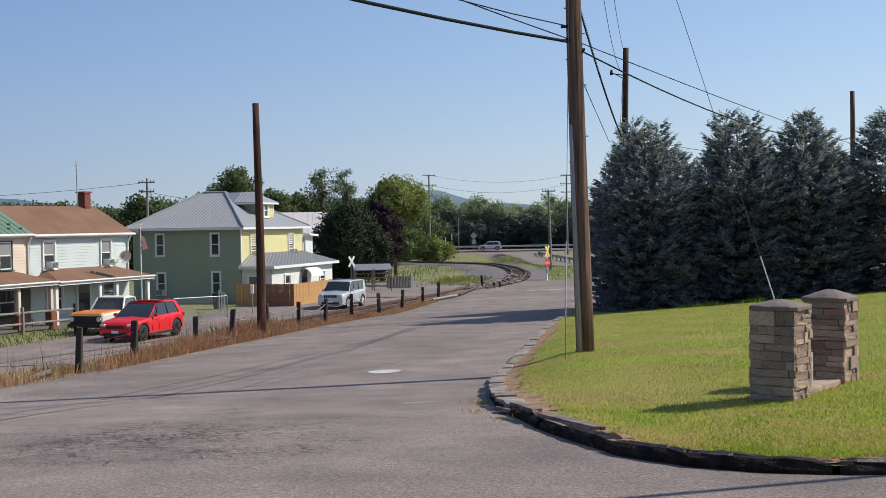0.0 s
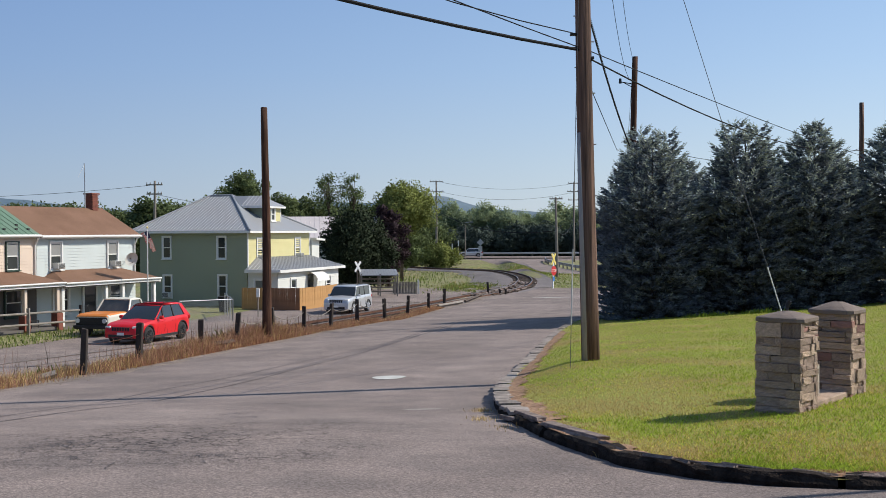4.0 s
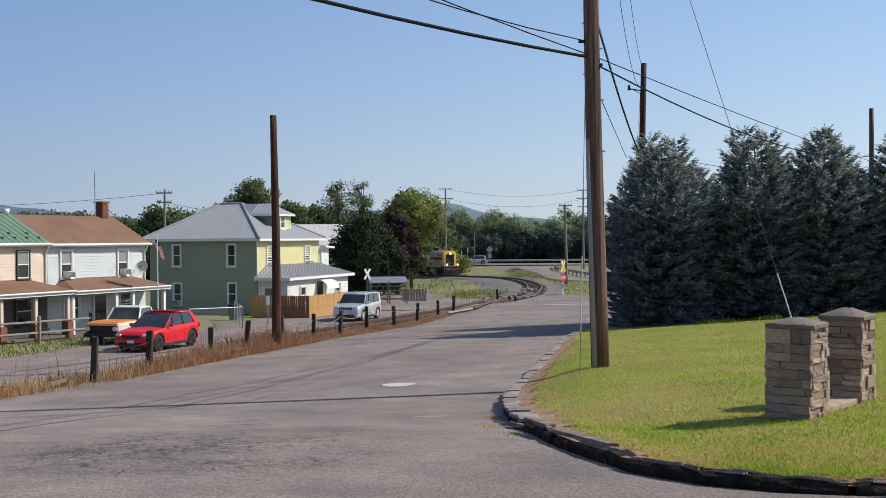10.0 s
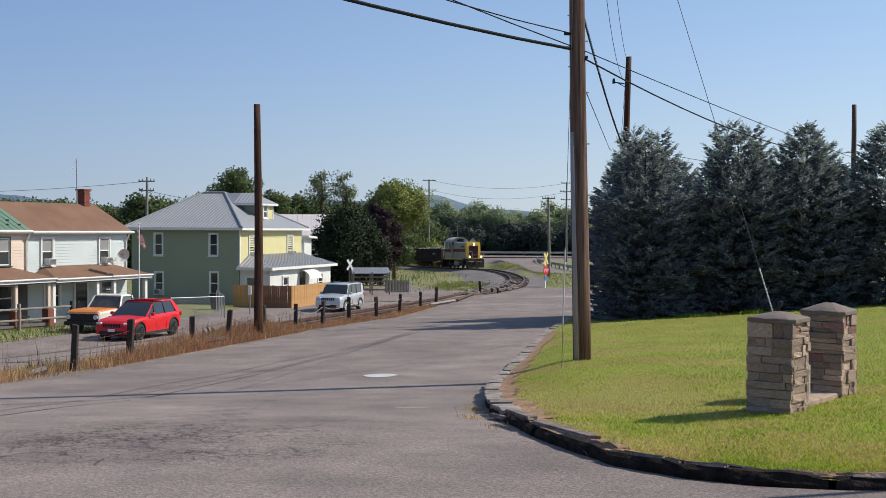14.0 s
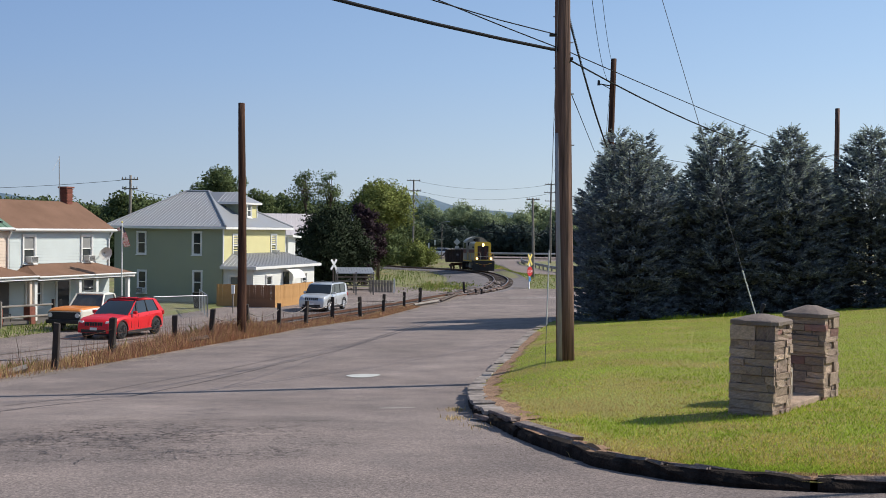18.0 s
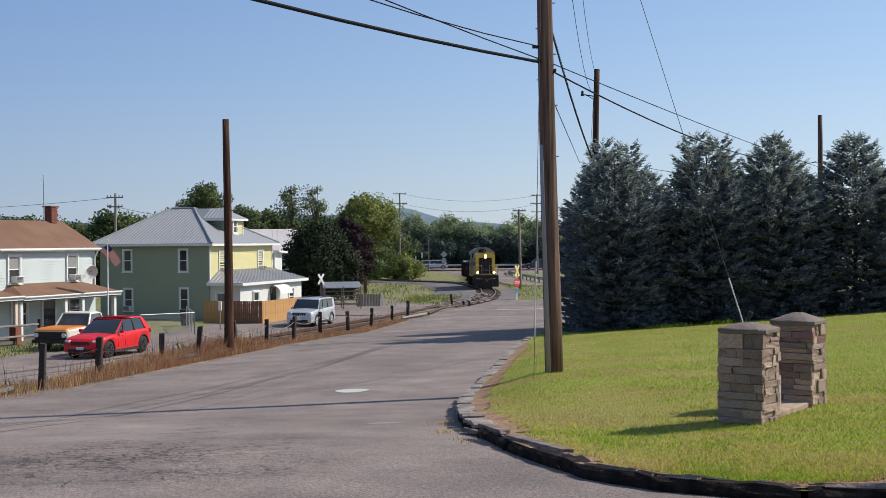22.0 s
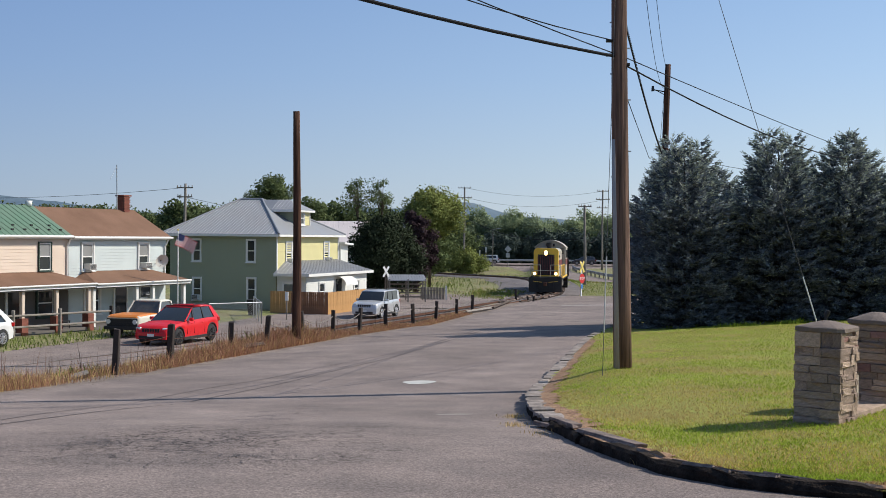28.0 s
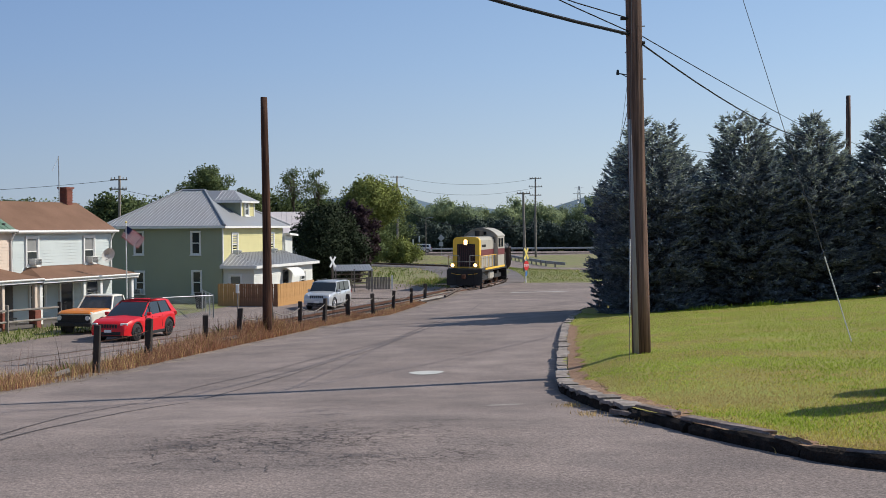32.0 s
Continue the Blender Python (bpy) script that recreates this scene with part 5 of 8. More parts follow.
    def strip(s, foot, head, w0, w1):
        """A flat pillar on the side glass, from its foot to its head (y, width)."""
        b = B()
        vs = []
        for y, z, w in ((foot, b0 - 0.02, w0), (head, H - 0.07, w1)):
            x = side_x(z)
            for dy in (-w / 2, w / 2):
                vs.append([b.verts.new((s * (x + o), y + dy, z)) for o in (-0.03, 0.012)])
        for i0, i1, i2, i3 in ((0, 1, 3, 2),):
            b.faces.new([vs[k][1] for k in (i0, i1, i3 if False else i2, i3)])
        for p0, p1 in ((0, 1), (1, 3), (3, 2), (2, 0)):
            b.faces.new((vs[p0][0], vs[p0][1], vs[p1][1], vs[p1][0]))
        bmesh.ops.recalc_face_normals(b, faces=b.faces[:])
        part("pillar", b, paint_ if w0 != 0.055 else BLACK, body)
    for s in (-1, 1):
        strip(s, ws + 0.02, roof_f, 0.1, 0.075)
        strip(s, 0.18, 0.08, 0.055, 0.055)
        strip(s, -0.82, -0.78, 0.055, 0.055)
        strip(s, -h + 0.34, roof_b + 0.16, 0.42, 0.26)
        bm = B()
        box(bm, (s * W * 0.365, h - 0.17, nose - 0.06), (0.34, 0.16, 0.12), s * -24)
        part("headlight", bm, LENS, body, bevel=0.03)
        bm = B()
        box(bm, (s * W * 0.33, h - 0.05, 0.5), (0.22, 0.05, 0.08), s * -12)
        part("fog_light", bm, BLACK, body, bevel=0.015)
        bm = B()
        box(bm, (s * W * 0.42, -h + 0.16, belt - 0.12), (0.2, 0.24, 0.2))
        part("tail_light", bm, TAIL, body, bevel=0.03)
        bm = B()
        box(bm, (s * (W / 2 + 0.09), ws - 0.28, belt + 0.05), (0.2, 0.13, 0.15))
        part("wing_mirror", bm, paint_, body, bevel=0.03)
        if rails:
            bm = B()
            rod(bm, (s * tw * 0.88, roof_b + 0.35, H + 0.045), (s * tw * 0.88, roof_f - 0.3, H + 0.045), 0.02)
            part("roof_rail", bm, BLACK if clad else STEEL, body)
        bm = B()
        box(bm, (s * (W / 2 - 0.035), 0, g + 0.05), (0.05, wheels[0] - wheels[1] - 2 * R, 0.14))
        part("sill_cladding", bm, BLACK if clad else paint_, body, bevel=0.015)
        for y in (0.35, -0.6):
            bm = B()
            box(bm, (s * (W / 2 + 0.004), y, belt - 0.16), (0.03, 0.18, 0.03))
            part("door_handle", bm, paint_, body)
        for y in (ws - 0.12, 0.15, -0.8):
            bm = B()
            box(bm, (s * W / 2 * 0.985, y, (g + belt) / 2 + 0.08), (0.018, 0.008, belt - g - 0.3))
            part("door_gap", bm, BLACK, body)
        for y in wheels:
            if clad:
                bm = B()
                for i in range(16):
                    a, b = 3.1416 * i / 16, 3.1416 * (i + 1) / 16
                    rod(bm, (s * (W / 2 - 0.025), y + (R + 0.01) * math.cos(a), r + (R + 0.01) * math.sin(a)), (s * (W / 2 - 0.025), y + (R + 0.01) * math.cos(b), r + (R + 0.01) * math.sin(b)), 0.032, n=5)
                part("wheel_arch", bm, BLACK, body)
            wheel(top, s * (W / 2 - 0.13), y, r, 0.22, rim)
    bm = B()
    box(bm, (0, h - 0.03, 0.42), (W * 0.66, 0.08, 0.16))
    part("bumper_intake", bm, BLACK, body, bevel=0.02)
    bm = B()
    for i in range(7):
        box(bm, (-0.39 + 0.13 * i, h - 0.045, nose - 0.13), (0.085, 0.1, 0.17))
    part("grille", bm, BLACK, body)
    bm = B()
    box(bm, (0, h + 0.01, 0.52), (0.34, 0.02, 0.12))
    part("number_plate", bm, SIGNWHITE, body, "blank pale plate")
    return top


STREET = math.degrees(math.atan2(-0.96, -0.27)) - 90


def at_street(x, y, turn=0):
    return pose(x, y, low_z(x, y) - 0.03, 0, 0, STREET + turn)


suv("red_suv", "bright red compact SUV parked on the lower street", at_street(-13.95, 52.6), RED_PAINT, 4.8, 1.9, 1.72, 1.04, 0.86, 1.1, 0.78, 0.5, rim=BLACK, r=0.39, bonnet=1.5)
suv("white_boxy_suv", "silver-white boxy SUV parked beside the wooden fence", at_street(-6.5, 74.0), SILVER_PAINT, 4.5, 1.84, 1.78, 1.12, 0.98, 1.12, 0.35, 0.12, boxy=1.0)
suv("white_crossover", "white crossover parked before the grey house", at_street(-21.9, 47.6), WHITE_PAINT, 4.65, 1.84, 1.7, 1.02, 0.85, 1.05, 0.8, 0.7, clad=False)
suv("dark_grey_hatchback", "dark grey hatchback parked beside the weedy bank", at_street(-19.75, 39.0), GREY_PAINT, 4.4, 1.74, 1.47, 0.92, 0.75, 0.93, 0.65, 0.6, rim=BLACK, rails=False, clad=False, r=0.32)


def pickup():
    top = thing("old_pickup_truck", "old orange and cream pickup truck parked on the street", "pickup truck", at_street(-16.7, 57.2))
    L, W = 4.75, 1.95
    h = L / 2
    bm = B()
    loft(bm, [[(-w, y, 0.5), (-w, y, z - 0.1), (-w * 0.9, y, z), (w * 0.9, y, z), (w, y, z - 0.1), (w, y, 0.5)] for y, z, w in ((0.2, 1.12, 0.96), (1.2, 1.15, 0.97), (h - 0.12, 1.12, 0.94), (h, 0.98, 0.9))])
    body = part("wings", bm, CREAM_PAINT, top, "cream front wings", 0.03)
    bm = B()
    loft(bm, [[(-w, y, z - 0.06), (-w, y, z), (-w * 0.85, y, z + 0.045), (w * 0.85, y, z + 0.045), (w, y, z), (w, y, z - 0.06)] for y, z, w in ((0.42, 1.12, 0.86), (1.2, 1.15, 0.9), (h - 0.2, 1.12, 0.89), (h - 0.02, 1.02, 0.86))])
    part("bonnet", bm, ORANGE_PAINT, top, "faded orange bonnet", 0.02)
    bm = B()
    loft(bm, [[(-w, y, 0.5), (-w, y, 1.12), (w, y, 1.12), (w, y, 0.5)] for y, w in ((-0.95, 0.97), (0.2, 0.97))])
    cab = part("cab", bm, CREAM_PAINT, top, "cream cab", 0.02)
    bm = B()
    loft(bm, [[(-0.9, y0, 1.1), (-0.74, y1, 1.72), (0.74, y1, 1.72), (0.9, y0, 1.1)] for y0, y1 in ((-0.93, -0.82), (0.55, 0.1))])
    part("cab_glass", bm, PALE_GLASS, cab, "cab windows with pale reflections put into the glass colour")
    bm = B()
    loft(bm, [[(-0.78, y, 1.7), (-0.7, y, z), (0.7, y, z), (0.78, y, 1.7)] for y, z in ((-0.87, 1.77), (-0.4, 1.82), (0.12, 1.77))])
    part("cab_roof", bm, CREAM_PAINT, cab, bevel=0.02)
    for s in (-1, 1):
        for ya, yb in ((0.55, 0.1), (-0.93, -0.82)):
            bm = B()
            rod(bm, (s * 0.92, ya, 1.1), (s * 0.76, yb, 1.73), 0.05, n=4)
            part("cab_pillar", bm, CREAM_PAINT, cab)
        bm = B()
        box(bm, (s * 0.93, -1.8, 0.85), (0.08, 1.65, 0.55))
        part("bed_side", bm, ORANGE_PAINT, top, bevel=0.02)
        bm = B()
        rod(bm, (s * 0.74, h - 0.02, 0.83), (s * 0.74, h + 0.07, 0.83), 0.115, n=14)
        part("headlight", bm, LENS, body)
        for y in (1.5, -1.7):
            bm = B()
            rod(bm, (s * 0.75, y, 0.4), (s * 0.985, y, 0.4), 0.44, n=22)
            part("wheel_arch", bm, BLACK, top)
            wheel(top, s * 0.9, y, 0.38, 0.2, STEEL, 8)
    bm = B()
    box(bm, (0, h + 0.005, 0.8), (1.7, 0.06, 0.42))
    part("grille", bm, BLACK, body)
    bm = B()
    box(bm, (0, h + 0.08, 0.52), (1.9, 0.12, 0.18))
    part("bumper", bm, LOCO_BLACK, top, bevel=0.03)
    for z in (0.68, 0.8, 0.92):
        bm = B()
        box(bm, (0, h + 0.045, z), (1.25, 0.02, 0.025))
        part("grille_bar", bm, LOCO_BLACK, body)
    bm = B()
    box(bm, (0, h + 0.02, 1.0), (1.74, 0.07, 0.035))
    part("grille_trim", bm, LOCO_GREY, body)
    bm = B()
    box(bm, (0, -1.8, 0.6), (1.8, 1.65, 0.06))
    part("bed_floor", bm, BLACK, top)
    return top


pickup()


# ---- poles and wires ----
def catenary(bm, a, b, sag, r, n=14):
    pts = []
    for i in range(n + 1):
        t = i / n
        p = Vector(a).lerp(Vector(b), t)
        p.z -= sag * 4 * t * (1 - t)
        pts.append(p)
    tube(bm, pts, r)


def pole(name, label, x, y, z0, z1, r=0.16, lean=(0, 0), wood=POLEWOOD, arms=(), group="utility poles"):
    top = thing(name, label, "utility pole", pose(x, y, z0), group)
    bm = B()
    h = z1 - z0
    rings = []
    for i in range(9):
        k = i / 8
        w = r * (1.08 - 0.36 * k)
        c = Vector((lean[0] * k + 0.02 * math.sin(5 * k + x), lean[1] * k, h * k - (0.3 if i == 0 else 0)))
        rings.append([c + Vector((w * math.cos(a), w * math.sin(a), 0)) for a in (6.2832 * q / 16 for q in range(16))])
    loft(bm, rings)
    part("shaft", bm, wood, top, smooth=True)
    for z, w in arms:
        bm = B()
        k = (z - z0) / h
        box(bm, (lean[0] * k, lean[1] * k - r, z - z0), (w, 0.1, 0.12))
        arm = part("crossarm", bm, GREYWOOD, top)
        for s in (-0.45, -0.25, 0.25, 0.45):
            bm = B()
            rod(bm, (lean[0] * k + s * w, lean[1] * k - r, z - z0 + 0.05), (lean[0] * k + s * w, lean[1] * k - r, z - z0 + 0.24), 0.05, 0.035)
            part("insulator", bm, GREYWOOD, arm)
    return top


near_pole = pole("utility_pole", "brown wooden utility pole standing on the lawn", 3.09, 24.4, land_z(3.09, 24.4), 17.3, 0.185, (-0.3, -0.1))
# a grey moulding covers the earth wire low on the shaft, and bolts stand out of it higher up
bm = B()
gz = land_z(3.09, 24.4)
loft(bm, [[(-0.125 - 0.3 * z / 14.5 + 0.075 * math.cos(a), -0.13 + 0.02 * (z / 5) + 0.055 * math.sin(a), z) for a in (6.2832 * q / 10 for q in range(10))] for z in (-0.2, 2.4, 4.9)])
part("wire_moulding", bm, MOULDING, near_pole, "grey wooden moulding over the earth wire", smooth=True)
for q in range(11):
    bm = B()
    s = 1 if q % 2 else -1
    z = 3.0 + 0.55 * q
    rod(bm, (-0.3 * z / 14.5 + s * 0.1, -0.05, z), (-0.3 * z / 14.5 + s * 0.215, -0.07, z), 0.014, n=6)
    part("bolt", bm, STEEL, near_pole)
for z, o in ((9.5 - gz, -0.22), (9.2 - gz, -0.22), (9.0 - gz, 0.04)):
    bm = B()
    rod(bm, (-0.3 * z / 14.5 + o - 0.08 + 0.16 * (o > 0), -0.1, z), (-0.3 * z / 14.5 + o + 0.16, -0.1, z), 0.035, n=8)
    part("cable_clamp", bm, BLACK, near_pole)
pole("dead_pole", "dark leaning wooden pole without wires", -6.85, 42.8, low_z(-7.0, 42.8), 9.97, 0.17, (-0.0, -0.3), DARKPOLE)
back_pole = pole("utility_pole", "wooden utility pole behind the spruces", 8.1, 50.0, 1.2, 12.95, 0.17, (0.2, 0), DARKPOLE)
bm = B()
rod(bm, (0.1, 0, 10.55), (-0.42, -0.1, 10.62), 0.025)
rod(bm, (0.1, 0, 10.4), (-0.3, -0.08, 10.6), 0.018)
bracket = part("bracket", bm, BLACK, back_pole)
bm = B()
rod(bm, (-0.46, -0.1, 10.56), (-0.46, -0.1, 10.78), 0.07, 0.05, 8)
part("insulator", bm, BLACK, bracket)
pole("utility_pole", "wooden utility pole behind the spruces", 21.98, 60.0, 1.5, 12.0, 0.16, (-0.05, 0), POLEWOOD)
pole("utility_pole", "tall grey utility pole with two crossarms beside the railway", -1.9, 200, 0, 14.2, 0.19, (0, 0), GREYWOOD, ((14.0, 2.3), (12.3, 2.6)))
pole("utility_pole", "grey utility pole with a crossarm on the verge", 12.5, 129, 0, 9.1, 0.17, (-0.1, 0), GREYWOOD, ((8.9, 1.5),))
pole("utility_pole", "tall grey utility pole with three crossarms", 21.3, 190, 0, 13.4, 0.18, (0, 0), GREYWOOD, ((13.2, 2), (11.8, 2.3), (10.4, 2.0)))
pole("utility_pole", "grey utility pole with crossarms behind the houses", -28.5, 110, 0, 10.3, 0.16, (0.05, 0), GREYWOOD, ((9.9, 1.6), (9.0, 1.5)))


# ---- distance ----
def hills():
    """Far wooded ridges, each one mesh; their haze is only the material's blue."""
    for i, (y, base, amp, seed, x0, x1, peaks) in enumerate(((2600, 44, 5, 3, -2600, 2600, ((-15, 33, 75), (105, 15, 130), (-130, 22, 120), (-370, 32, 220), (-900, 20, 500))), (4300, 55, 10, 9, -4400, 4400, ((-2250, 118, 900), (860, 75, 230))))):
        verts, faces = [], []
        n = 220
        for k in range(n + 1):
            x = x0 + (x1 - x0) * k / n
            h = base + amp * noise.noise(Vector((x * 0.0016 + seed, seed, 0))) + 6 * noise.noise(Vector((x * 0.012, seed, 1)))
            for px, ph, pw in peaks:
                h += ph * math.exp(-((x - px) / pw) ** 2)
            verts += [(x, y, -20), (x, y + 150, max(5, h) * 0.6), (x, y + 300, max(6, h)), (x, y + 500, -20)]
        for k in range(n):
            for a in range(3):
                q = k * 4 + a
                faces.append((q, q + 4, q + 5, q + 1))
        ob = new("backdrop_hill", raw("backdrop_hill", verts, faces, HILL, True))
        tagged(ob, "wooded ridge on the horizon with blue-green haze in its colour", "hill", "", "structure")


hills()


def far_woods():
    """The belt of trees behind the highway and round the houses."""
    rnd = random.Random(31)
    base = []
    # the first three crowns wear the haze-paled greens, the last two plain leaves
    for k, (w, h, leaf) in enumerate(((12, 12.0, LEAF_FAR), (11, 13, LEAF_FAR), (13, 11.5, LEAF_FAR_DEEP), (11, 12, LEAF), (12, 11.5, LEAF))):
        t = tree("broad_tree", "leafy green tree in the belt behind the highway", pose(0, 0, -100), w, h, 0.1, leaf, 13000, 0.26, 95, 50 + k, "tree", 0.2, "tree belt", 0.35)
        base.append(t)
    spots = []
    for i in range(40):
        spots.append((-18 + i * 2.7 + rnd.uniform(-1, 1), 248 + rnd.uniform(-4, 10), rnd.uniform(0.68, 0.9)))
    for i in range(26):
        spots.append((-96 + i * 3.3 + rnd.uniform(-1, 1), 196 + rnd.uniform(-8, 18), rnd.uniform(0.66, 0.92)))
    for i in range(16):
        spots.append((-52 + i * 2.9 + rnd.uniform(-1, 1), 152 + rnd.uniform(-4, 6), rnd.uniform(0.66, 0.82)))
    for i in range(22):
        spots.append((-78 + i * 2.7 + rnd.uniform(-1, 1), 132 + rnd.uniform(-6, 14), rnd.uniform(0.55, 0.8)))
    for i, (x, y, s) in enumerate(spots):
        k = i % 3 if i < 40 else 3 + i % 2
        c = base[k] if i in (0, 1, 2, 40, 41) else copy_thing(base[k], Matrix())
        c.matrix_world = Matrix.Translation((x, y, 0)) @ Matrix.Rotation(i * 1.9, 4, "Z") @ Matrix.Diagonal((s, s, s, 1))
    # undergrowth along the foot of the belt, its shade put into the leaf colour
    low = [tree("undergrowth_bush", "dense bush under the belt of trees, shade in its leaf colour", pose(0, 0, -100), 9, 6.2, 0.0, LEAF_UNDER, 9000, 0.26, 90, 70 + k, "bush", 0.1, "undergrowth", 0.3) for k in range(2)]
    for i in range(34):
        t = low[i % 2]
        c = t if i < 2 else copy_thing(t, Matrix())
        s = rnd.uniform(0.8, 1.12)
        c.matrix_world = Matrix.Translation((-16 + i * 3.1 + rnd.uniform(-1, 1), 237 + rnd.uniform(-3, 3), 0)) @ Matrix.Rotation(i * 2.3, 4, "Z") @ Matrix.Diagonal((s, s, s, 1))


far_woods()
tree("dark_maple", "dense dark green maple beside the green house", pose(-8.3, 101, 0), 7.6, 7.0, 0.2, LEAF_DARK, 44000, 0.12, 220, 3, trunk=0.2, hollow=0.3)
tree("purple_plum", "purple-leaved tree behind the maple", pose(-5.75, 110, 0), 4.0, 7.8, 0.1, LEAF_PURPLE, 15000, 0.14, 100, 5, hollow=0.3)
tree("yellow_green_tree", "sunlit yellow-green tree near the railway", pose(-5.0, 124, 0), 7.8, 9.9, 5.6, LEAF_LIGHT, 36000, 0.14, 170, 7, trunk=0.2, hollow=0.3)
tree("shaded_tree", "dark green tree standing behind the curved track", pose(-3.8, 226, 0), 10.0, 7.1, 0.1, LEAF, 16000, 0.24, 90, 17, trunk=0.2, hollow=0.3)
tree("shaded_tree", "dark green tree standing behind the curved track", pose(-11.8, 228, 0), 10.0, 7.9, 0.1, LEAF, 16000, 0.24, 90, 27, trunk=0.2, hollow=0.3)
tree("railway_bush", "wide rounded green bush beside the track", pose(-1.6, 197.5, -1.2), 7.6, 3.9, 0.0, LEAF_LIGHT, 12000, 0.18, 90, 8, "bush", 0.06, hollow=0.2)
tree("railway_bush", "tall dark green bush beside the track", pose(-6.4, 205, -1.2), 7.5, 6.5, 0.1, LEAF, 9000, 0.2, 70, 18, "bush", 0.06)
tree("open_crowned_tree", "tall thin-crowned tree behind the houses", pose(-14.6, 140, 0), 5.6, 12.3, 8.4, LEAF, 1700, 0.13, 24, 11, trunk=0.2, hollow=0.1)
tree("open_crowned_tree", "tall thin-crowned tree behind the houses", pose(-11.7, 141, 0), 5.2, 12.3, 7.9, LEAF, 1700, 0.13, 24, 14, trunk=0.2, hollow=0.1)
tree("open_crowned_tree", "tall thin-crowned tree behind the houses", pose(-23.4, 132, 0), 6.4, 12.6, 6.4, LEAF, 9000, 0.15, 60, 12, trunk=0.22, hollow=0.2)
tree("sloping_tree", "broad leafy tree behind the green house", pose(-20.2, 136, 0), 7.4, 9.6, 1.2, LEAF, 20000, 0.16, 90, 15, trunk=0.2, hollow=0.2)
tree("sloping_tree", "broad leafy tree behind the green house", pose(-26.8, 138, 0), 8.0, 10.2, 1.2, LEAF, 20000, 0.16, 90, 19, trunk=0.2, hollow=0.2)


# ---- train ----
def locomotive():
    """A switcher, nose to +y, origin on the rail's top under its nose end."""
    top = thing("switcher_locomotive", "yellow, grey and maroon diesel switcher with lit headlights", "locomotive")
    L, W = 10.4, 2.86
    bm = B()
    box(bm, (0, -L / 2, 1.35), (W, L - 0.3, 0.3))
    part("frame", bm, LOCO_BLACK, top, bevel=0.02)
    for s in (-1, 1):
        bm = B()
        box(bm, (s * (W / 2 + 0.012), -L / 2 - 0.4, 1.42), (0.03, L - 2.2, 0.16))
        part("side_sill", bm, LOCO_YELLOW, top, "orange-yellow walkway edge")
    # hood
    hw, hz, h0, h1 = 1.1, 4.05, -0.75, -6.6
    sec = [(-hw, 1.5), (-hw, hz - 0.28), (-hw + 0.1, hz - 0.1), (-hw + 0.3, hz), (hw - 0.3, hz), (hw - 0.1, hz - 0.1), (hw, hz - 0.28), (hw, 1.5)]

    def length(name, y0, y1, material, label="", grow=0.0):
        b = B()
        loft(b, [[(x * (1 + grow), y, z + grow * 0.3) for x, z in sec] for y in (y0, y1)])
        return part(name, b, material, top, label)
    length("nose_end", h0, h0 - 0.55, LOCO_YELLOW, "yellow radiator end of the hood", 0.012)
    hood = length("hood", h0 - 0.54, h1, LOCO_GREY, "grey hood with a maroon band")
    for s in (-1, 1):
        bm = B()
        box(bm, (s * (hw + 0.004), (h0 - 0.56 + h1) / 2, 2.72), (0.02, h0 - 0.56 - h1, 0.52))
        part("maroon_band", bm, LOCO_MAROON, hood)
        for k in range(6):
            bm = B()
            box(bm, (s * (hw + 0.006), h0 - 1.15 - k * 0.78, 2.05), (0.025, 0.66, 0.9))
            part("hood_door", bm, LOCO_GREY, hood, bevel=0.008)
        bm = B()
        for k in range(7):
            box(bm, (s * (hw + 0.01), h0 - 1.1 - k * 0.22, 3.3), (0.02, 0.12, 0.2))
        part("marking_bars", bm, LOCO_BLACK, hood, "dark bars where unreadable lettering stands")
    # radiator, headlight, number boxes
    bm = B()
    box(bm, (0, h0 + 0.015, 2.55), (1.5, 0.05, 1.85))
    rad = part("radiator_grille", bm, LOCO_BLACK, top, "dark radiator opening")
    for k in range(9):
        bm = B()
        box(bm, (-0.66 + 0.165 * k, h0 + 0.05, 2.55), (0.035, 0.04, 1.7))
        part("shutter", bm, LOCO_MAROON, rad)
    bm = B()
    rod(bm, (0, h0 - 0.05, 3.62), (0, h0 + 0.2, 3.62), 0.24, n=18)
    lamp = part("headlight_casing", bm, LOCO_BLACK, top)
    for z in (3.56, 3.7):
        bm = B()
        rod(bm, (0, h0 + 0.18, z), (0, h0 + 0.22, z), 0.16, n=14)
        part("headlight", bm, HEADLIGHT, lamp, "lit warm headlight")
    for s in (-1, 1):
        bm = B()
        rod(bm, (s * 0.95, 0.0, 1.78), (s * 0.95, 0.1, 1.78), 0.19, n=14)
        d = part("ditch_light_casing", bm, LOCO_BLACK, top)
        bm = B()
        rod(bm, (s * 0.95, 0.09, 1.78), (s * 0.95, 0.12, 1.78), 0.15, n=14)
        part("ditch_light", bm, HEADLIGHT, d, "lit warm ditch light")
    # stack and bell before the cab
    for y in (-5.3, -6.15):
        bm = B()
        rod(bm, (0, y, 3.9), (0, y, 4.55), 0.26, 0.3, 14)
        part("exhaust_stack", bm, LOCO_BLACK, top, "black exhaust stack")
    # cab with an arched roof
    cw, c0, c1 = 1.45, h1 + 0.02, -9.5
    arc = [(-cw, 4.0)] + [(-cw + 2 * cw * k / 10, 4.05 + 0.7 * math.sin(math.pi * k / 10) ** 0.75) for k in range(11)] + [(cw, 4.0)]
    wall = [(-cw, 1.5)] + arc[1:-1] + [(cw, 1.5)]
    bm = B()
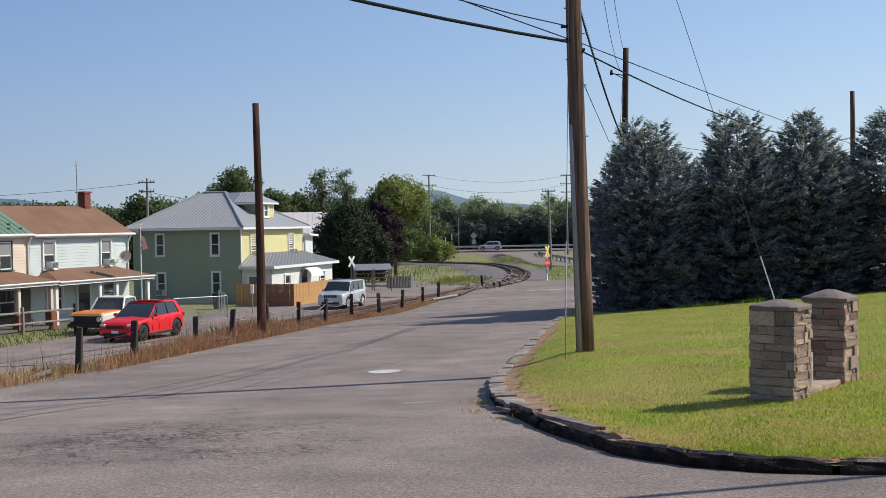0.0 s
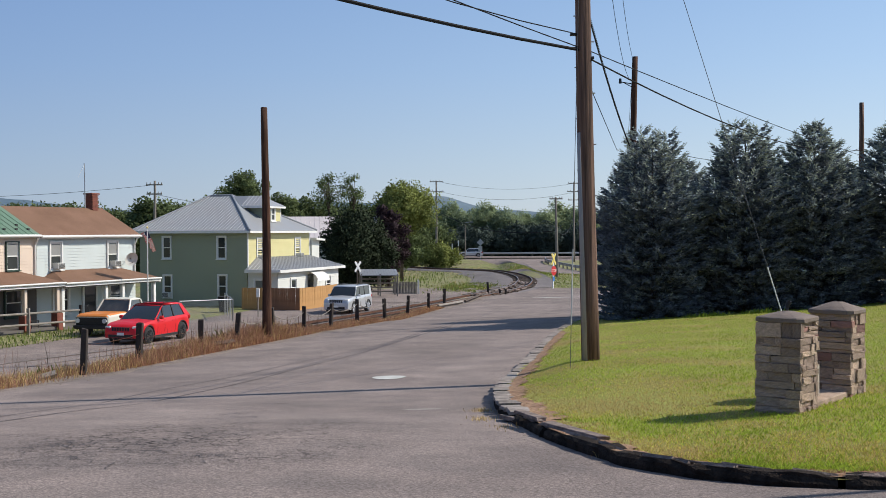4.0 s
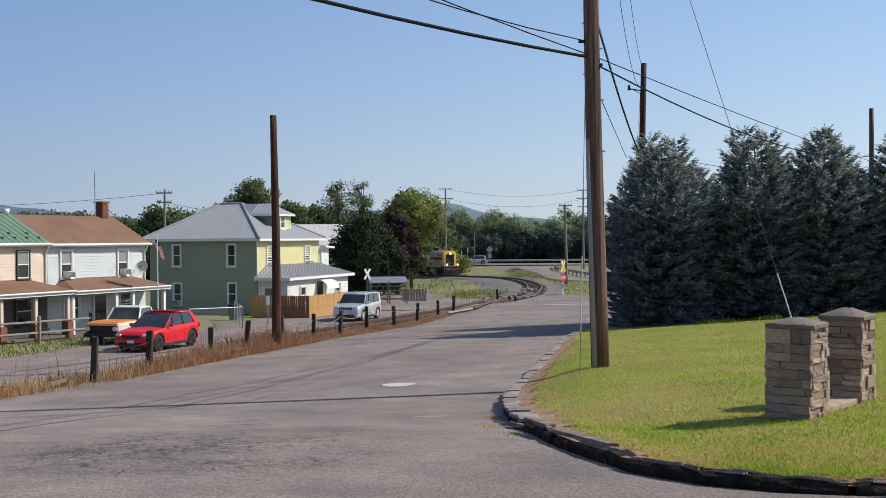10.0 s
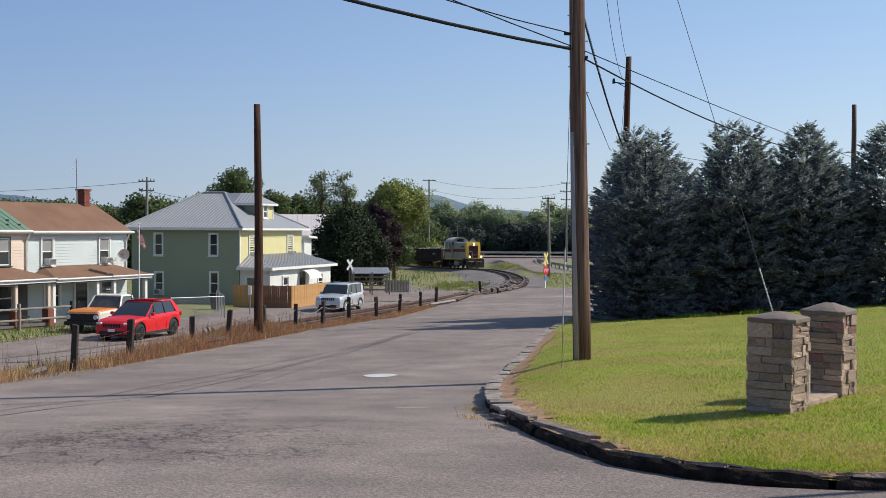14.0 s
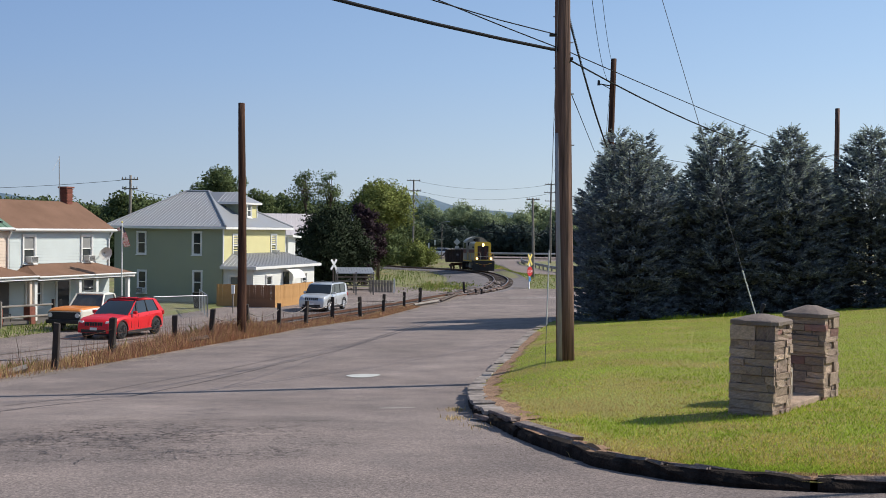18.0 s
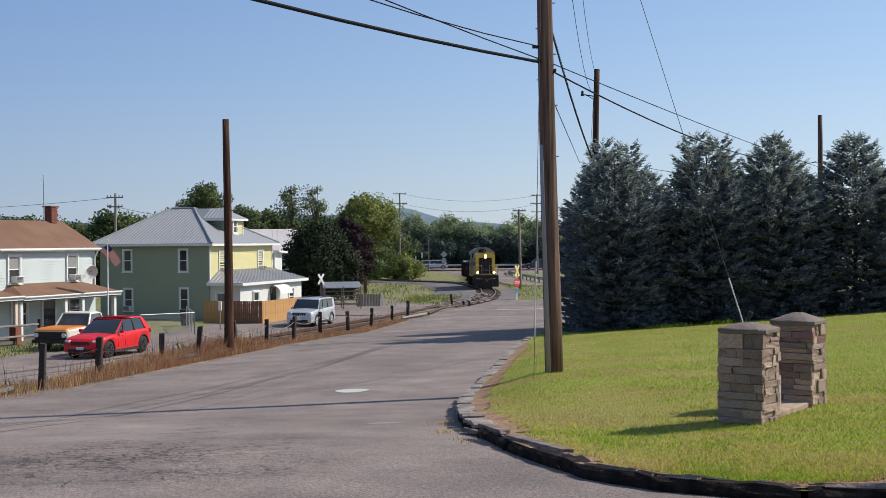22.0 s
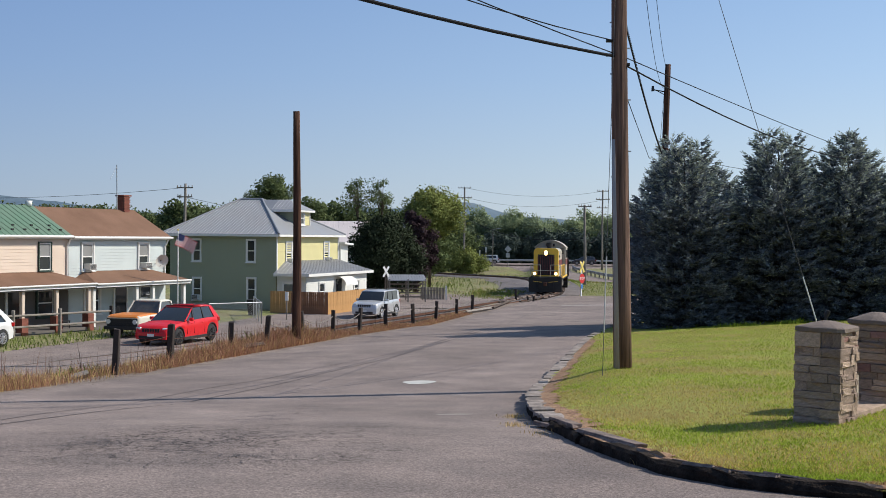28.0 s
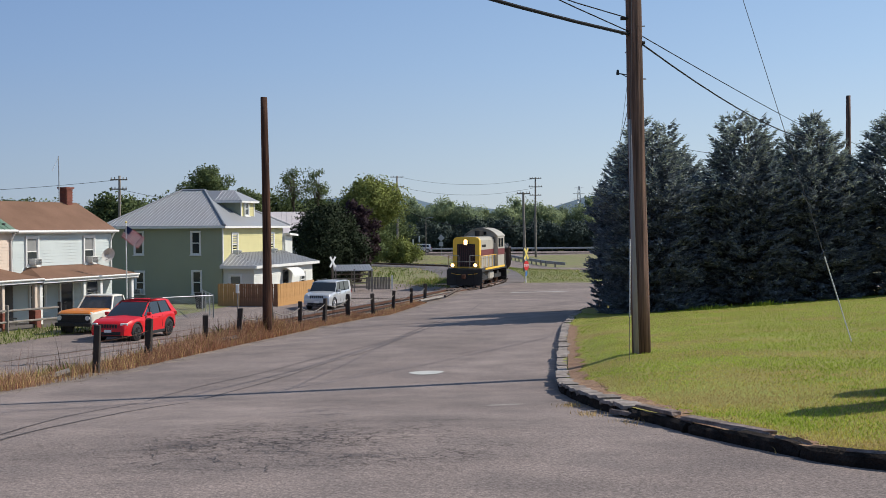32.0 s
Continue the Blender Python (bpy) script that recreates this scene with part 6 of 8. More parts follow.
    loft(bm, [[(x, y, z) for x, z in wall] for y in (c0, c1)])
    cab = part("cab", bm, LOCO_GREY, top, "grey cab with arched roof")
    bm = B()
    loft(bm, [[(x * 1.03, y, z + 0.05) for x, z in arc[1:-1]] + [(x * 1.03, y, z) for x, z in arc[-2:0:-1]] for y in (c0 + 0.25, c1 - 0.2)])
    part("cab_roof", bm, LOCO_GREY, cab)
    for s in (-1, 1):
        bm = B()
        box(bm, (s * (cw + 0.008), (c0 + c1) / 2, 2.72), (0.02, c0 - c1, 0.52))
        part("maroon_band", bm, LOCO_MAROON, cab)
        for y in (-7.3, -8.5):
            bm = B()
            box(bm, (s * (cw + 0.012), y, 3.5), (0.03, 0.8, 0.75))
            part("side_window", bm, CAR_GLASS, cab)
        bm = B()
        box(bm, (s * 0.95, c0 + 0.012, 3.75), (0.62, 0.03, 0.55))
        part("front_window", bm, CAR_GLASS, cab)
    bm = B()
    box(bm, (0, c0 + 0.014, 4.32), (0.9, 0.03, 0.28))
    part("front_window", bm, CAR_GLASS, cab)
    # ends: pilot plate, steps, coupler, handrails
    for y, s in ((-0.08, 1), (-L + 0.08, -1)):
        bm = B()
        box(bm, (0, y, 0.78), (W + 0.1, 0.12, 1.3))
        pil = part("pilot_plate", bm, LOCO_BLACK, top, bevel=0.02)
        bm = B()
        box(bm, (0, y + s * 0.25, 0.85), (0.3, 0.5, 0.35))
        part("coupler", bm, RUST, pil, bevel=0.05)
        for x in (-1.25, 1.25):
            for z in (0.35, 0.7, 1.05):
                bm = B()
                box(bm, (x, y - s * 0.3, z), (0.55, 0.35, 0.05))
                part("step", bm, LOCO_BLACK, pil)
        for x in (-0.75, 0.75):
            bm = B()
            rod(bm, (x, y + s * 0.1, 1.2), (x * 0.95, y + s * 0.22, 0.35), 0.035)
            part("air_hose", bm, BLACK, pil)
        bm = B()
        rod(bm, (-1.1, y + s * 0.12, 1.1), (-0.3, y + s * 0.12, 1.0), 0.02)
        rod(bm, (0.3, y + s * 0.12, 1.0), (1.1, y + s * 0.12, 1.1), 0.02)
        part("uncoupling_lever", bm, LOCO_YELLOW, pil)
        bm = B()
        for x in (-1.36, -0.45, 0.45, 1.36):
            rod(bm, (x, y, 1.5), (x, y, 2.55), 0.025)
        rod(bm, (-1.36, y, 2.55), (-0.45, y, 2.55), 0.025)
        rod(bm, (0.45, y, 2.55), (1.36, y, 2.55), 0.025)
        rod(bm, (-1.36, y, 2.05), (1.36, y, 2.05), 0.02)
        part("end_handrail", bm, LOCO_GREY, top, "thin pale handrail")
    for s in (-1, 1):
        bm = B()
        for k in range(5):
            rod(bm, (s * 1.36, -0.2 - 1.5 * k, 1.5), (s * 1.36, -0.2 - 1.5 * k, 2.5), 0.022)
        rod(bm, (s * 1.36, -0.1, 2.5), (s * 1.36, -6.4, 2.5), 0.022)
        part("side_handrail", bm, LOCO_YELLOW, top)
    bm = B()
    box(bm, (0, -L / 2, 0.78), (2.4, 1.9, 0.8))
    part("fuel_tank", bm, LOCO_GREY, top, bevel=0.15)
    for y in (-2.2, -8.1):
        bm = B()
        for s in (-1, 1):
            box(bm, (s * 1.05, y, 0.62), (0.16, 2.9, 0.35))
            box(bm, (s * 1.05, y, 0.9), (0.2, 0.9, 0.35))
        box(bm, (0, y, 0.75), (2.0, 0.5, 0.3))
        truck = part("bogie_frame", bm, LOCO_BLACK, top, bevel=0.03)
        for a in (-1.1, 1.1):
            bm = B()
            for s in (-1, 1):
                rod(bm, (s * 0.72 - 0.07, y + a, 0.5), (s * 0.72 + 0.07, y + a, 0.5), 0.5, n=20)
            rod(bm, (-0.72, y + a, 0.5), (0.72, y + a, 0.5), 0.09)
            part("wheelset", bm, RUST, truck)
    return top


def gondola():
    top = thing("gondola_wagon", "rusty brown open wagon loaded with pale scrap", "railway wagon")
    L, W = 9.8, 2.9
    bm = B()
    for s in (-1, 1):
        box(bm, (s * W / 2, -L / 2, 2.05), (0.08, L, 1.7))
        box(bm, (0, -L / 2 + s * L / 2, 2.05), (W, 0.08, 1.7))
    body = part("body", bm, GONDOLA, top)
    bm = B()
    box(bm, (0, -L / 2, 1.15), (W, L, 0.2))
    part("floor", bm, GONDOLA, top)
    for s in (-1, 1):
        for k in range(11):
            bm = B()
            box(bm, (s * (W / 2 + 0.07), -0.3 - k * (L - 0.6) / 10, 2.0), (0.1, 0.14, 1.6))
            part("side_stake", bm, GONDOLA, body)
        bm = B()
        box(bm, (s * (W / 2 + 0.05), -L / 2, 2.92), (0.14, L, 0.12))
        part("top_rail", bm, GONDOLA, body)
        bm = B()
        box(bm, (s * (W / 2 + 0.07), -2.4, 2.2), (0.03, 0.9, 0.3))
        part("marking_bars", bm, SCRAP, body, "pale bars where unreadable lettering stands")
    rnd = random.Random(77)
    bm = B()
    for k in range(190):
        c = (rnd.uniform(-1.3, 1.3), -rnd.uniform(0.2, L - 0.2), rnd.uniform(2.75, 3.08))
        t = Matrix.Translation(c) @ Euler((rnd.uniform(0, 3), rnd.uniform(0, 3), rnd.uniform(0, 3))).to_matrix().to_4x4() @ Matrix.Diagonal((rnd.uniform(0.1, 0.5), rnd.uniform(0.1, 0.3), rnd.uniform(0.05, 0.2), 1))
        bmesh.ops.create_cube(bm, size=1, matrix=t)
    tagged(part("scrap_load", bm, SCRAP, top, "heaped pale scrap load"), kind="stuff")
    for y in (-1.4, -L + 1.4):
        bm = B()
        for s in (-1, 1):
            box(bm, (s * 0.98, y, 0.55), (0.14, 1.9, 0.3))
        box(bm, (0, y, 0.75), (2.0, 0.35, 0.4))
        truck = part("bogie_frame", bm, RUST, top)
        for a in (-0.8, 0.8):
            bm = B()
            for s in (-1, 1):
                rod(bm, (s * 0.72 - 0.06, y + a, 0.42), (s * 0.72 + 0.06, y + a, 0.42), 0.42, n=18)
            part("wheelset", bm, RUST, truck)
    return top


LOCO, WAGON = locomotive(), gondola()
TRAIN_S = ((0, 28), (9, 64.5), (13, 80.5), (16.5, 95.5), (20, 114), (24, 138.5), (26, 148), (28, 155), (30, 160.3), (32, 164.5))


def ride(ob, back, length):
    """Rows of poses along the track, carried at two points."""
    rows = []
    for k in range(65):
        t = k * 0.5
        s = interp(t, TRAIN_S) - back
        a, b = track_at(s - length * 0.2), track_at(s - length * 0.8)
        d = (a - b).normalized()
        nose = a + d * length * 0.2
        yaw = math.degrees(math.atan2(d.y, d.x)) - 90
        rows.append((t, pose(nose.x, nose.y, nose.z, math.degrees(math.asin(d.z)), 0, yaw)))
    walk(ob, rows)


# ---- traffic on the highway ----
CARS = [suv("silver_suv", "silver SUV driving on the far highway", pose(9.4, 217, 0.24), SILVER_PAINT),
        suv("silver_estate_car", "silver-grey car driving on the far highway", pose(130, 217, 0.0), SILVER_PAINT, 4.9, 1.9, 1.75, back=0.3),
        suv("grey_van", "grey van driving on the far highway", pose(134, 217, 0.0), GREY_PAINT, 4.9, 1.9, 1.9, back=0.1, boxy=1),
        suv("dark_sedan", "dark sedan driving on the far highway", pose(138, 217, 0.0), GREY_PAINT, 4.7, 1.8, 1.45, back=0.7, rails=False),
        suv("white_van", "white van driving on the far highway", pose(142, 217, 0.0), WHITE_PAINT, 5.0, 1.9, 2.0, back=0.1, boxy=1),
        suv("dark_car", "dark car driving on the far highway", pose(146, 217, 0.0), GREY_PAINT, 4.6, 1.8, 1.55)]
TRAFFIC = [((0, 9.4), (1.5, 7.3), (3, 5.3), (6, 3.9), (9, 3.7), (20, 2.6), (32, 2.4)),
           ((0, 130), (17.5, 130), (21.5, 18.6), (22, 4.6), (26.6, -125), (32, -125)),
           ((0, 136), (18, 136), (22, 24.2), (26.6, -105), (32, -105)),
           ((0, 142), (18.6, 142), (23, 19.1), (26.5, -80), (32, -80)),
           ((0, 150), (17, 150), (23.5, 23.9), (24, 18.1), (24.5, 9.6), (30, -70), (32, -95)),
           ((0, 150), (22, 150), (27.7, 27.7), (28, 20.9), (32, -65))]


def drive(ob, rows):
    walk(ob, [(t, pose(x, 217, 0.25 - 0.002 * x, 0, 0, 90)) for t, x in rows])


# ---- railway crossing signs ----
def plate(bm, w, h, m, t=0.02):
    box(bm, (0, 0, 0), (w, t, h), 0, m)


def crossing_sign(x, y, z0, turn, back=False, stop=True, h=3.15):
    top = thing("crossing_sign", "crossbuck with a red stop sign on a white post" if stop else "white crossbuck seen from behind on a dark post", "crossing sign", pose(x, y, z0, 0, 0, turn))
    bm = B()
    box(bm, (0, 0.03, h / 2 - 0.15), (0.12, 0.1, h + 0.3))
    part("post", bm, SIGNWHITE if stop else POSTWOOD, top)
    for a in (45, -45):
        bm = B()
        plate(bm, 1.2 if stop else 0.95, 0.22 if stop else 0.17, pose(0, -0.04 - (0.022 if a > 0 else 0), h - 0.45, 0, a * 1.25, 0))
        blade = part("crossbuck_blade", bm, SIGNYELLOW if stop else SIGNWHITE, top)
    if stop:
        bm = B()
        bmesh.ops.create_cone(bm, cap_ends=True, segments=8, radius1=0.46, radius2=0.46, depth=0.02, matrix=pose(0, -0.06, h - 1.52, 90, 0, 0) @ pose(0, 0, 0, 0, 0, 22.5))
        st = part("stop_plate", bm, SIGNRED, top, "red octagonal stop plate")
        me = bpy.data.curves.new("stop_word", "FONT")
        me.body, me.size, me.align_x, me.align_y, me.extrude = "STOP", 0.34, "CENTER", "CENTER", 0.002
        me.materials.append(SIGNWHITE)
        w = new("stop_word", me)
        w.parent, w.matrix_basis = st, pose(0, -0.078, h - 1.52, 90, 0, 0)
        bm = B()
        plate(bm, 0.3, 0.38, pose(0, -0.05, h - 2.25))
        part("notice_plate", bm, SIGNBLUE, top, "small blue notice plate")
    return top


crossing_sign(9.65, 103, 0.0, 52)
crossing_sign(-7.0, 88, 0.0, 40, stop=False, h=3.0)


# ---- crossing planks ----
def crossing_planks():
    top = tagged(new("crossing_planks"), "broken timber planks and rubble between the rails of the crossing", "planks", "", "structure")
    rnd = random.Random(91)
    near = [i for i, q in enumerate(RAIL) if 88 < q.y < 112]
    for i in near[::5]:
        q, d = RAIL[i], (RAIL[i + 1] - RAIL[i - 1]).normalized()
        side = Vector((d.y, -d.x, 0))
        for o in (-1.15, -0.42, -0.1, 0.22, 0.5, 1.1):
            if rnd.random() < 0.25:
                continue
            c = q + side * (o + rnd.uniform(-0.05, 0.05)) + d * rnd.uniform(-0.5, 0.5)
            bm = B()
            box(bm, (0, 0, 0), (rnd.uniform(1.2, 2.6), rnd.uniform(0.16, 0.26), 0.09))
            ob = part("plank", bm, TIE if rnd.random() < 0.5 else SPLINTER, top, bevel=0.015)
            ob.matrix_basis = pose(c.x, c.y, rail_base(c.x, c.y) + 0.1 + rnd.uniform(-0.02, 0.03), 0, rnd.uniform(-3, 3), math.degrees(math.atan2(d.y, d.x)) + rnd.uniform(-8, 8))


crossing_planks()


# ---- guard rails ----
def guardrail(pts, z0, label):
    top = tagged(new("guard_rail"), label, "guard rail")
    for (x0, y0), (x1, y1) in zip(pts, pts[1:]):
        a, b = Vector((x0, y0, z0 + 0.55)), Vector((x1, y1, z0 + 0.55))
        bm = B()
        for dz, o in ((-0.13, 0.0), (-0.05, 0.05), (0.05, 0.05), (0.13, 0.0)):
            rod(bm, a + Vector((0, -o, dz)), b + Vector((0, -o, dz)), 0.06, n=6)
        part("rail_beam", bm, STEEL, top)
        n = max(1, round((b - a).length / 3.8))
        for i in range(n):
            p = a.lerp(b, i / n)
            bm = B()
            box(bm, (p.x, p.y + 0.12, z0 + 0.3), (0.16, 0.18, 0.75))
            part("guard_post", bm, GREYWOOD, top)
    return top


guardrail([(-40, 225.5), (-15, 225.5), (5, 225.5), (25, 225.5), (45, 225.5), (70, 225.5)], 0.25, "galvanised guard rail along the far highway")
guardrail([(17.0, 196), (16.1, 186), (15.8, 176), (16.4, 160), (17.2, 146), (18.6, 139)], 0.0, "galvanised guard rail on posts beside the side road")

# ---- far lamp and signs ----
lamp = thing("street_lamp", "thin grey street lamp by the highway", "street lamp", pose(3.25, 205, 0))
bm = B()
rod(bm, (0, 0, 0), (0, 0, 6.8), 0.09, 0.06)
part("mast", bm, GREYWOOD, lamp)
bm = B()
rod(bm, (0, 0, 6.75), (0.9, 0, 6.9), 0.05)
box(bm, (1.1, 0, 6.9), (0.6, 0.25, 0.14))
part("lamp_head", bm, STEEL, lamp)
warn = thing("warning_sign", "diamond warning sign with a plate below by the highway", "road sign", pose(6.0, 205, 0))
bm = B()
rod(bm, (0, 0, 0), (0, 0, 3.6), 0.05)
part("post", bm, STEEL, warn)
bm = B()
plate(bm, 0.9, 0.9, pose(0, -0.07, 3.2, 0, 45, 0))
part("diamond_plate", bm, STEEL, warn)
bm = B()
plate(bm, 0.7, 0.8, pose(0, -0.07, 2.1))
part("lower_plate", bm, STEEL, warn)
for x, z in ((0.9, 3.0), (2.0, 3.6)):
    mk = thing("marker_post", "slim white marker post by the highway", "marker post", pose(x, 203, 0))
    bm = B()
    rod(bm, (0, 0, 0), (0, 0, z), 0.05)
    part("stake", bm, GREYWOOD, mk)
    bm = B()
    box(bm, (0, -0.06, z - 0.5), (0.22, 0.03, 1.0))
    part("marker_plate", bm, SIGNWHITE, mk)



def lattice_tower(x, y, h):
    top = thing("lattice_tower", "far grey steel lattice tower above the trees", "pylon", pose(x, y, 0))
    for sx in (-1, 1):
        for sy in (-1, 1):
            bm = B()
            rod(bm, (sx * 3.2, sy * 3.2, 0), (sx * 0.5, sy * 0.5, h), 0.16, n=4)
            part("leg", bm, STEEL, top)
    n = 9
    for k in range(n):
        a, b = k / n, (k + 1) / n
        bm = B()
        for s in (-1, 1):
            wa, wb = 3.2 - 2.7 * a, 3.2 - 2.7 * b
            rod(bm, (-wa, s * wa, h * a), (wb, s * wb, h * b), 0.09, n=4)
            rod(bm, (wa, s * wa, h * a), (-wb, s * wb, h * b), 0.09, n=4)
        part("brace", bm, STEEL, top)
    for z, w in ((h * 0.72, 5.5), (h * 0.84, 4.6), (h * 0.96, 3.8)):
        bm = B()
        rod(bm, (-w, 0, z), (w, 0, z), 0.16, n=4)
        part("crossarm", bm, STEEL, top)


lattice_tower(143.95, 900, 37.17)


# ---- roadside fence ----
POST_Y = (30.9, 33.9, 38.0, 40.8, 44.3, 47.6, 50.9, 54.7, 59.3, 64.4, 69.9, 74.7, 92.7)


def fence_posts():
    rnd = random.Random(12)
    tops = []
    for i, y in enumerate(POST_Y):
        x = fence_x(y)
        z = low_z(x, y)
        h = (1.25, 1.26, 1.1, 1.18, 1.22, 1.15, 1.15, 1.23, 1.17, 1.13, 1.05, 1.1, 0.95)[i]
        tx, ty = rnd.uniform(-4, 4), rnd.uniform(-5, 5)
        m = pose(x, y, z - 0.1, tx, ty, rnd.uniform(-20, 20))
        top = thing("fence_post", "dark weathered square timber post beside the road", "fence post", m, "roadside posts")
        bm = B()
        w = rnd.uniform(0.155, 0.19)
        vs = box(bm, (0, 0, h / 2), (w, w, h + 0.2))
        for v in vs:
            v.co += Vector((rnd.uniform(-0.02, 0.02), rnd.uniform(-0.02, 0.02), rnd.uniform(-0.03, 0.03)))
        part("shaft", bm, POSTWOOD, top, bevel=0.015)
        tops.append(m @ Vector((0, 0, h - 0.15)))
    for x, y, t in ((4.35, 92.0, -14), (4.7, 91.5, 3)):
        top = thing("fence_post", "short broken stub of a timber post", "fence post", pose(x, y, 0.05, 0, t, 0), "roadside posts")
        bm = B()
        box(bm, (0, 0, 0.22), (0.16, 0.16, 0.6))
        part("shaft", bm, POSTWOOD, top, bevel=0.02)
    for i in range(3, 11):
        a, b = tops[i], tops[i + 1]
        bm = B()
        catenary(bm, a, b, rnd.uniform(0.16, 0.32), 0.017, 10)
        solo("slack_rope", bm, GREYWOOD, "slack grey rope strung between two posts", "rope", group="fence ropes")
    for i in range(0, 3):
        bm = B()
        catenary(bm, tops[i] - Vector((0, 0, 0.2)), tops[i + 1] - Vector((0, 0, 0.1)), 0.05, 0.006, 6)
        solo("fence_wire", bm, RUST, "sagging rusty wire between two posts", "wire", group="fence ropes")
    # fallen rails among the weeds
    for (x0, y0, x1, y1, dz) in ((-12.4, 28.6, -10.4, 29.9, 0.12), (-8.7, 37.0, -7.6, 40.0, 0.2), (1.2, 77.5, 3.0, 90.5, 0.14), (-0.6, 72.0, 1.0, 77.0, 0.12)):
        bm = B()
        a, b = Vector((x0, y0, low_z(x0, y0) + dz)), Vector((x1, y1, low_z(x1, y1) + dz))
        rod(bm, a, b, 0.1, n=4)
        solo("fallen_timber", bm, GREYWOOD if dz < 0.14 else TIE, "weathered timber lying along the road edge", "timber")


fence_posts()


# ---- stone gate pillars ----
def stone_pillar(c, peak):
    ax = math.degrees(math.atan2(0.78, 0.62))
    z0 = land_z(c[0], c[1]) - 0.07
    top = thing("stone_pillar", "square stacked-stone pillar with a grey cap on the lawn", "pillar", pose(c[0], c[1], z0, 0, 0, ax), "entrance pillars")
    H, half = 1.17, 0.25
    bm = B()
    box(bm, (0, 0, H / 2), (0.46, 0.46, H))
    part("core", bm, MORTAR, top)
    rnd = random.Random(int(c[0] * 100))
    for side in range(4):
        z = 0.0
        while z < H - 0.02:
            h = min(rnd.choice((0.055, 0.075, 0.09, 0.11, 0.14, 0.17)), H - z)
            if H - z - h < 0.05:
                h = H - z
            over = 0.03 if side % 2 else 0.0
            u, end = -half - over - rnd.uniform(-0.01, 0.02), half + over + rnd.uniform(-0.01, 0.02)
            while u < end - 0.02:
                w = min(rnd.uniform(0.1, 0.46) * (1.25 if h < 0.1 else 0.9), end - u)
                if end - u - w < 0.08:
                    w = end - u
                # now and then two thin stones stand in for one thick one
                rows = ((z, h),) if h < 0.13 or rnd.random() < 0.65 else ((z, h * 0.45), (z + h * 0.45, h * 0.55))
                for zz, hh in rows:
                    ob = new("stone", STONES[rnd.choice((0, 0, 0, 1, 1, 3, 4, 5)) if rnd.random() < 0.95 else 2])
                    ob.parent = top
                    out = rnd.uniform(-0.012, 0.03) + (0.018 if rnd.random() < 0.15 else 0)
                    ob.matrix_basis = pose(0, 0, 0, 0, 0, 90 * side) @ Matrix.Translation((u + w / 2, -half + 0.03 - out, zz + hh / 2)) @ Matrix.Rotation(rnd.uniform(-0.025, 0.025), 4, "Y") @ Matrix.Rotation(rnd.uniform(-0.02, 0.02), 4, "Z") @ Matrix.Diagonal((w - 0.004, 0.1, hh - 0.004, 1))
                u += w
            z += h
    # a slab cap with chipped edges and a shallow dome
    bm = B()
    rings = []
    for z, k in ((H, 0.3), (H + 0.008, 0.306), (H + 0.05, 0.308), (H + 0.062, 0.29), (H + 0.062 + (peak - 0.06) * 0.5, 0.2), (H + peak, 0.07)):
        ring = []
        for q in range(24):
            a = 6.2832 * (q + 0.5) / 24
            f = k / max(abs(math.cos(a)), abs(math.sin(a))) if k > 0.25 else k * (0.35 / max(abs(math.cos(a)), abs(math.sin(a))) + 0.65)
            f += rnd.uniform(-0.006, 0.006)
            ring.append((f * math.cos(a), f * math.sin(a), z + rnd.uniform(-0.003, 0.003)))
        rings.append(ring)
    loft(bm, rings)
    part("cap", bm, CAPSTONE, top, "grey domed cap stone", 0.003)
    return top


STONES = []
for k, mt in enumerate((STONE_A, STONE_B, STONE_C, STONE_A, STONE_B, STONE_A)):
    bm = B()
    rnd_ = random.Random(k)
    vs = bmesh.ops.create_cube(bm, size=1)["verts"]
    bmesh.ops.subdivide_edges(bm, edges=bm.edges[:], cuts=1, use_grid_fill=True)
    bmesh.ops.bevel(bm, geom=[ed for ed in bm.edges if len({round(f.normal.x) * 4 + round(f.normal.y) * 2 + round(f.normal.z) for f in ed.link_faces}) > 1], offset=0.035, segments=1, affect="EDGES")
    for v in bm.verts:
        v.co += Vector((rnd_.uniform(-0.012, 0.012), rnd_.uniform(-0.07, 0.07), rnd_.uniform(-0.02, 0.02)))
    STONES.append(finish(bm, "stone", mt))
P1, P2 = (4.17, 13.89), (5.24, 15.22)
stone_pillar(P1, 0.12)
stone_pillar(P2, 0.15)
ax = math.degrees(math.atan2(P2[1] - P1[1], P2[0] - P1[0]))
mx, my = (P1[0] + P2[0]) / 2, (P1[1] + P2[1]) / 2
zz = land_z(mx, my)
bm = B()
box(bm, (0, 0, 0.0), (1.2, 0.5, 0.18))
solo("sign_plinth", bm, STONE_B, "low concrete plinth between the stone pillars", "plinth", pose(mx, my, zz, 0, 0, ax), bevel=0.012)
sg = thing("entrance_sign", "pale stone sign panel standing between the pillars", "sign", pose(mx, my, zz + 0.09, 0, 0, ax))
bm = B()
box(bm, (-0.3, 0, 0.22), (0.55, 0.1, 0.44))
part("panel", bm, PANEL, sg, bevel=0.01)
for x in (-0.56, -0.03):
    bm = B()
    box(bm, (x, 0, 0.2), (0.06, 0.16, 0.4))
    part("panel_frame", bm, PANEL, sg)
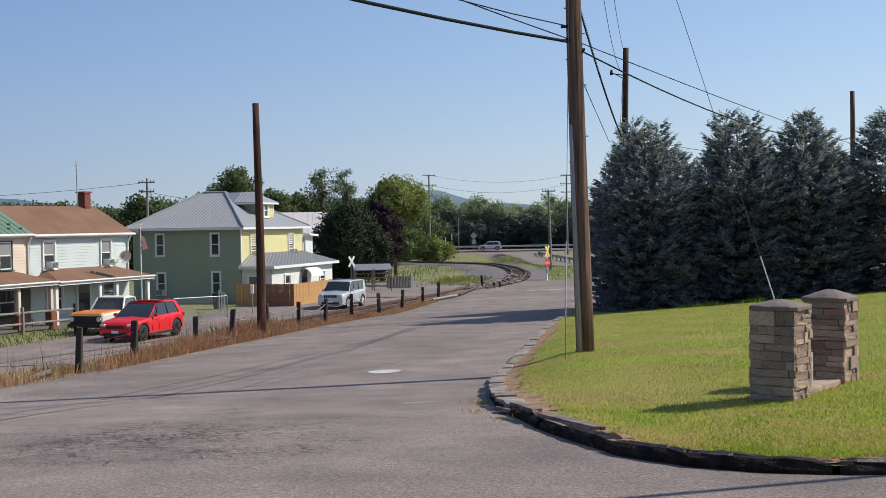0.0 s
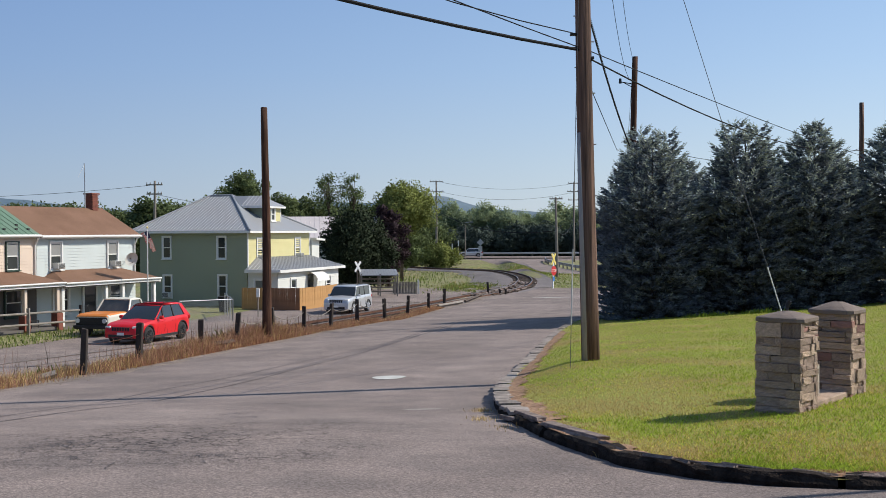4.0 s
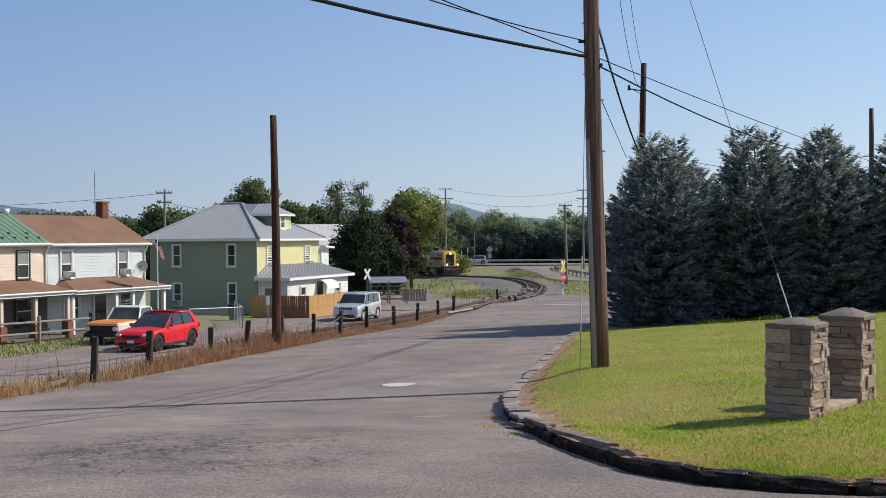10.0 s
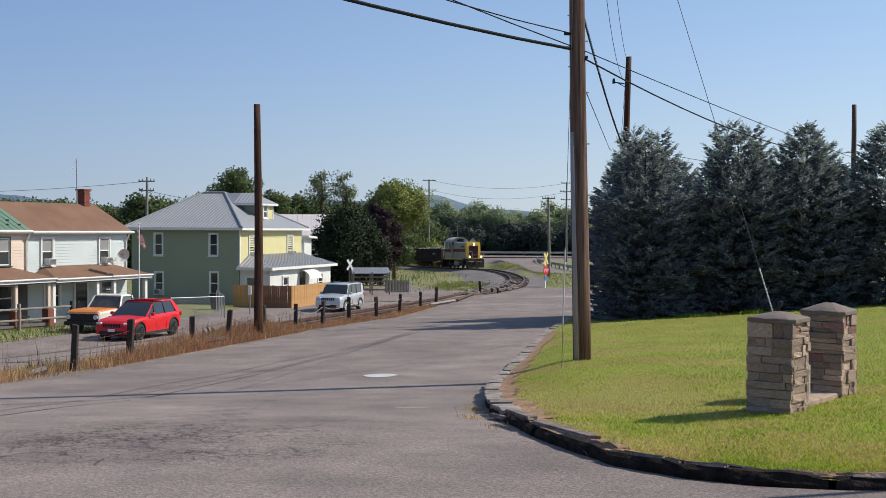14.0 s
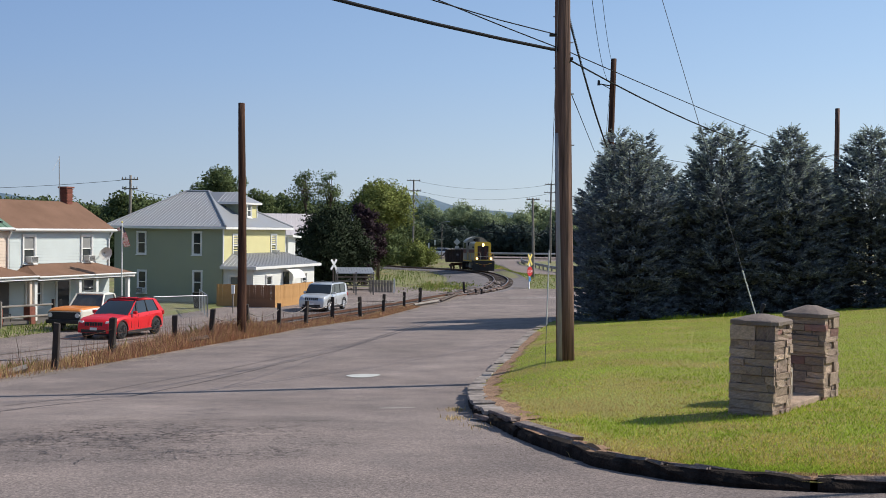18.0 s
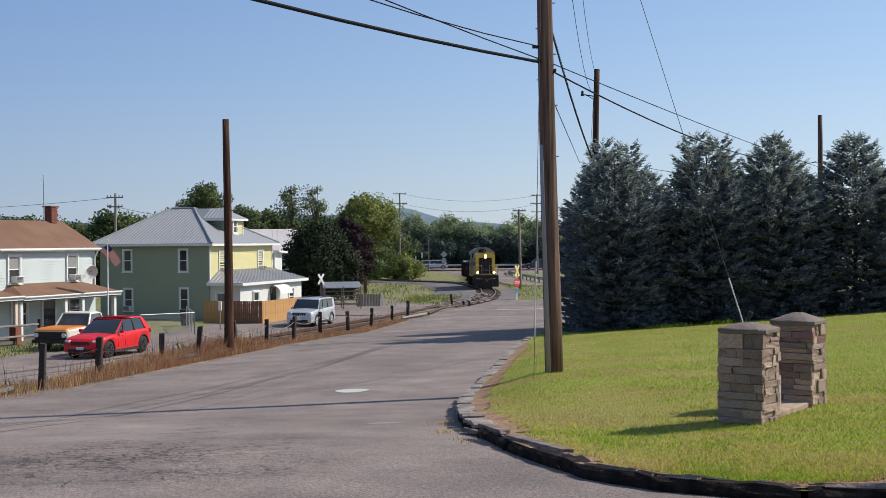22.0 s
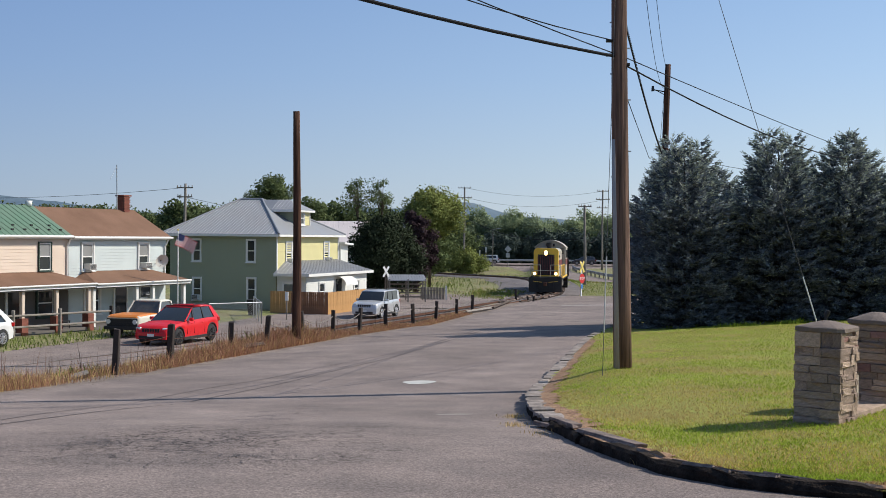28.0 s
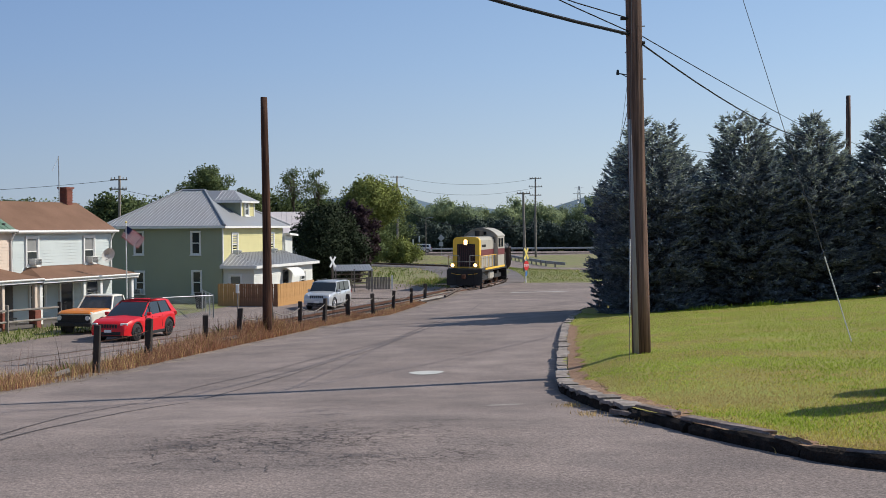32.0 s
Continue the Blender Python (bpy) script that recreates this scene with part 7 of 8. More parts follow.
# a scalloped bracket stands up against the first pillar
bm = B()
outline = [(-0.62, 0.42)] + [(-0.5 + 0.035 * math.sin(9.5 * k / 14) - 0.03 * k / 14, 0.42 + 0.66 * k / 14) for k in range(15)] + [(-0.62, 1.08)]
fr = [bm.verts.new((x, -0.04, z)) for x, z in outline]
bk = [bm.verts.new((x, 0.04, z)) for x, z in outline]
bm.faces.new(fr), bm.faces.new(bk[::-1])
for k in range(len(fr)):
    q = (k + 1) % len(fr)
    bm.faces.new((fr[k], bk[k], bk[q], fr[q]))
bmesh.ops.recalc_face_normals(bm, faces=bm.faces[:])
part("scalloped_bracket", bm, PANEL, sg, "pale scalloped edge against the pillar")
lw = thing("garden_light", "small dark spotlight fixed behind the pillar", "lamp", pose(4.62, 15.4, land_z(4.62, 15.4)))
bm = B()
rod(bm, (0, 0, 0), (0, 0, 1.28), 0.02)
rod(bm, (0, 0, 1.22), (0.03, -0.01, 1.3), 0.03, 0.035)
part("fitting", bm, BLACK, lw)

# ---- wires ----
NP = Vector((2.95, 24.25, 0))


def wire(name, a, b, sag, r, label, n=16):
    bm = B()
    catenary(bm, a, b, sag, r, n)
    return solo(name, bm, CABLE, label, "cable", group="overhead cables")


END = Vector((-18.5, -1.0, 0))
pole("utility_pole", "brown wooden utility pole at the road's far side", END.x, END.y, low_z(END.x, END.y), 16.5, 0.18)
for z0, z1, sag, r in ((9.17, 11.6, 0.8, 0.034), (9.5, 15.5, 1.6, 0.012), (9.23, 14.2, 0.6, 0.012)):
    wire("overhead_cable", NP + Vector((-0.15, 0, z0)), END + Vector((0.1, 0, z1)), sag, r, "black cable spanning the road between poles")
EAST = Vector((26.0, 16.0, 0))
pole("utility_pole", "brown wooden utility pole standing beside the lawn", EAST.x, EAST.y, land_z(EAST.x, EAST.y), 13.0, 0.17)
wire("overhead_cable", END + Vector((0.1, 0, 11.4)), EAST + Vector((-0.1, 0, 11.0)), 0.7, 0.055, "black cable spanning the road between poles")
P4 = Vector((21.95, 60.0, 0))
for z0, z1, sag, r in ((9.12, 9.2, 0.1, 0.011), (8.95, 9.5, 0.7, 0.018)):
    wire("overhead_cable", NP + Vector((0.15, 0, z0)), P4 + Vector((0, 0, z1)), sag, r, "black cable running past the spruces")
P2P = Vector((8.2, 50.0, 0))
def twisted(a, b, sag, r, label, turns=70):
    """Two strands wound round each other."""
    bm = B()
    for ph in (0.0, math.pi):
        pts = []
        for i in range(turns * 6 + 1):
            t = i / (turns * 6)
            p = a.lerp(b, t)
            w = ph + t * turns * 6.2832
            pts.append(p + Vector((r * math.cos(w), 0, r * math.sin(w) - sag * 4 * t * (1 - t))))
        tube(bm, pts, r * 0.75, 4)
    return solo("overhead_cable", bm, CABLE, label, "cable", group="overhead cables")


twisted(Vector((3.0, 24.3, 10.1)), Vector((7.34, 45.5, 8.7)), 0.2, 0.019, "twisted black service cable")
wire("overhead_cable", Vector((3.02, 24.3, 8.5)), Vector((6.84, 45.5, 8.5)), 0.0, 0.011, "thin black service cable")
for dx, z0, z1, sag in ((0.0, 16.0, 11.9, 2.0), (0.25, 16.6, 12.9, 1.2)):
    wire("overhead_cable", NP + Vector((dx, 0.1, z0)), P2P + Vector((0, 0, z1)), sag, 0.009, "thin black wire between poles")
wire("overhead_cable", P2P + Vector((0, 0, 12.4)), Vector((9.6, 62, 6.0)), 0.2, 0.008, "thin black wire behind the spruces")
for z, sag in ((9.6, 0.4), (8.6, 0.4), (8.4, 0.5)):
    wire("overhead_cable", P4 + Vector((0, 0, z)), Vector((34, 72, z - 0.8)), sag, 0.012, "black cable behind the spruces")
    wire("overhead_cable", P4 + Vector((0, 0, z)), P2P + Vector((0, 0, z - 0.4)), sag + 0.5, 0.012, "black cable behind the spruces")
PA, PB, PC, PD = Vector((-1.9, 200, 0)), Vector((12.5, 129, 0)), Vector((21.3, 190, 0)), Vector((-28.5, 110, 0))
for a, za, b, zb, sag, r in ((PA, 14.1, PC, 13.2, 1.2, 0.02), (PA, 12.4, PC, 11.7, 1.4, 0.02), (PA, 9.0, PB, 5.3, 1.6, 0.05), (PB, 5.3, PC, 8.0, 1.6, 0.04), (PB, 8.9, PC, 10.3, 1.0, 0.02), (PD, 9.9, Vector((-70, 120, 0)), 9.5, 0.8, 0.02), (PD, 9.0, PA, 9.0, 2.0, 0.02)):
    wire("overhead_cable", a + Vector((0, 0, za)), b + Vector((0, 0, zb)), sag, r, "far dark overhead cable", 20)


def guy(a, b, guard0, guard1, label):
    top = thing("guy_wire", label, "guy wire")
    a, b = Vector(a), Vector(b)
    bm = B()
    rod(bm, a, b, 0.0065, n=6)
    part("strand", bm, STRAND, top)
    bm = B()
    rod(bm, a.lerp(b, guard0), a.lerp(b, guard1), 0.013 if guard0 else 0.013, n=8)
    part("guard", bm, LINE if guard0 else WHITE, top, "pale plastic guard")
    return top


guy((2.44, 22.55, land_z(2.44, 22.55) - 0.05), (2.86, 24.1, 12.6), 0.09, 0.24, "steel guy wire with a pale guard anchored in the lawn")
GUY2 = (7.15, 23.3)
guy((GUY2[0], GUY2[1], land_z(*GUY2) - 0.05), (2.95, 24.3, 17.0), 0.0, 0.125, "slanting steel guy wire with a white guard anchored in the lawn")


# ---- yards ----
def board_fence():
    top = tagged(new("wooden_fence"), "orange-brown board fence with a run of darker brown boards", "fence")
    bm = B()
    box(bm, (0, 0, 0.8), (0.146, 0.02, 1.6))
    for v in bm.verts:
        if v.co.z > 1.5:
            v.co.x *= 0.92
    me = finish(bm, "fence_board", CEDAR)
    # the same board in a darker brown, for one run of the front
    old = me.copy()
    old.materials[0] = BROWN_CEDAR
    rnd = random.Random(3)
    for (x0, y0), (x1, y1) in (((-14.1, 77.3), (-9.95, 75.95)), ((-9.95, 75.95), (-8.0, 82.0))):
        d = Vector((x1 - x0, y1 - y0, 0))
        n = int(d.length / 0.145)
        ang = math.atan2(d.y, d.x)
        for i in range(n):
            p = Vector((x0, y0, 0)) + d * (i + 0.5) / n
            ob = new("fence_board", old if y1 < 76 and p.x > -12.6 else me)
            ob.parent = top
            ob.matrix_basis = Matrix.Translation((p.x, p.y, -0.12 + rnd.uniform(-0.015, 0.015))) @ Matrix.Rotation(ang, 4, "Z") @ Matrix.Rotation(rnd.uniform(-0.012, 0.012), 4, "Y")
        for z in (0.3, 1.25):
            bm = B()
            a, b = Vector((x0, y0, z)), Vector((x1, y1, z))
            off = Vector((-d.y, d.x, 0)).normalized() * 0.05
            rod(bm, a + off, b + off, 0.04, n=4)
            part("fence_rail", bm, CEDAR, top)


board_fence()


def chain_link(pts, h=1.25):
    top = tagged(new("chain_link_fence"), "low galvanised chain-link fence round a yard", "fence")
    for (x0, y0), (x1, y1) in zip(pts, pts[1:]):
        z0, z1 = low_z(x0, y0), low_z(x1, y1)
        a, b = Vector((x0, y0, z0)), Vector((x1, y1, z1))
        n = max(1, round((b - a).length / 2.4))
        for i in range(n + 1):
            p = a.lerp(b, i / n)
            bm = B()
            rod(bm, p - Vector((0, 0, 0.1)), p + Vector((0, 0, h + 0.05)), 0.035)
            part("fence_post", bm, STEEL, top)
        bm = B()
        rod(bm, a + Vector((0, 0, h)), b + Vector((0, 0, h)), 0.03)
        part("top_rail", bm, STEEL, top)
        verts, faces = [], []
        L = (b - a).length
        u = (b - a).normalized()
        k = 0.11
        m = int((L + h) / k)
        for s in (1, -1):
            for i in range(m):
                t0 = i * k - (h if s > 0 else 0)
                lo, hi = max(0.0, -t0) if s > 0 else max(0.0, t0 - L), h
                q0 = t0 + lo if s > 0 else t0 - lo
                q1 = t0 + hi if s > 0 else t0 - hi
                if s > 0 and q1 > L:
                    q1, hi = L, L - t0
                if s < 0 and q1 < 0:
                    q1, hi = 0, t0
                if hi <= lo or q0 > L or q0 < 0:
                    continue
                e = Vector((0, 0, 0.004))
                p, q = a + u * q0 + Vector((0, 0, lo)), a + u * q1 + Vector((0, 0, hi))
                j = len(verts)
                verts += [p - e, p + e, q + e, q - e]
                faces.append((j, j + 1, j + 2, j + 3))
        ob = new("wire_mesh", raw("wire_mesh", verts, faces, STEEL))
        ob.parent = top
        tagged(ob, kind="stuff")
    return top


chain_link([(-15.2, 64.0), (-12.6, 66.2), (-14.4, 73.0)])


def rail_fence(pts, label):
    top = tagged(new("rail_fence"), label, "fence")
    for i, (x, y) in enumerate(pts):
        z = low_z(x, y)
        bm = B()
        box(bm, (x, y, z + 0.6), (0.15, 0.15, 1.45))
        part("fence_post", bm, GREYWOOD if i % 3 else POSTWOOD, top, bevel=0.02)
    for (x0, y0), (x1, y1) in zip(pts, pts[1:]):
        for h in (0.5, 1.05):
            bm = B()
            rod(bm, (x0, y0, low_z(x0, y0) + h), (x1, y1, low_z(x1, y1) + h), 0.055, n=6)
            part("fence_rail", bm, GREYWOOD, top)
    return top


rail_fence([(-23.5, 51.0), (-22.2, 53.6), (-20.9, 56.2), (-19.4, 59.6)], "weathered split-rail fence before the porches")

fl = thing("flagpole", "slim white flagpole in the front yard", "flagpole", pose(-17.0, 64.0, low_z(-17, 64)))
bm = B()
rod(bm, (0, 0, -0.1), (0, 0, 5.4), 0.04, 0.03)
part("shaft", bm, WHITE, fl)
bm = B()
bmesh.ops.create_uvsphere(bm, u_segments=10, v_segments=8, radius=0.06, matrix=Matrix.Translation((0, 0, 5.45)))
part("finial", bm, SIGNYELLOW, fl)
FLAG = thing("flag", "striped red and white flag with a blue corner on the pole", "flag", pose(-17.0, 64.0, low_z(-17, 64) + 5.25))
FLAG_N = 6
FLAG_PARTS = []
for k in range(FLAG_N):
    bm = B()
    w, h = 1.2 / FLAG_N, 0.7
    for s in range(13):
        z1 = -s * h / 13
        vs = box(bm, (w / 2, 0, z1 - h / 26), (w + 0.01, 0.008, h / 13))
        blue = k < 2 and s < 7
        for f in {f for v in vs for f in v.link_faces}:
            f.material_index = 2 if blue else (0 if s % 2 == 0 else 1)
    FLAG_PARTS.append(part("flag_panel", bm, [SIGNRED, SIGNWHITE, NAVY], FLAG))


def flag_motion():
    """The cloth hangs at first, then lifts and ripples in the breeze."""
    rows = [[] for _ in range(FLAG_N)]
    for i in range(65):
        t = i * 0.5
        lift = interp(t, ((0, 0.08), (6, 0.12), (9, 0.1), (13, 0.05), (19, 0.12), (22, 0.3), (24, 0.35), (27, 0.5), (28, 0.68), (30, 0.62), (31, 0.5), (32, 0.55)))
        droop = radians(82) * (1 - lift)
        x, y, z = 0.04, 0.0, 0.0
        for k in range(FLAG_N):
            yaw = 0.35 * math.sin(2.1 * t - 0.9 * k) * (0.3 + lift) + 0.2
            pitch = droop * (1 - 0.12 * k / FLAG_N) + 0.12 * math.sin(3.1 * t - k)
            d = Vector((math.cos(yaw) * math.cos(pitch), math.sin(yaw) * math.cos(pitch), -math.sin(pitch)))
            rows[k].append((t, pose(x, y, z, (70 + 10 * (k % 2)) * max(0, 1 - 1.6 * lift), math.degrees(pitch), math.degrees(yaw))))
            x, y, z = x + d.x * 1.2 / FLAG_N, y + d.y * 1.2 / FLAG_N, z + d.z * 1.2 / FLAG_N
    for ob, r in zip(FLAG_PARTS, rows):
        walk(ob, r)


def dish(m, label):
    top = thing("satellite_dish", label, "satellite dish", m)
    bm = B()
    rings = []
    for r, d in ((0.04, 0.0), (0.2, 0.03), (0.34, 0.09), (0.42, 0.14)):
        rings.append([(r * math.cos(a), -d, r * math.sin(a)) for a in (6.2832 * k / 18 for k in range(18))])
    vs = [[bm.verts.new(p) for p in r] for r in rings]
    for a, b in zip(vs, vs[1:]):
        for i in range(18):
            bm.faces.new((a[i], a[(i + 1) % 18], b[(i + 1) % 18], b[i]))
    bm.faces.new(vs[0])
    part("reflector", bm, AIRCON, top, smooth=True)
    bm = B()
    rod(bm, (0, 0, -0.35), (0, -0.45, -0.05), 0.015)
    rod(bm, (0, 0.02, 0), (0.1, 0.35, -0.15), 0.025)
    part("arm", bm, STEEL, top)


DM = Matrix.Translation((RX, RY, 0)) @ Matrix.Rotation(radians(DUP_DIR), 4, "Z")
dish(DM @ pose(-1.0, -0.45, 3.75, 20, 0, -20), "grey satellite dish on the house corner")
dish(DM @ pose(-17.4, -1.7, 4.35, 20, 0, -25), "grey satellite dish on the porch roof edge")

# porch furniture and oddments
for k, (dx, dy) in enumerate(((-10.0, -1.5), (-2.2, -1.4), (-5.4, -1.5), (-19.2, -1.6))):
    ch = thing("porch_chair", "dark metal chair standing on a porch", "chair", DM @ pose(dx, dy, 0.32, 0, 0, 15 * k))
    bm = B()
    box(bm, (0, 0, 0.42), (0.55, 0.5, 0.05))
    part("seat", bm, BLACK, ch)
    bm = B()
    for q in range(5):
        rod(bm, (-0.24 + 0.12 * q, 0.24, 0.42), (-0.24 + 0.12 * q, 0.3, 0.95), 0.014)
    rod(bm, (-0.27, 0.3, 0.95), (0.27, 0.3, 0.95), 0.02)
    part("backrest", bm, BLACK, ch)
    for x in (-0.24, 0.24):
        for y in (-0.22, 0.22):
            bm = B()
            rod(bm, (x, y, 0), (x, y, 0.42), 0.018)
            part("leg", bm, BLACK, ch)
pr = thing("porch_railing", "dark railing along the porch", "railing", DM @ pose(0, -1.75, 0.3))
for x in (-1.4, -3.0):
    bm = B()
    rod(bm, (x - 1.0, 0, 0.85), (x + 0.8, 0, 0.85), 0.035)
    for q in range(8):
        rod(bm, (x - 0.9 + 0.23 * q, 0, 0.05), (x - 0.9 + 0.23 * q, 0, 0.85), 0.012)
    part("panel", bm, BLACK, pr)
bn = thing("wheeled_bin", "dark wheeled bin beside the chain-link fence", "bin", pose(-14.7, 74.2, 0))
bm = B()
loft(bm, [[(-0.25, -0.3, 0.05), (0.25, -0.3, 0.05), (0.25, 0.3, 0.05), (-0.25, 0.3, 0.05)], [(-0.32, -0.38, 1.0), (0.32, -0.38, 1.0), (0.32, 0.38, 1.0), (-0.32, 0.38, 1.0)]])
part("body", bm, BLACK, bn, bevel=0.02)
bm = B()
box(bm, (0, 0, 1.03), (0.7, 0.84, 0.07))
part("lid", bm, BLACK, bn, bevel=0.02)
ms = thing("notice_post", "white box on a thin post beside the fence", "post", pose(-11.75, 70.0, low_z(-11.75, 70)))
bm = B()
rod(bm, (0, 0, -0.1), (0, 0, 1.2), 0.04)
part("stake", bm, GREYWOOD, ms)
bm = B()
box(bm, (0, -0.05, 1.45), (0.2, 0.12, 0.55))
part("box", bm, WHITE, ms, bevel=0.015)

# lean-to and pale fence by the drive
sh = thing("lean_to_shed", "small open shed with a corrugated metal roof", "shed", pose(-5.6, 92.5, 0, 0, 0, 8))
bm = B()
slab(bm, ((-1.6, -1.2, 1.75), (1.5, -1.2, 1.75), (1.5, 1.2, 2.15), (-1.6, 1.2, 2.15)), 0.05)
rf = part("roof", bm, METAL_ROOF, sh)
seams(rf, METAL_ROOF, (-1.6, -1.2, 1.75), (1.5, -1.2, 1.75), (-1.6, 1.2, 2.15), (1.5, 1.2, 2.15), 0.22)
for x in (-1.5, 0.0, 1.4):
    for y in (-1.1, 1.1):
        bm = B()
        box(bm, (x, y, 0.9), (0.1, 0.1, 1.9))
        part("post", bm, GREYWOOD, sh)
bm = B()
for k in range(4):
    box(bm, (0, 1.15, 0.3 + 0.35 * k), (3.0, 0.04, 0.12))
part("back_rail", bm, GREYWOOD, sh)
pf = tagged(new("pale_fence"), "pale weathered picket fence by the drive", "fence")
for k in range(16):
    bm = B()
    box(bm, (-4.6 + 0.13 * k, 96 - 0.05 * k, 0.5), (0.11, 0.02, 1.05), -20)
    part("picket", bm, GREYWOOD, pf)
bm = B()
box(bm, (-2.45, 95.1, 0.55), (0.14, 0.14, 1.25))
part("post", bm, WHITE, pf)
bm = B()
box(bm, (-3.5, 95.65, 0.75), (2.3, 0.04, 0.1), -21)
part("rail", bm, GREYWOOD, pf)


def pale_barn():
    top = thing("long_shed", "long building with a faded pinkish metal roof", "shed", pose(-15.0, 117, 0, 0, 0, 6))
    bm = B()
    box(bm, (0, 4, 2.2), (17, 8, 4.4))
    part("wall", bm, WHITE_SIDING, top)
    bm = B()
    pts = ((-8.8, -0.5, 4.4), (8.8, -0.5, 4.4), (8.8, 4, 6.9), (-8.8, 4, 6.9))
    slab(bm, pts, 0.1)
    slab(bm, ((8.8, 8.5, 4.4), (-8.8, 8.5, 4.4), (-8.8, 4, 6.9), (8.8, 4, 6.9)), 0.1)
    rf = part("roof", bm, PALE_ROOF, top)
    seams(rf, PALE_ROOF, pts[0], pts[1], pts[3], pts[2], 0.5)


pale_barn()


# ---- road marks ----
def ribbon(name, pts, w, material, label, lift=0.007, z=road_z, category="road mark"):
    verts, faces = [], []
    for i, (x, y) in enumerate(pts):
        a, b = pts[max(0, i - 1)], pts[min(len(pts) - 1, i + 1)]
        d = Vector((b[0] - a[0], b[1] - a[1], 0)).normalized()
        s = Vector((-d.y, d.x, 0)) * (w[i] if isinstance(w, list) else w) / 2
        for q in (-1, 1):
            px, py = x + q * s.x, y + q * s.y
            verts.append((px, py, z(px, py) + lift))
        if i:
            faces.append((2 * i - 2, 2 * i - 1, 2 * i + 1, 2 * i))
    ob = new(name, raw(name, verts, faces, material))
    return tagged(ob, label, category, "", "structure")


TAR = mat("tar_seam", (0.075, 0.065, 0.065), 0.85, 0.3, 3, 0.3)


def dense(ctrl, step=0.4, wob=0.0, seed=1):
    rnd = random.Random(seed)
    pts = curve_points(ctrl, step)
    return [(p.x + rnd.uniform(-wob, wob), p.y + rnd.uniform(-wob, wob)) for p in pts]


ribbon("road_seam", dense([(-6.5, 9.5), (-6.38, 13.2), (-6.27, 16), (-6.1, 19), (-5.5, 22.8), (-4.8, 26.2), (-4.1, 30), (-2.9, 34.4), (-1.9, 39), (-0.6, 46), (1.2, 57), (3.4, 72)], 0.4, 0.012), 0.035, TAR, "dark tar seam along the road")
ribbon("road_seam", dense([(-6.5, 11), (-6.6, 14), (-6.8, 17.5), (-6.7, 21.3), (-6.35, 24.6), (-5.5, 28), (-4.45, 31.9), (-3.15, 35.8), (-2.2, 39.3), (-0.9, 46), (0.9, 57)], 0.4, 0.012, 2), 0.028, TAR, "dark tar seam along the road")
ribbon("road_seam", dense([(-2.0, 56), (2.0, 55), (6.0, 54.5)], 0.4, 0.03, 4), 0.08, TAR, "dark seam across the road")
verts = [(-1.4 + 0.39 * (1 + 0.12 * math.sin(3 * a)) * math.cos(a), 26.6 + 0.52 * math.sin(a)) for a in (6.2832 * k / 18 for k in range(18))]
me = raw("road_patch", [(x, y, road_z(x, y) + 0.008) for x, y in verts], [tuple(range(18))], LINE)
tagged(new("road_patch", me), "pale round patch of worn paint on the asphalt", "road mark", "", "structure")
ribbon("stop_line", [(6.4 + 0.5 * k, 84.6 + 0.15 * k) for k in range(10)], 0.45, LINE, "worn white stop line before the crossing")
ribbon("road_patch", [(-0.72 + 0.1 * k, 17.9 + 0.04 * k) for k in range(7)], [0.05, 0.22, 0.3, 0.26, 0.3, 0.2, 0.06], SCRAPE, "faint pale scrape on the asphalt", 0.003)


def cracks():
    """Crazed patches of fine cracks in the near road."""
    rnd = random.Random(66)
    verts, faces = [], []
    for k in range(300):
        cx, cy, sx, sy = ((-4.3, 12.3, 0.7, 0.5), (-3.5, 12.6, 0.7, 0.7), (-2.9, 13.2, 0.6, 0.9), (-2.5, 11.3, 0.6, 0.5), (-3.2, 15.8, 0.5, 1.2), (-3.6, 11.2, 0.9, 0.5), (-3.0, 19.5, 0.3, 1.6))[k % 7]
        x, y = rnd.gauss(cx, sx * 0.7), rnd.gauss(cy, sy * 0.7)
        a = rnd.choice((0.1, 0.5, 2.0, 2.7)) + rnd.uniform(-0.5, 0.5)
        w = rnd.uniform(0.002, 0.0065)
        prev = None
        for i in range(rnd.randint(3, 11)):
            s = Vector((-math.sin(a), math.cos(a), 0)) * w * rnd.uniform(0.5, 1.2)
            j = len(verts)
            verts += [(x - s.x, y - s.y, road_z(x, y) + 0.006), (x + s.x, y + s.y, road_z(x, y) + 0.006)]
            if prev is not None:
                faces.append((prev, prev + 1, j + 1, j))
            prev = j
            a += rnd.uniform(-0.8, 0.8)
            L = rnd.uniform(0.03, 0.1)
            x, y = x + math.cos(a) * L, y + math.sin(a) * L
    tagged(new("road_cracks", raw("road_cracks", verts, faces, TAR)), "crazed network of fine dark cracks in the asphalt", "cracks", "", "stuff")


cracks()


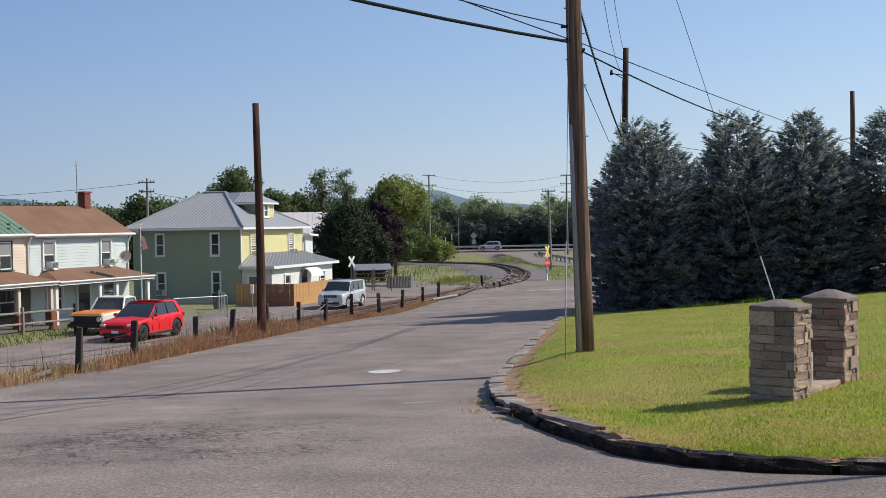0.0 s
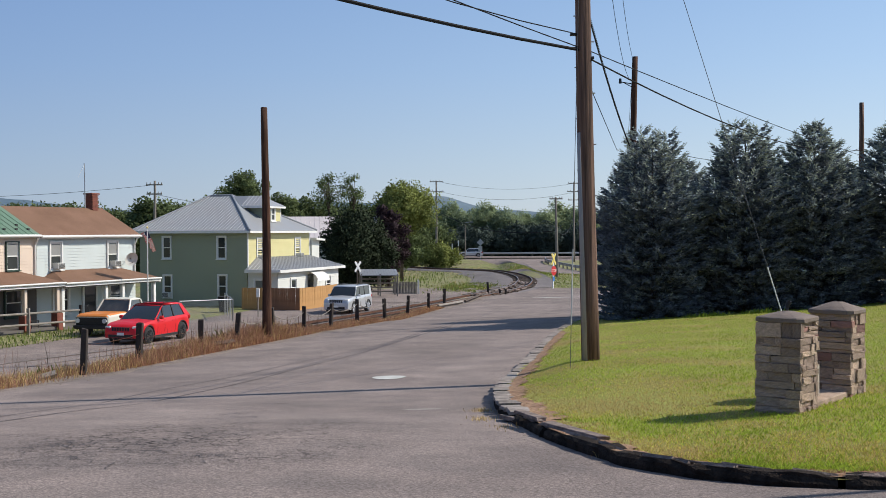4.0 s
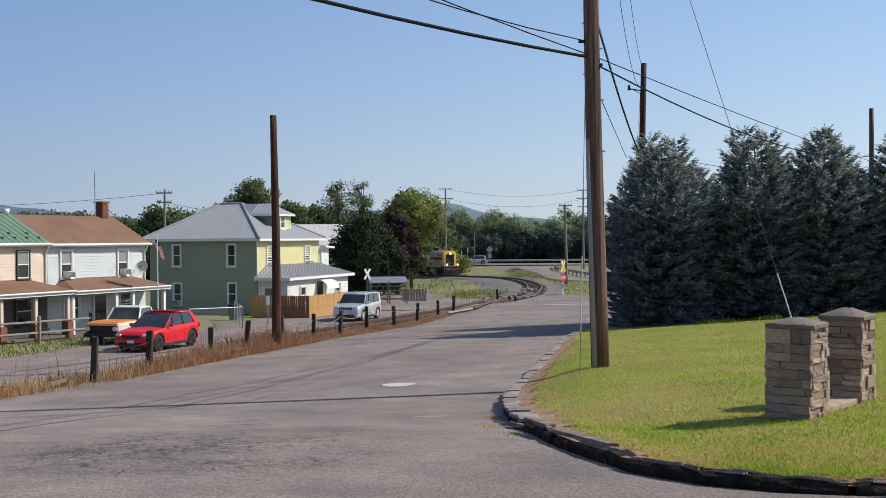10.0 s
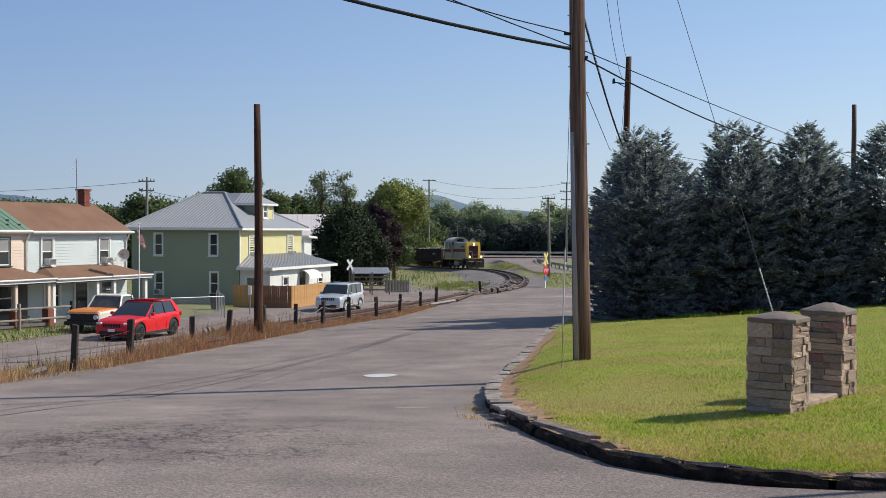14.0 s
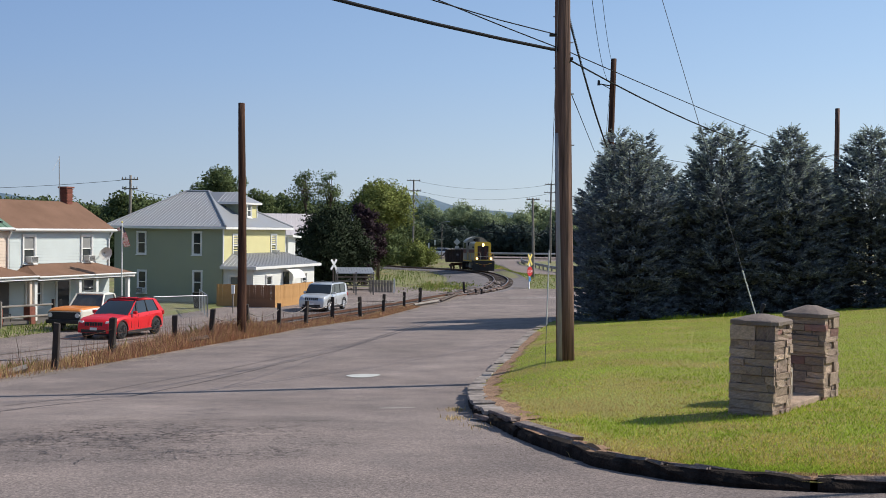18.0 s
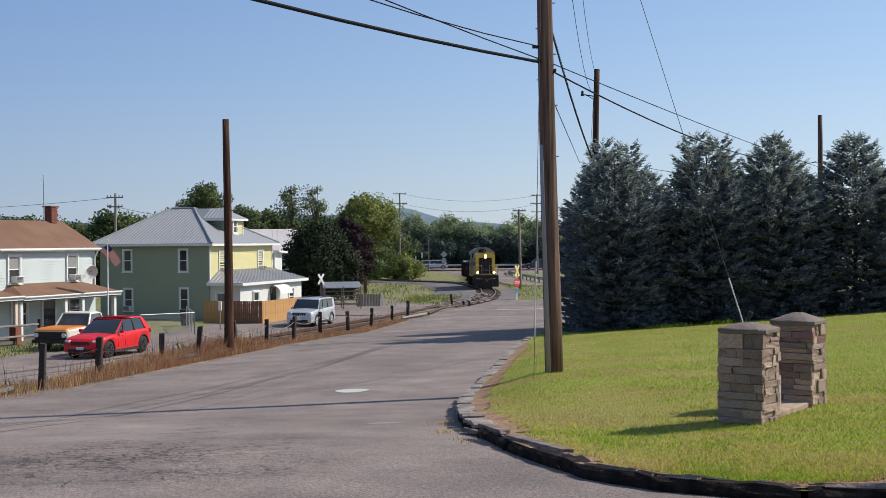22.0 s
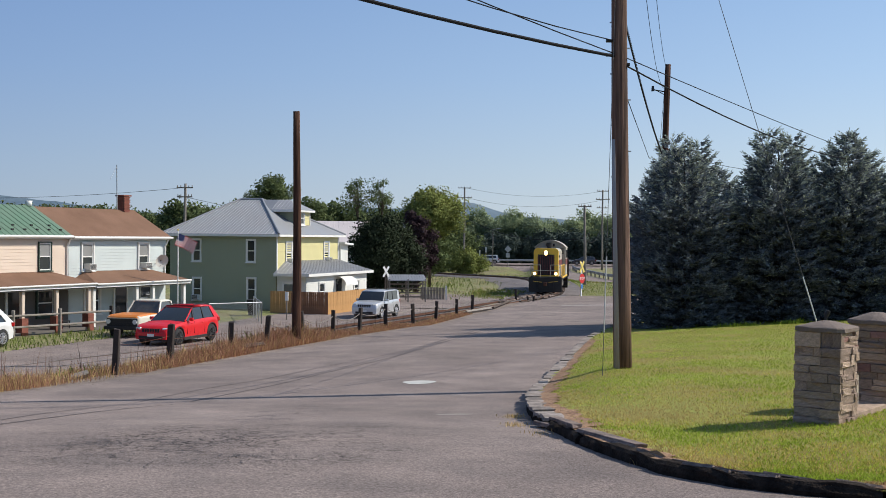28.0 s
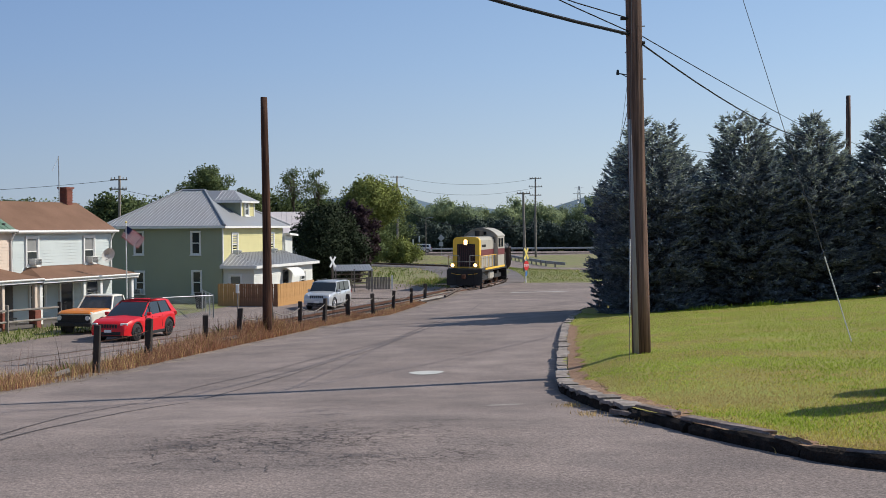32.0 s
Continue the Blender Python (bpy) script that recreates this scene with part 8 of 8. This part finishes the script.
def loose_stones():
    rnd = random.Random(5)
    verts, faces = [], []
    spots = []
    for k in range(1400):
        y = rnd.uniform(18, 90)
        spots.append((fence_x(y) + rnd.gauss(0.75, 0.35), y, rnd.uniform(0.012, 0.038), low_z))
    for k in range(160):
        y = rnd.uniform(9.5, 24)
        spots.append((kerb_x(y) - abs(rnd.gauss(0.05, 0.25)), y, rnd.uniform(0.006, 0.016), road_z))
    for x, y, r, z in spots:
        c = Vector((x, y, z(x, y)))
        j = len(verts)
        for d in ((1, 0, 0), (0, 1, 0), (-1, 0, 0), (0, -1, 0), (0, 0, 0.5)):
            verts.append(c + Vector(d) * r * rnd.uniform(0.6, 1.2))
        faces += [(j, j + 1, j + 4), (j + 1, j + 2, j + 4), (j + 2, j + 3, j + 4), (j + 3, j, j + 4)]
    tagged(new("loose_gravel", raw("loose_gravel", verts, faces, GRAVEL)), "loose stones along the road edge", "gravel", "", "stuff")


loose_stones()


# ---- grass and weeds ----
def blades(name, spots, material, label, category, lean=0.4, width=0.012, bent=False):
    """Upright blades; spots: x, y, z, height. bent: slender all along."""
    rnd = random.Random(len(spots))
    verts, faces = [], []
    for x, y, z, h in spots:
        a = rnd.uniform(0, 6.283)
        w = width * rnd.uniform(0.7, 1.4) * (0.5 + 0.5 * min(1, h / 0.2))
        dx, dy = math.cos(a) * w, math.sin(a) * w
        b = rnd.uniform(0, 6.283)
        lx, ly = math.cos(b) * h * lean * rnd.random(), math.sin(b) * h * lean * rnd.random()
        j = len(verts)
        verts += [(x - dx, y - dy, z - 0.01), (x + dx, y + dy, z - 0.01), (x + lx * 0.4 + dx * 0.7, y + ly * 0.4 + dy * 0.7, z + h * 0.6), (x + lx, y + ly, z + h)]
        if bent:
            verts.append((x + lx * 0.4 - dx * 0.7, y + ly * 0.4 - dy * 0.7, z + h * 0.6))
            faces += [(j, j + 1, j + 2, j + 4), (j + 4, j + 2, j + 3)]
        else:
            faces.append((j, j + 1, j + 2, j + 3))
    ob = new(name, raw(name, verts, faces, material))
    return tagged(ob, label, category, "", "stuff")


def vegetation():
    rnd = random.Random(9)
    sp, tan_, lush, rust = [], [], [], []
    # mown lawn, thicker where it is near; lush in front and behind the pillars, parched in the middle
    for k in range(300000):
        y = 9.2 + 40 * rnd.random() ** 1.9
        x = kerb_x(y) + 0.12 + rnd.uniform(0, min(22, 0.42 * y + 3))
        e = kerb_dist(x, y) if x - kerb_x(y) < 3 or y < 10.5 else 3.0
        dry = noise.noise(Vector((x * 0.55, y * 0.4, 3))) * 1.5 + 0.6 * noise.noise(Vector((x * 2, y * 2, 7))) + 0.75 * math.exp(-((x - 2.7) / 1.7) ** 2 - ((y - 15.5) / 3.2) ** 2) + 0.3 * math.exp(-((e - 0.3) / 0.8) ** 2) - 0.15 - 0.45 * ease(4.5, 8, x)
        z = lawn_z(x, y)
        h = rnd.uniform(0.013, 0.033)
        if y > 14.5 and e < 0.27:
            continue
        edge = (0.5 if y < 13 else 0.52) + 0.3 * noise.noise(Vector((x * 1.3, y * 1.3, 1))) + 0.14 * noise.noise(Vector((x * 5, y * 5, 4)))
        if e < edge:
            if rnd.random() < 0.7:
                (rust if rnd.random() < 0.8 else tan_).append((x, y, z, h * 0.7))
        elif rnd.random() < 0.24 + 0.8 * dry:
            tan_.append((x, y, z, h * 0.75))
        elif rnd.random() < 0.6 - 1.2 * dry:
            lush.append((x, y, z, h * 1.15))
        else:
            sp.append((x, y, z, h))
    blades("lawn_grass", sp, BLADE, "short mown green grass blades", "grass", 1.5, 0.0046)
    blades("lush_lawn_grass", lush, LUSH, "deep green grass blades in the lawn", "grass", 1.4, 0.0048)
    blades("dry_lawn_grass", tan_, TANBLADE, "yellowed dry grass blades in the lawn", "grass", 1.6, 0.0044)
    blades("dead_lawn_grass", rust, DRYBLADE, "reddish-brown dead grass at the kerb", "grass", 1.2, 0.004)
    # weeds along the bank
    brown, tan2, stalks, green, lit = [], [], [], [], []
    for k in range(260000):
        y = rnd.uniform(14, 60) if rnd.random() < 0.85 else rnd.uniform(60, 72)
        wide = interp(y, ((14, 3.0), (40, 2.2), (58, 1.2), (72, 0.5)))
        u = -abs(rnd.gauss(0, 1)) * wide * 0.7 + 0.6
        x = fence_x(y) + u
        f = noise.noise(Vector((x * 0.35, y * 0.22, 5))) + 0.4 * noise.noise(Vector((x * 1.4, y * 1.1, 8)))
        if rnd.random() < interp(f, ((-0.4, 0.85), (0.0, 0.25), (0.3, 0.0))):
            continue
        if y < 31 and rnd.random() < 0.55 or y > 45 and rnd.random() < 0.5:
            continue
        z = low_z(x, y)
        h = max(0.05, rnd.gauss(0.36, 0.15)) * (1.0 if u < 0.3 else 0.55) * (0.6 + 0.8 * max(0, f + 0.4)) * interp(y, ((24, 0.55), (32, 1.0), (42, 0.95), (47, 0.6), (52, 0.38), (72, 0.28)))
        q = rnd.random()
        if q < (0.32 if y < 33 else 0.14):
            tan2.append((x, y, z, h * 1.1))
        elif q < 0.92 or u > -0.6:
            brown.append((x, y, z, h))
        else:
            green.append((x, y, z, h))
        if rnd.random() < interp(y, ((24, 0.013), (48, 0.016), (58, 0.005))) and u < 0.0:
            stalks.append((x, y, z, rnd.uniform(0.4, 1.1)))
    for cx, cy, n in ((0.5, 17.4, 160), (0.45, 15.6, 120), (0.72, 14.2, 60), (1.6, 11.3, 50)):
        for k in range(n):
            x, y = rnd.gauss(cx, 0.1), rnd.gauss(cy, 0.22)
            tan2.append((x, y, road_z(x, y), rnd.uniform(0.02, 0.07)))
    # added blades before the spruces, for the sunlit grass showing beneath their boughs
    for k in range(800):
        x = rnd.choice((rnd.gauss(10.35, 0.45), rnd.gauss(12.6, 0.3)))
        y = rnd.gauss(45.6, 0.25)
        lit.append((x, y, lawn_z(x, y), abs(rnd.gauss(0.08, 0.06))))
    blades("foot_weeds", lit, LUSH, "light green blades standing in for sunlit grass beyond the spruces", "weeds", 0.6, 0.02)
    blades("rusty_weeds", brown, DRYBLADE, "rust-brown dead weeds on the bank", "weeds", 0.9, 0.005, True)
    blades("straw_weeds", tan2, TANBLADE, "straw-coloured dry grass on the bank", "weeds", 0.9, 0.005, True)
    blades("seed_stalks", stalks, STALK, "dark upright seed stalks above the weeds", "weeds", 0.2, 0.0075, True)
    # leafy seed heads on the stalks
    pts = []
    for x, y, z, h in stalks:
        for q in range(4):
            pts.append(Vector((x + rnd.gauss(0, 0.012), y + rnd.gauss(0, 0.025), z + h * rnd.uniform(0.5, 1.0))))
    tagged(new("seed_heads", raw("seed_heads", *cards(pts, 0.011, rnd), STALK)), "dark clustered seed heads", "weeds", "", "stuff")
    # yards, verges and track sides
    for k in range(1600):
        y = rnd.uniform(45, 66)
        x = fence_x(y) - rnd.uniform(13.0, 17)
        green.append((x, y, low_z(x, y), rnd.uniform(0.05, 0.25)))
    near_rail = RAIL[::8]
    far_dry, verge = [], []
    for k in range(16000):
        y = rnd.uniform(104, 150)
        x = rnd.uniform(8.6, 19) if rnd.random() < 0.5 else rnd.uniform(-9, 4.5)
        if x > RAMP_L(y) - 0.2 or min((x - p.x) ** 2 + (y - p.y) ** 2 for p in near_rail) < (9 if x > 6 else 32):
            continue
        if x < 6 and rnd.random() < 0.92:
            continue
        f = noise.noise(Vector((x * 0.3, y * 0.15, 2)))
        (verge if x > 6 else green if rnd.random() < 0.75 + f else far_dry).append((x, y, low_z(x, y), rnd.uniform(0.03, 0.09)))
    for k in range(5200):
        x, y = rnd.gauss(2.2, 1.7), rnd.gauss(105, 5)
        if y < 93 or noise.noise(Vector((x * 0.6, y * 0.3, 6))) < -0.15:
            continue
        if min((x - p.x) ** 2 + (y - p.y) ** 2 for p in near_rail) > 5.5:
            (verge if rnd.random() < 0.4 else green if rnd.random() < 0.75 else far_dry).append((x, y, low_z(x, y), abs(rnd.gauss(0.15, 0.1))))
    for k in range(300):
        x, y = rnd.gauss(-3.5, 2.2), rnd.gauss(122, 6)
        green.append((x, y, low_z(x, y), abs(rnd.gauss(0.45, 0.25))))
    line = sorted((y, x) for x, y in TRACK if y > 100)
    for k in range(9000):
        y = rnd.uniform(108, 200)
        lo, hi = interp(y, line) + 2.9, RAMP_L(y) - 0.3
        if hi > lo:
            x = rnd.uniform(lo, hi)
            f = noise.noise(Vector((x * 0.3, y * 0.15, 2)))
            (verge if rnd.random() < 0.7 + f else far_dry).append((x, y, low_z(x, y) - 0.03, rnd.uniform(0.05, 0.25)))
    for k in range(6000):
        x, y = rnd.uniform(-22, 6), rnd.uniform(138, 196)
        if min((x - p.x) ** 2 + (y - p.y) ** 2 for p in near_rail) > 9:
            f = noise.noise(Vector((x * 0.2, y * 0.1, 2)))
            (green if rnd.random() < 0.7 + f else far_dry).append((x, y, low_z(x, y), rnd.uniform(0.06, 0.22) * (1 + max(0, f))))
    blades("verge_grass", verge, VERGE, "fresh green verge grass by the crossing", "grass", 1.2, 0.03)
    blades("dry_verge_grass", far_dry, TANBLADE, "dry straw grass beside the railway", "grass", 0.9, 0.014)
    blades("green_weeds", green, WEEDGREEN, "yellow-green weeds and rough grass", "weeds", 0.6, 0.02)


vegetation()
tree("street_tree", "leafy green tree behind the grey house", pose(-32.3, 62, 0), 8.0, 13.0, 2.5, LEAF_LIGHT, 20000, 0.15, 110, 22, trunk=0.25)


# ---- what moves ----
def motions():
    ride(LOCO, 0.0, 10.4)
    ride(WAGON, 11.1, 9.8)
    for ob, rows in zip(CARS, TRAFFIC):
        drive(ob, rows)
    flag_motion()


motions()
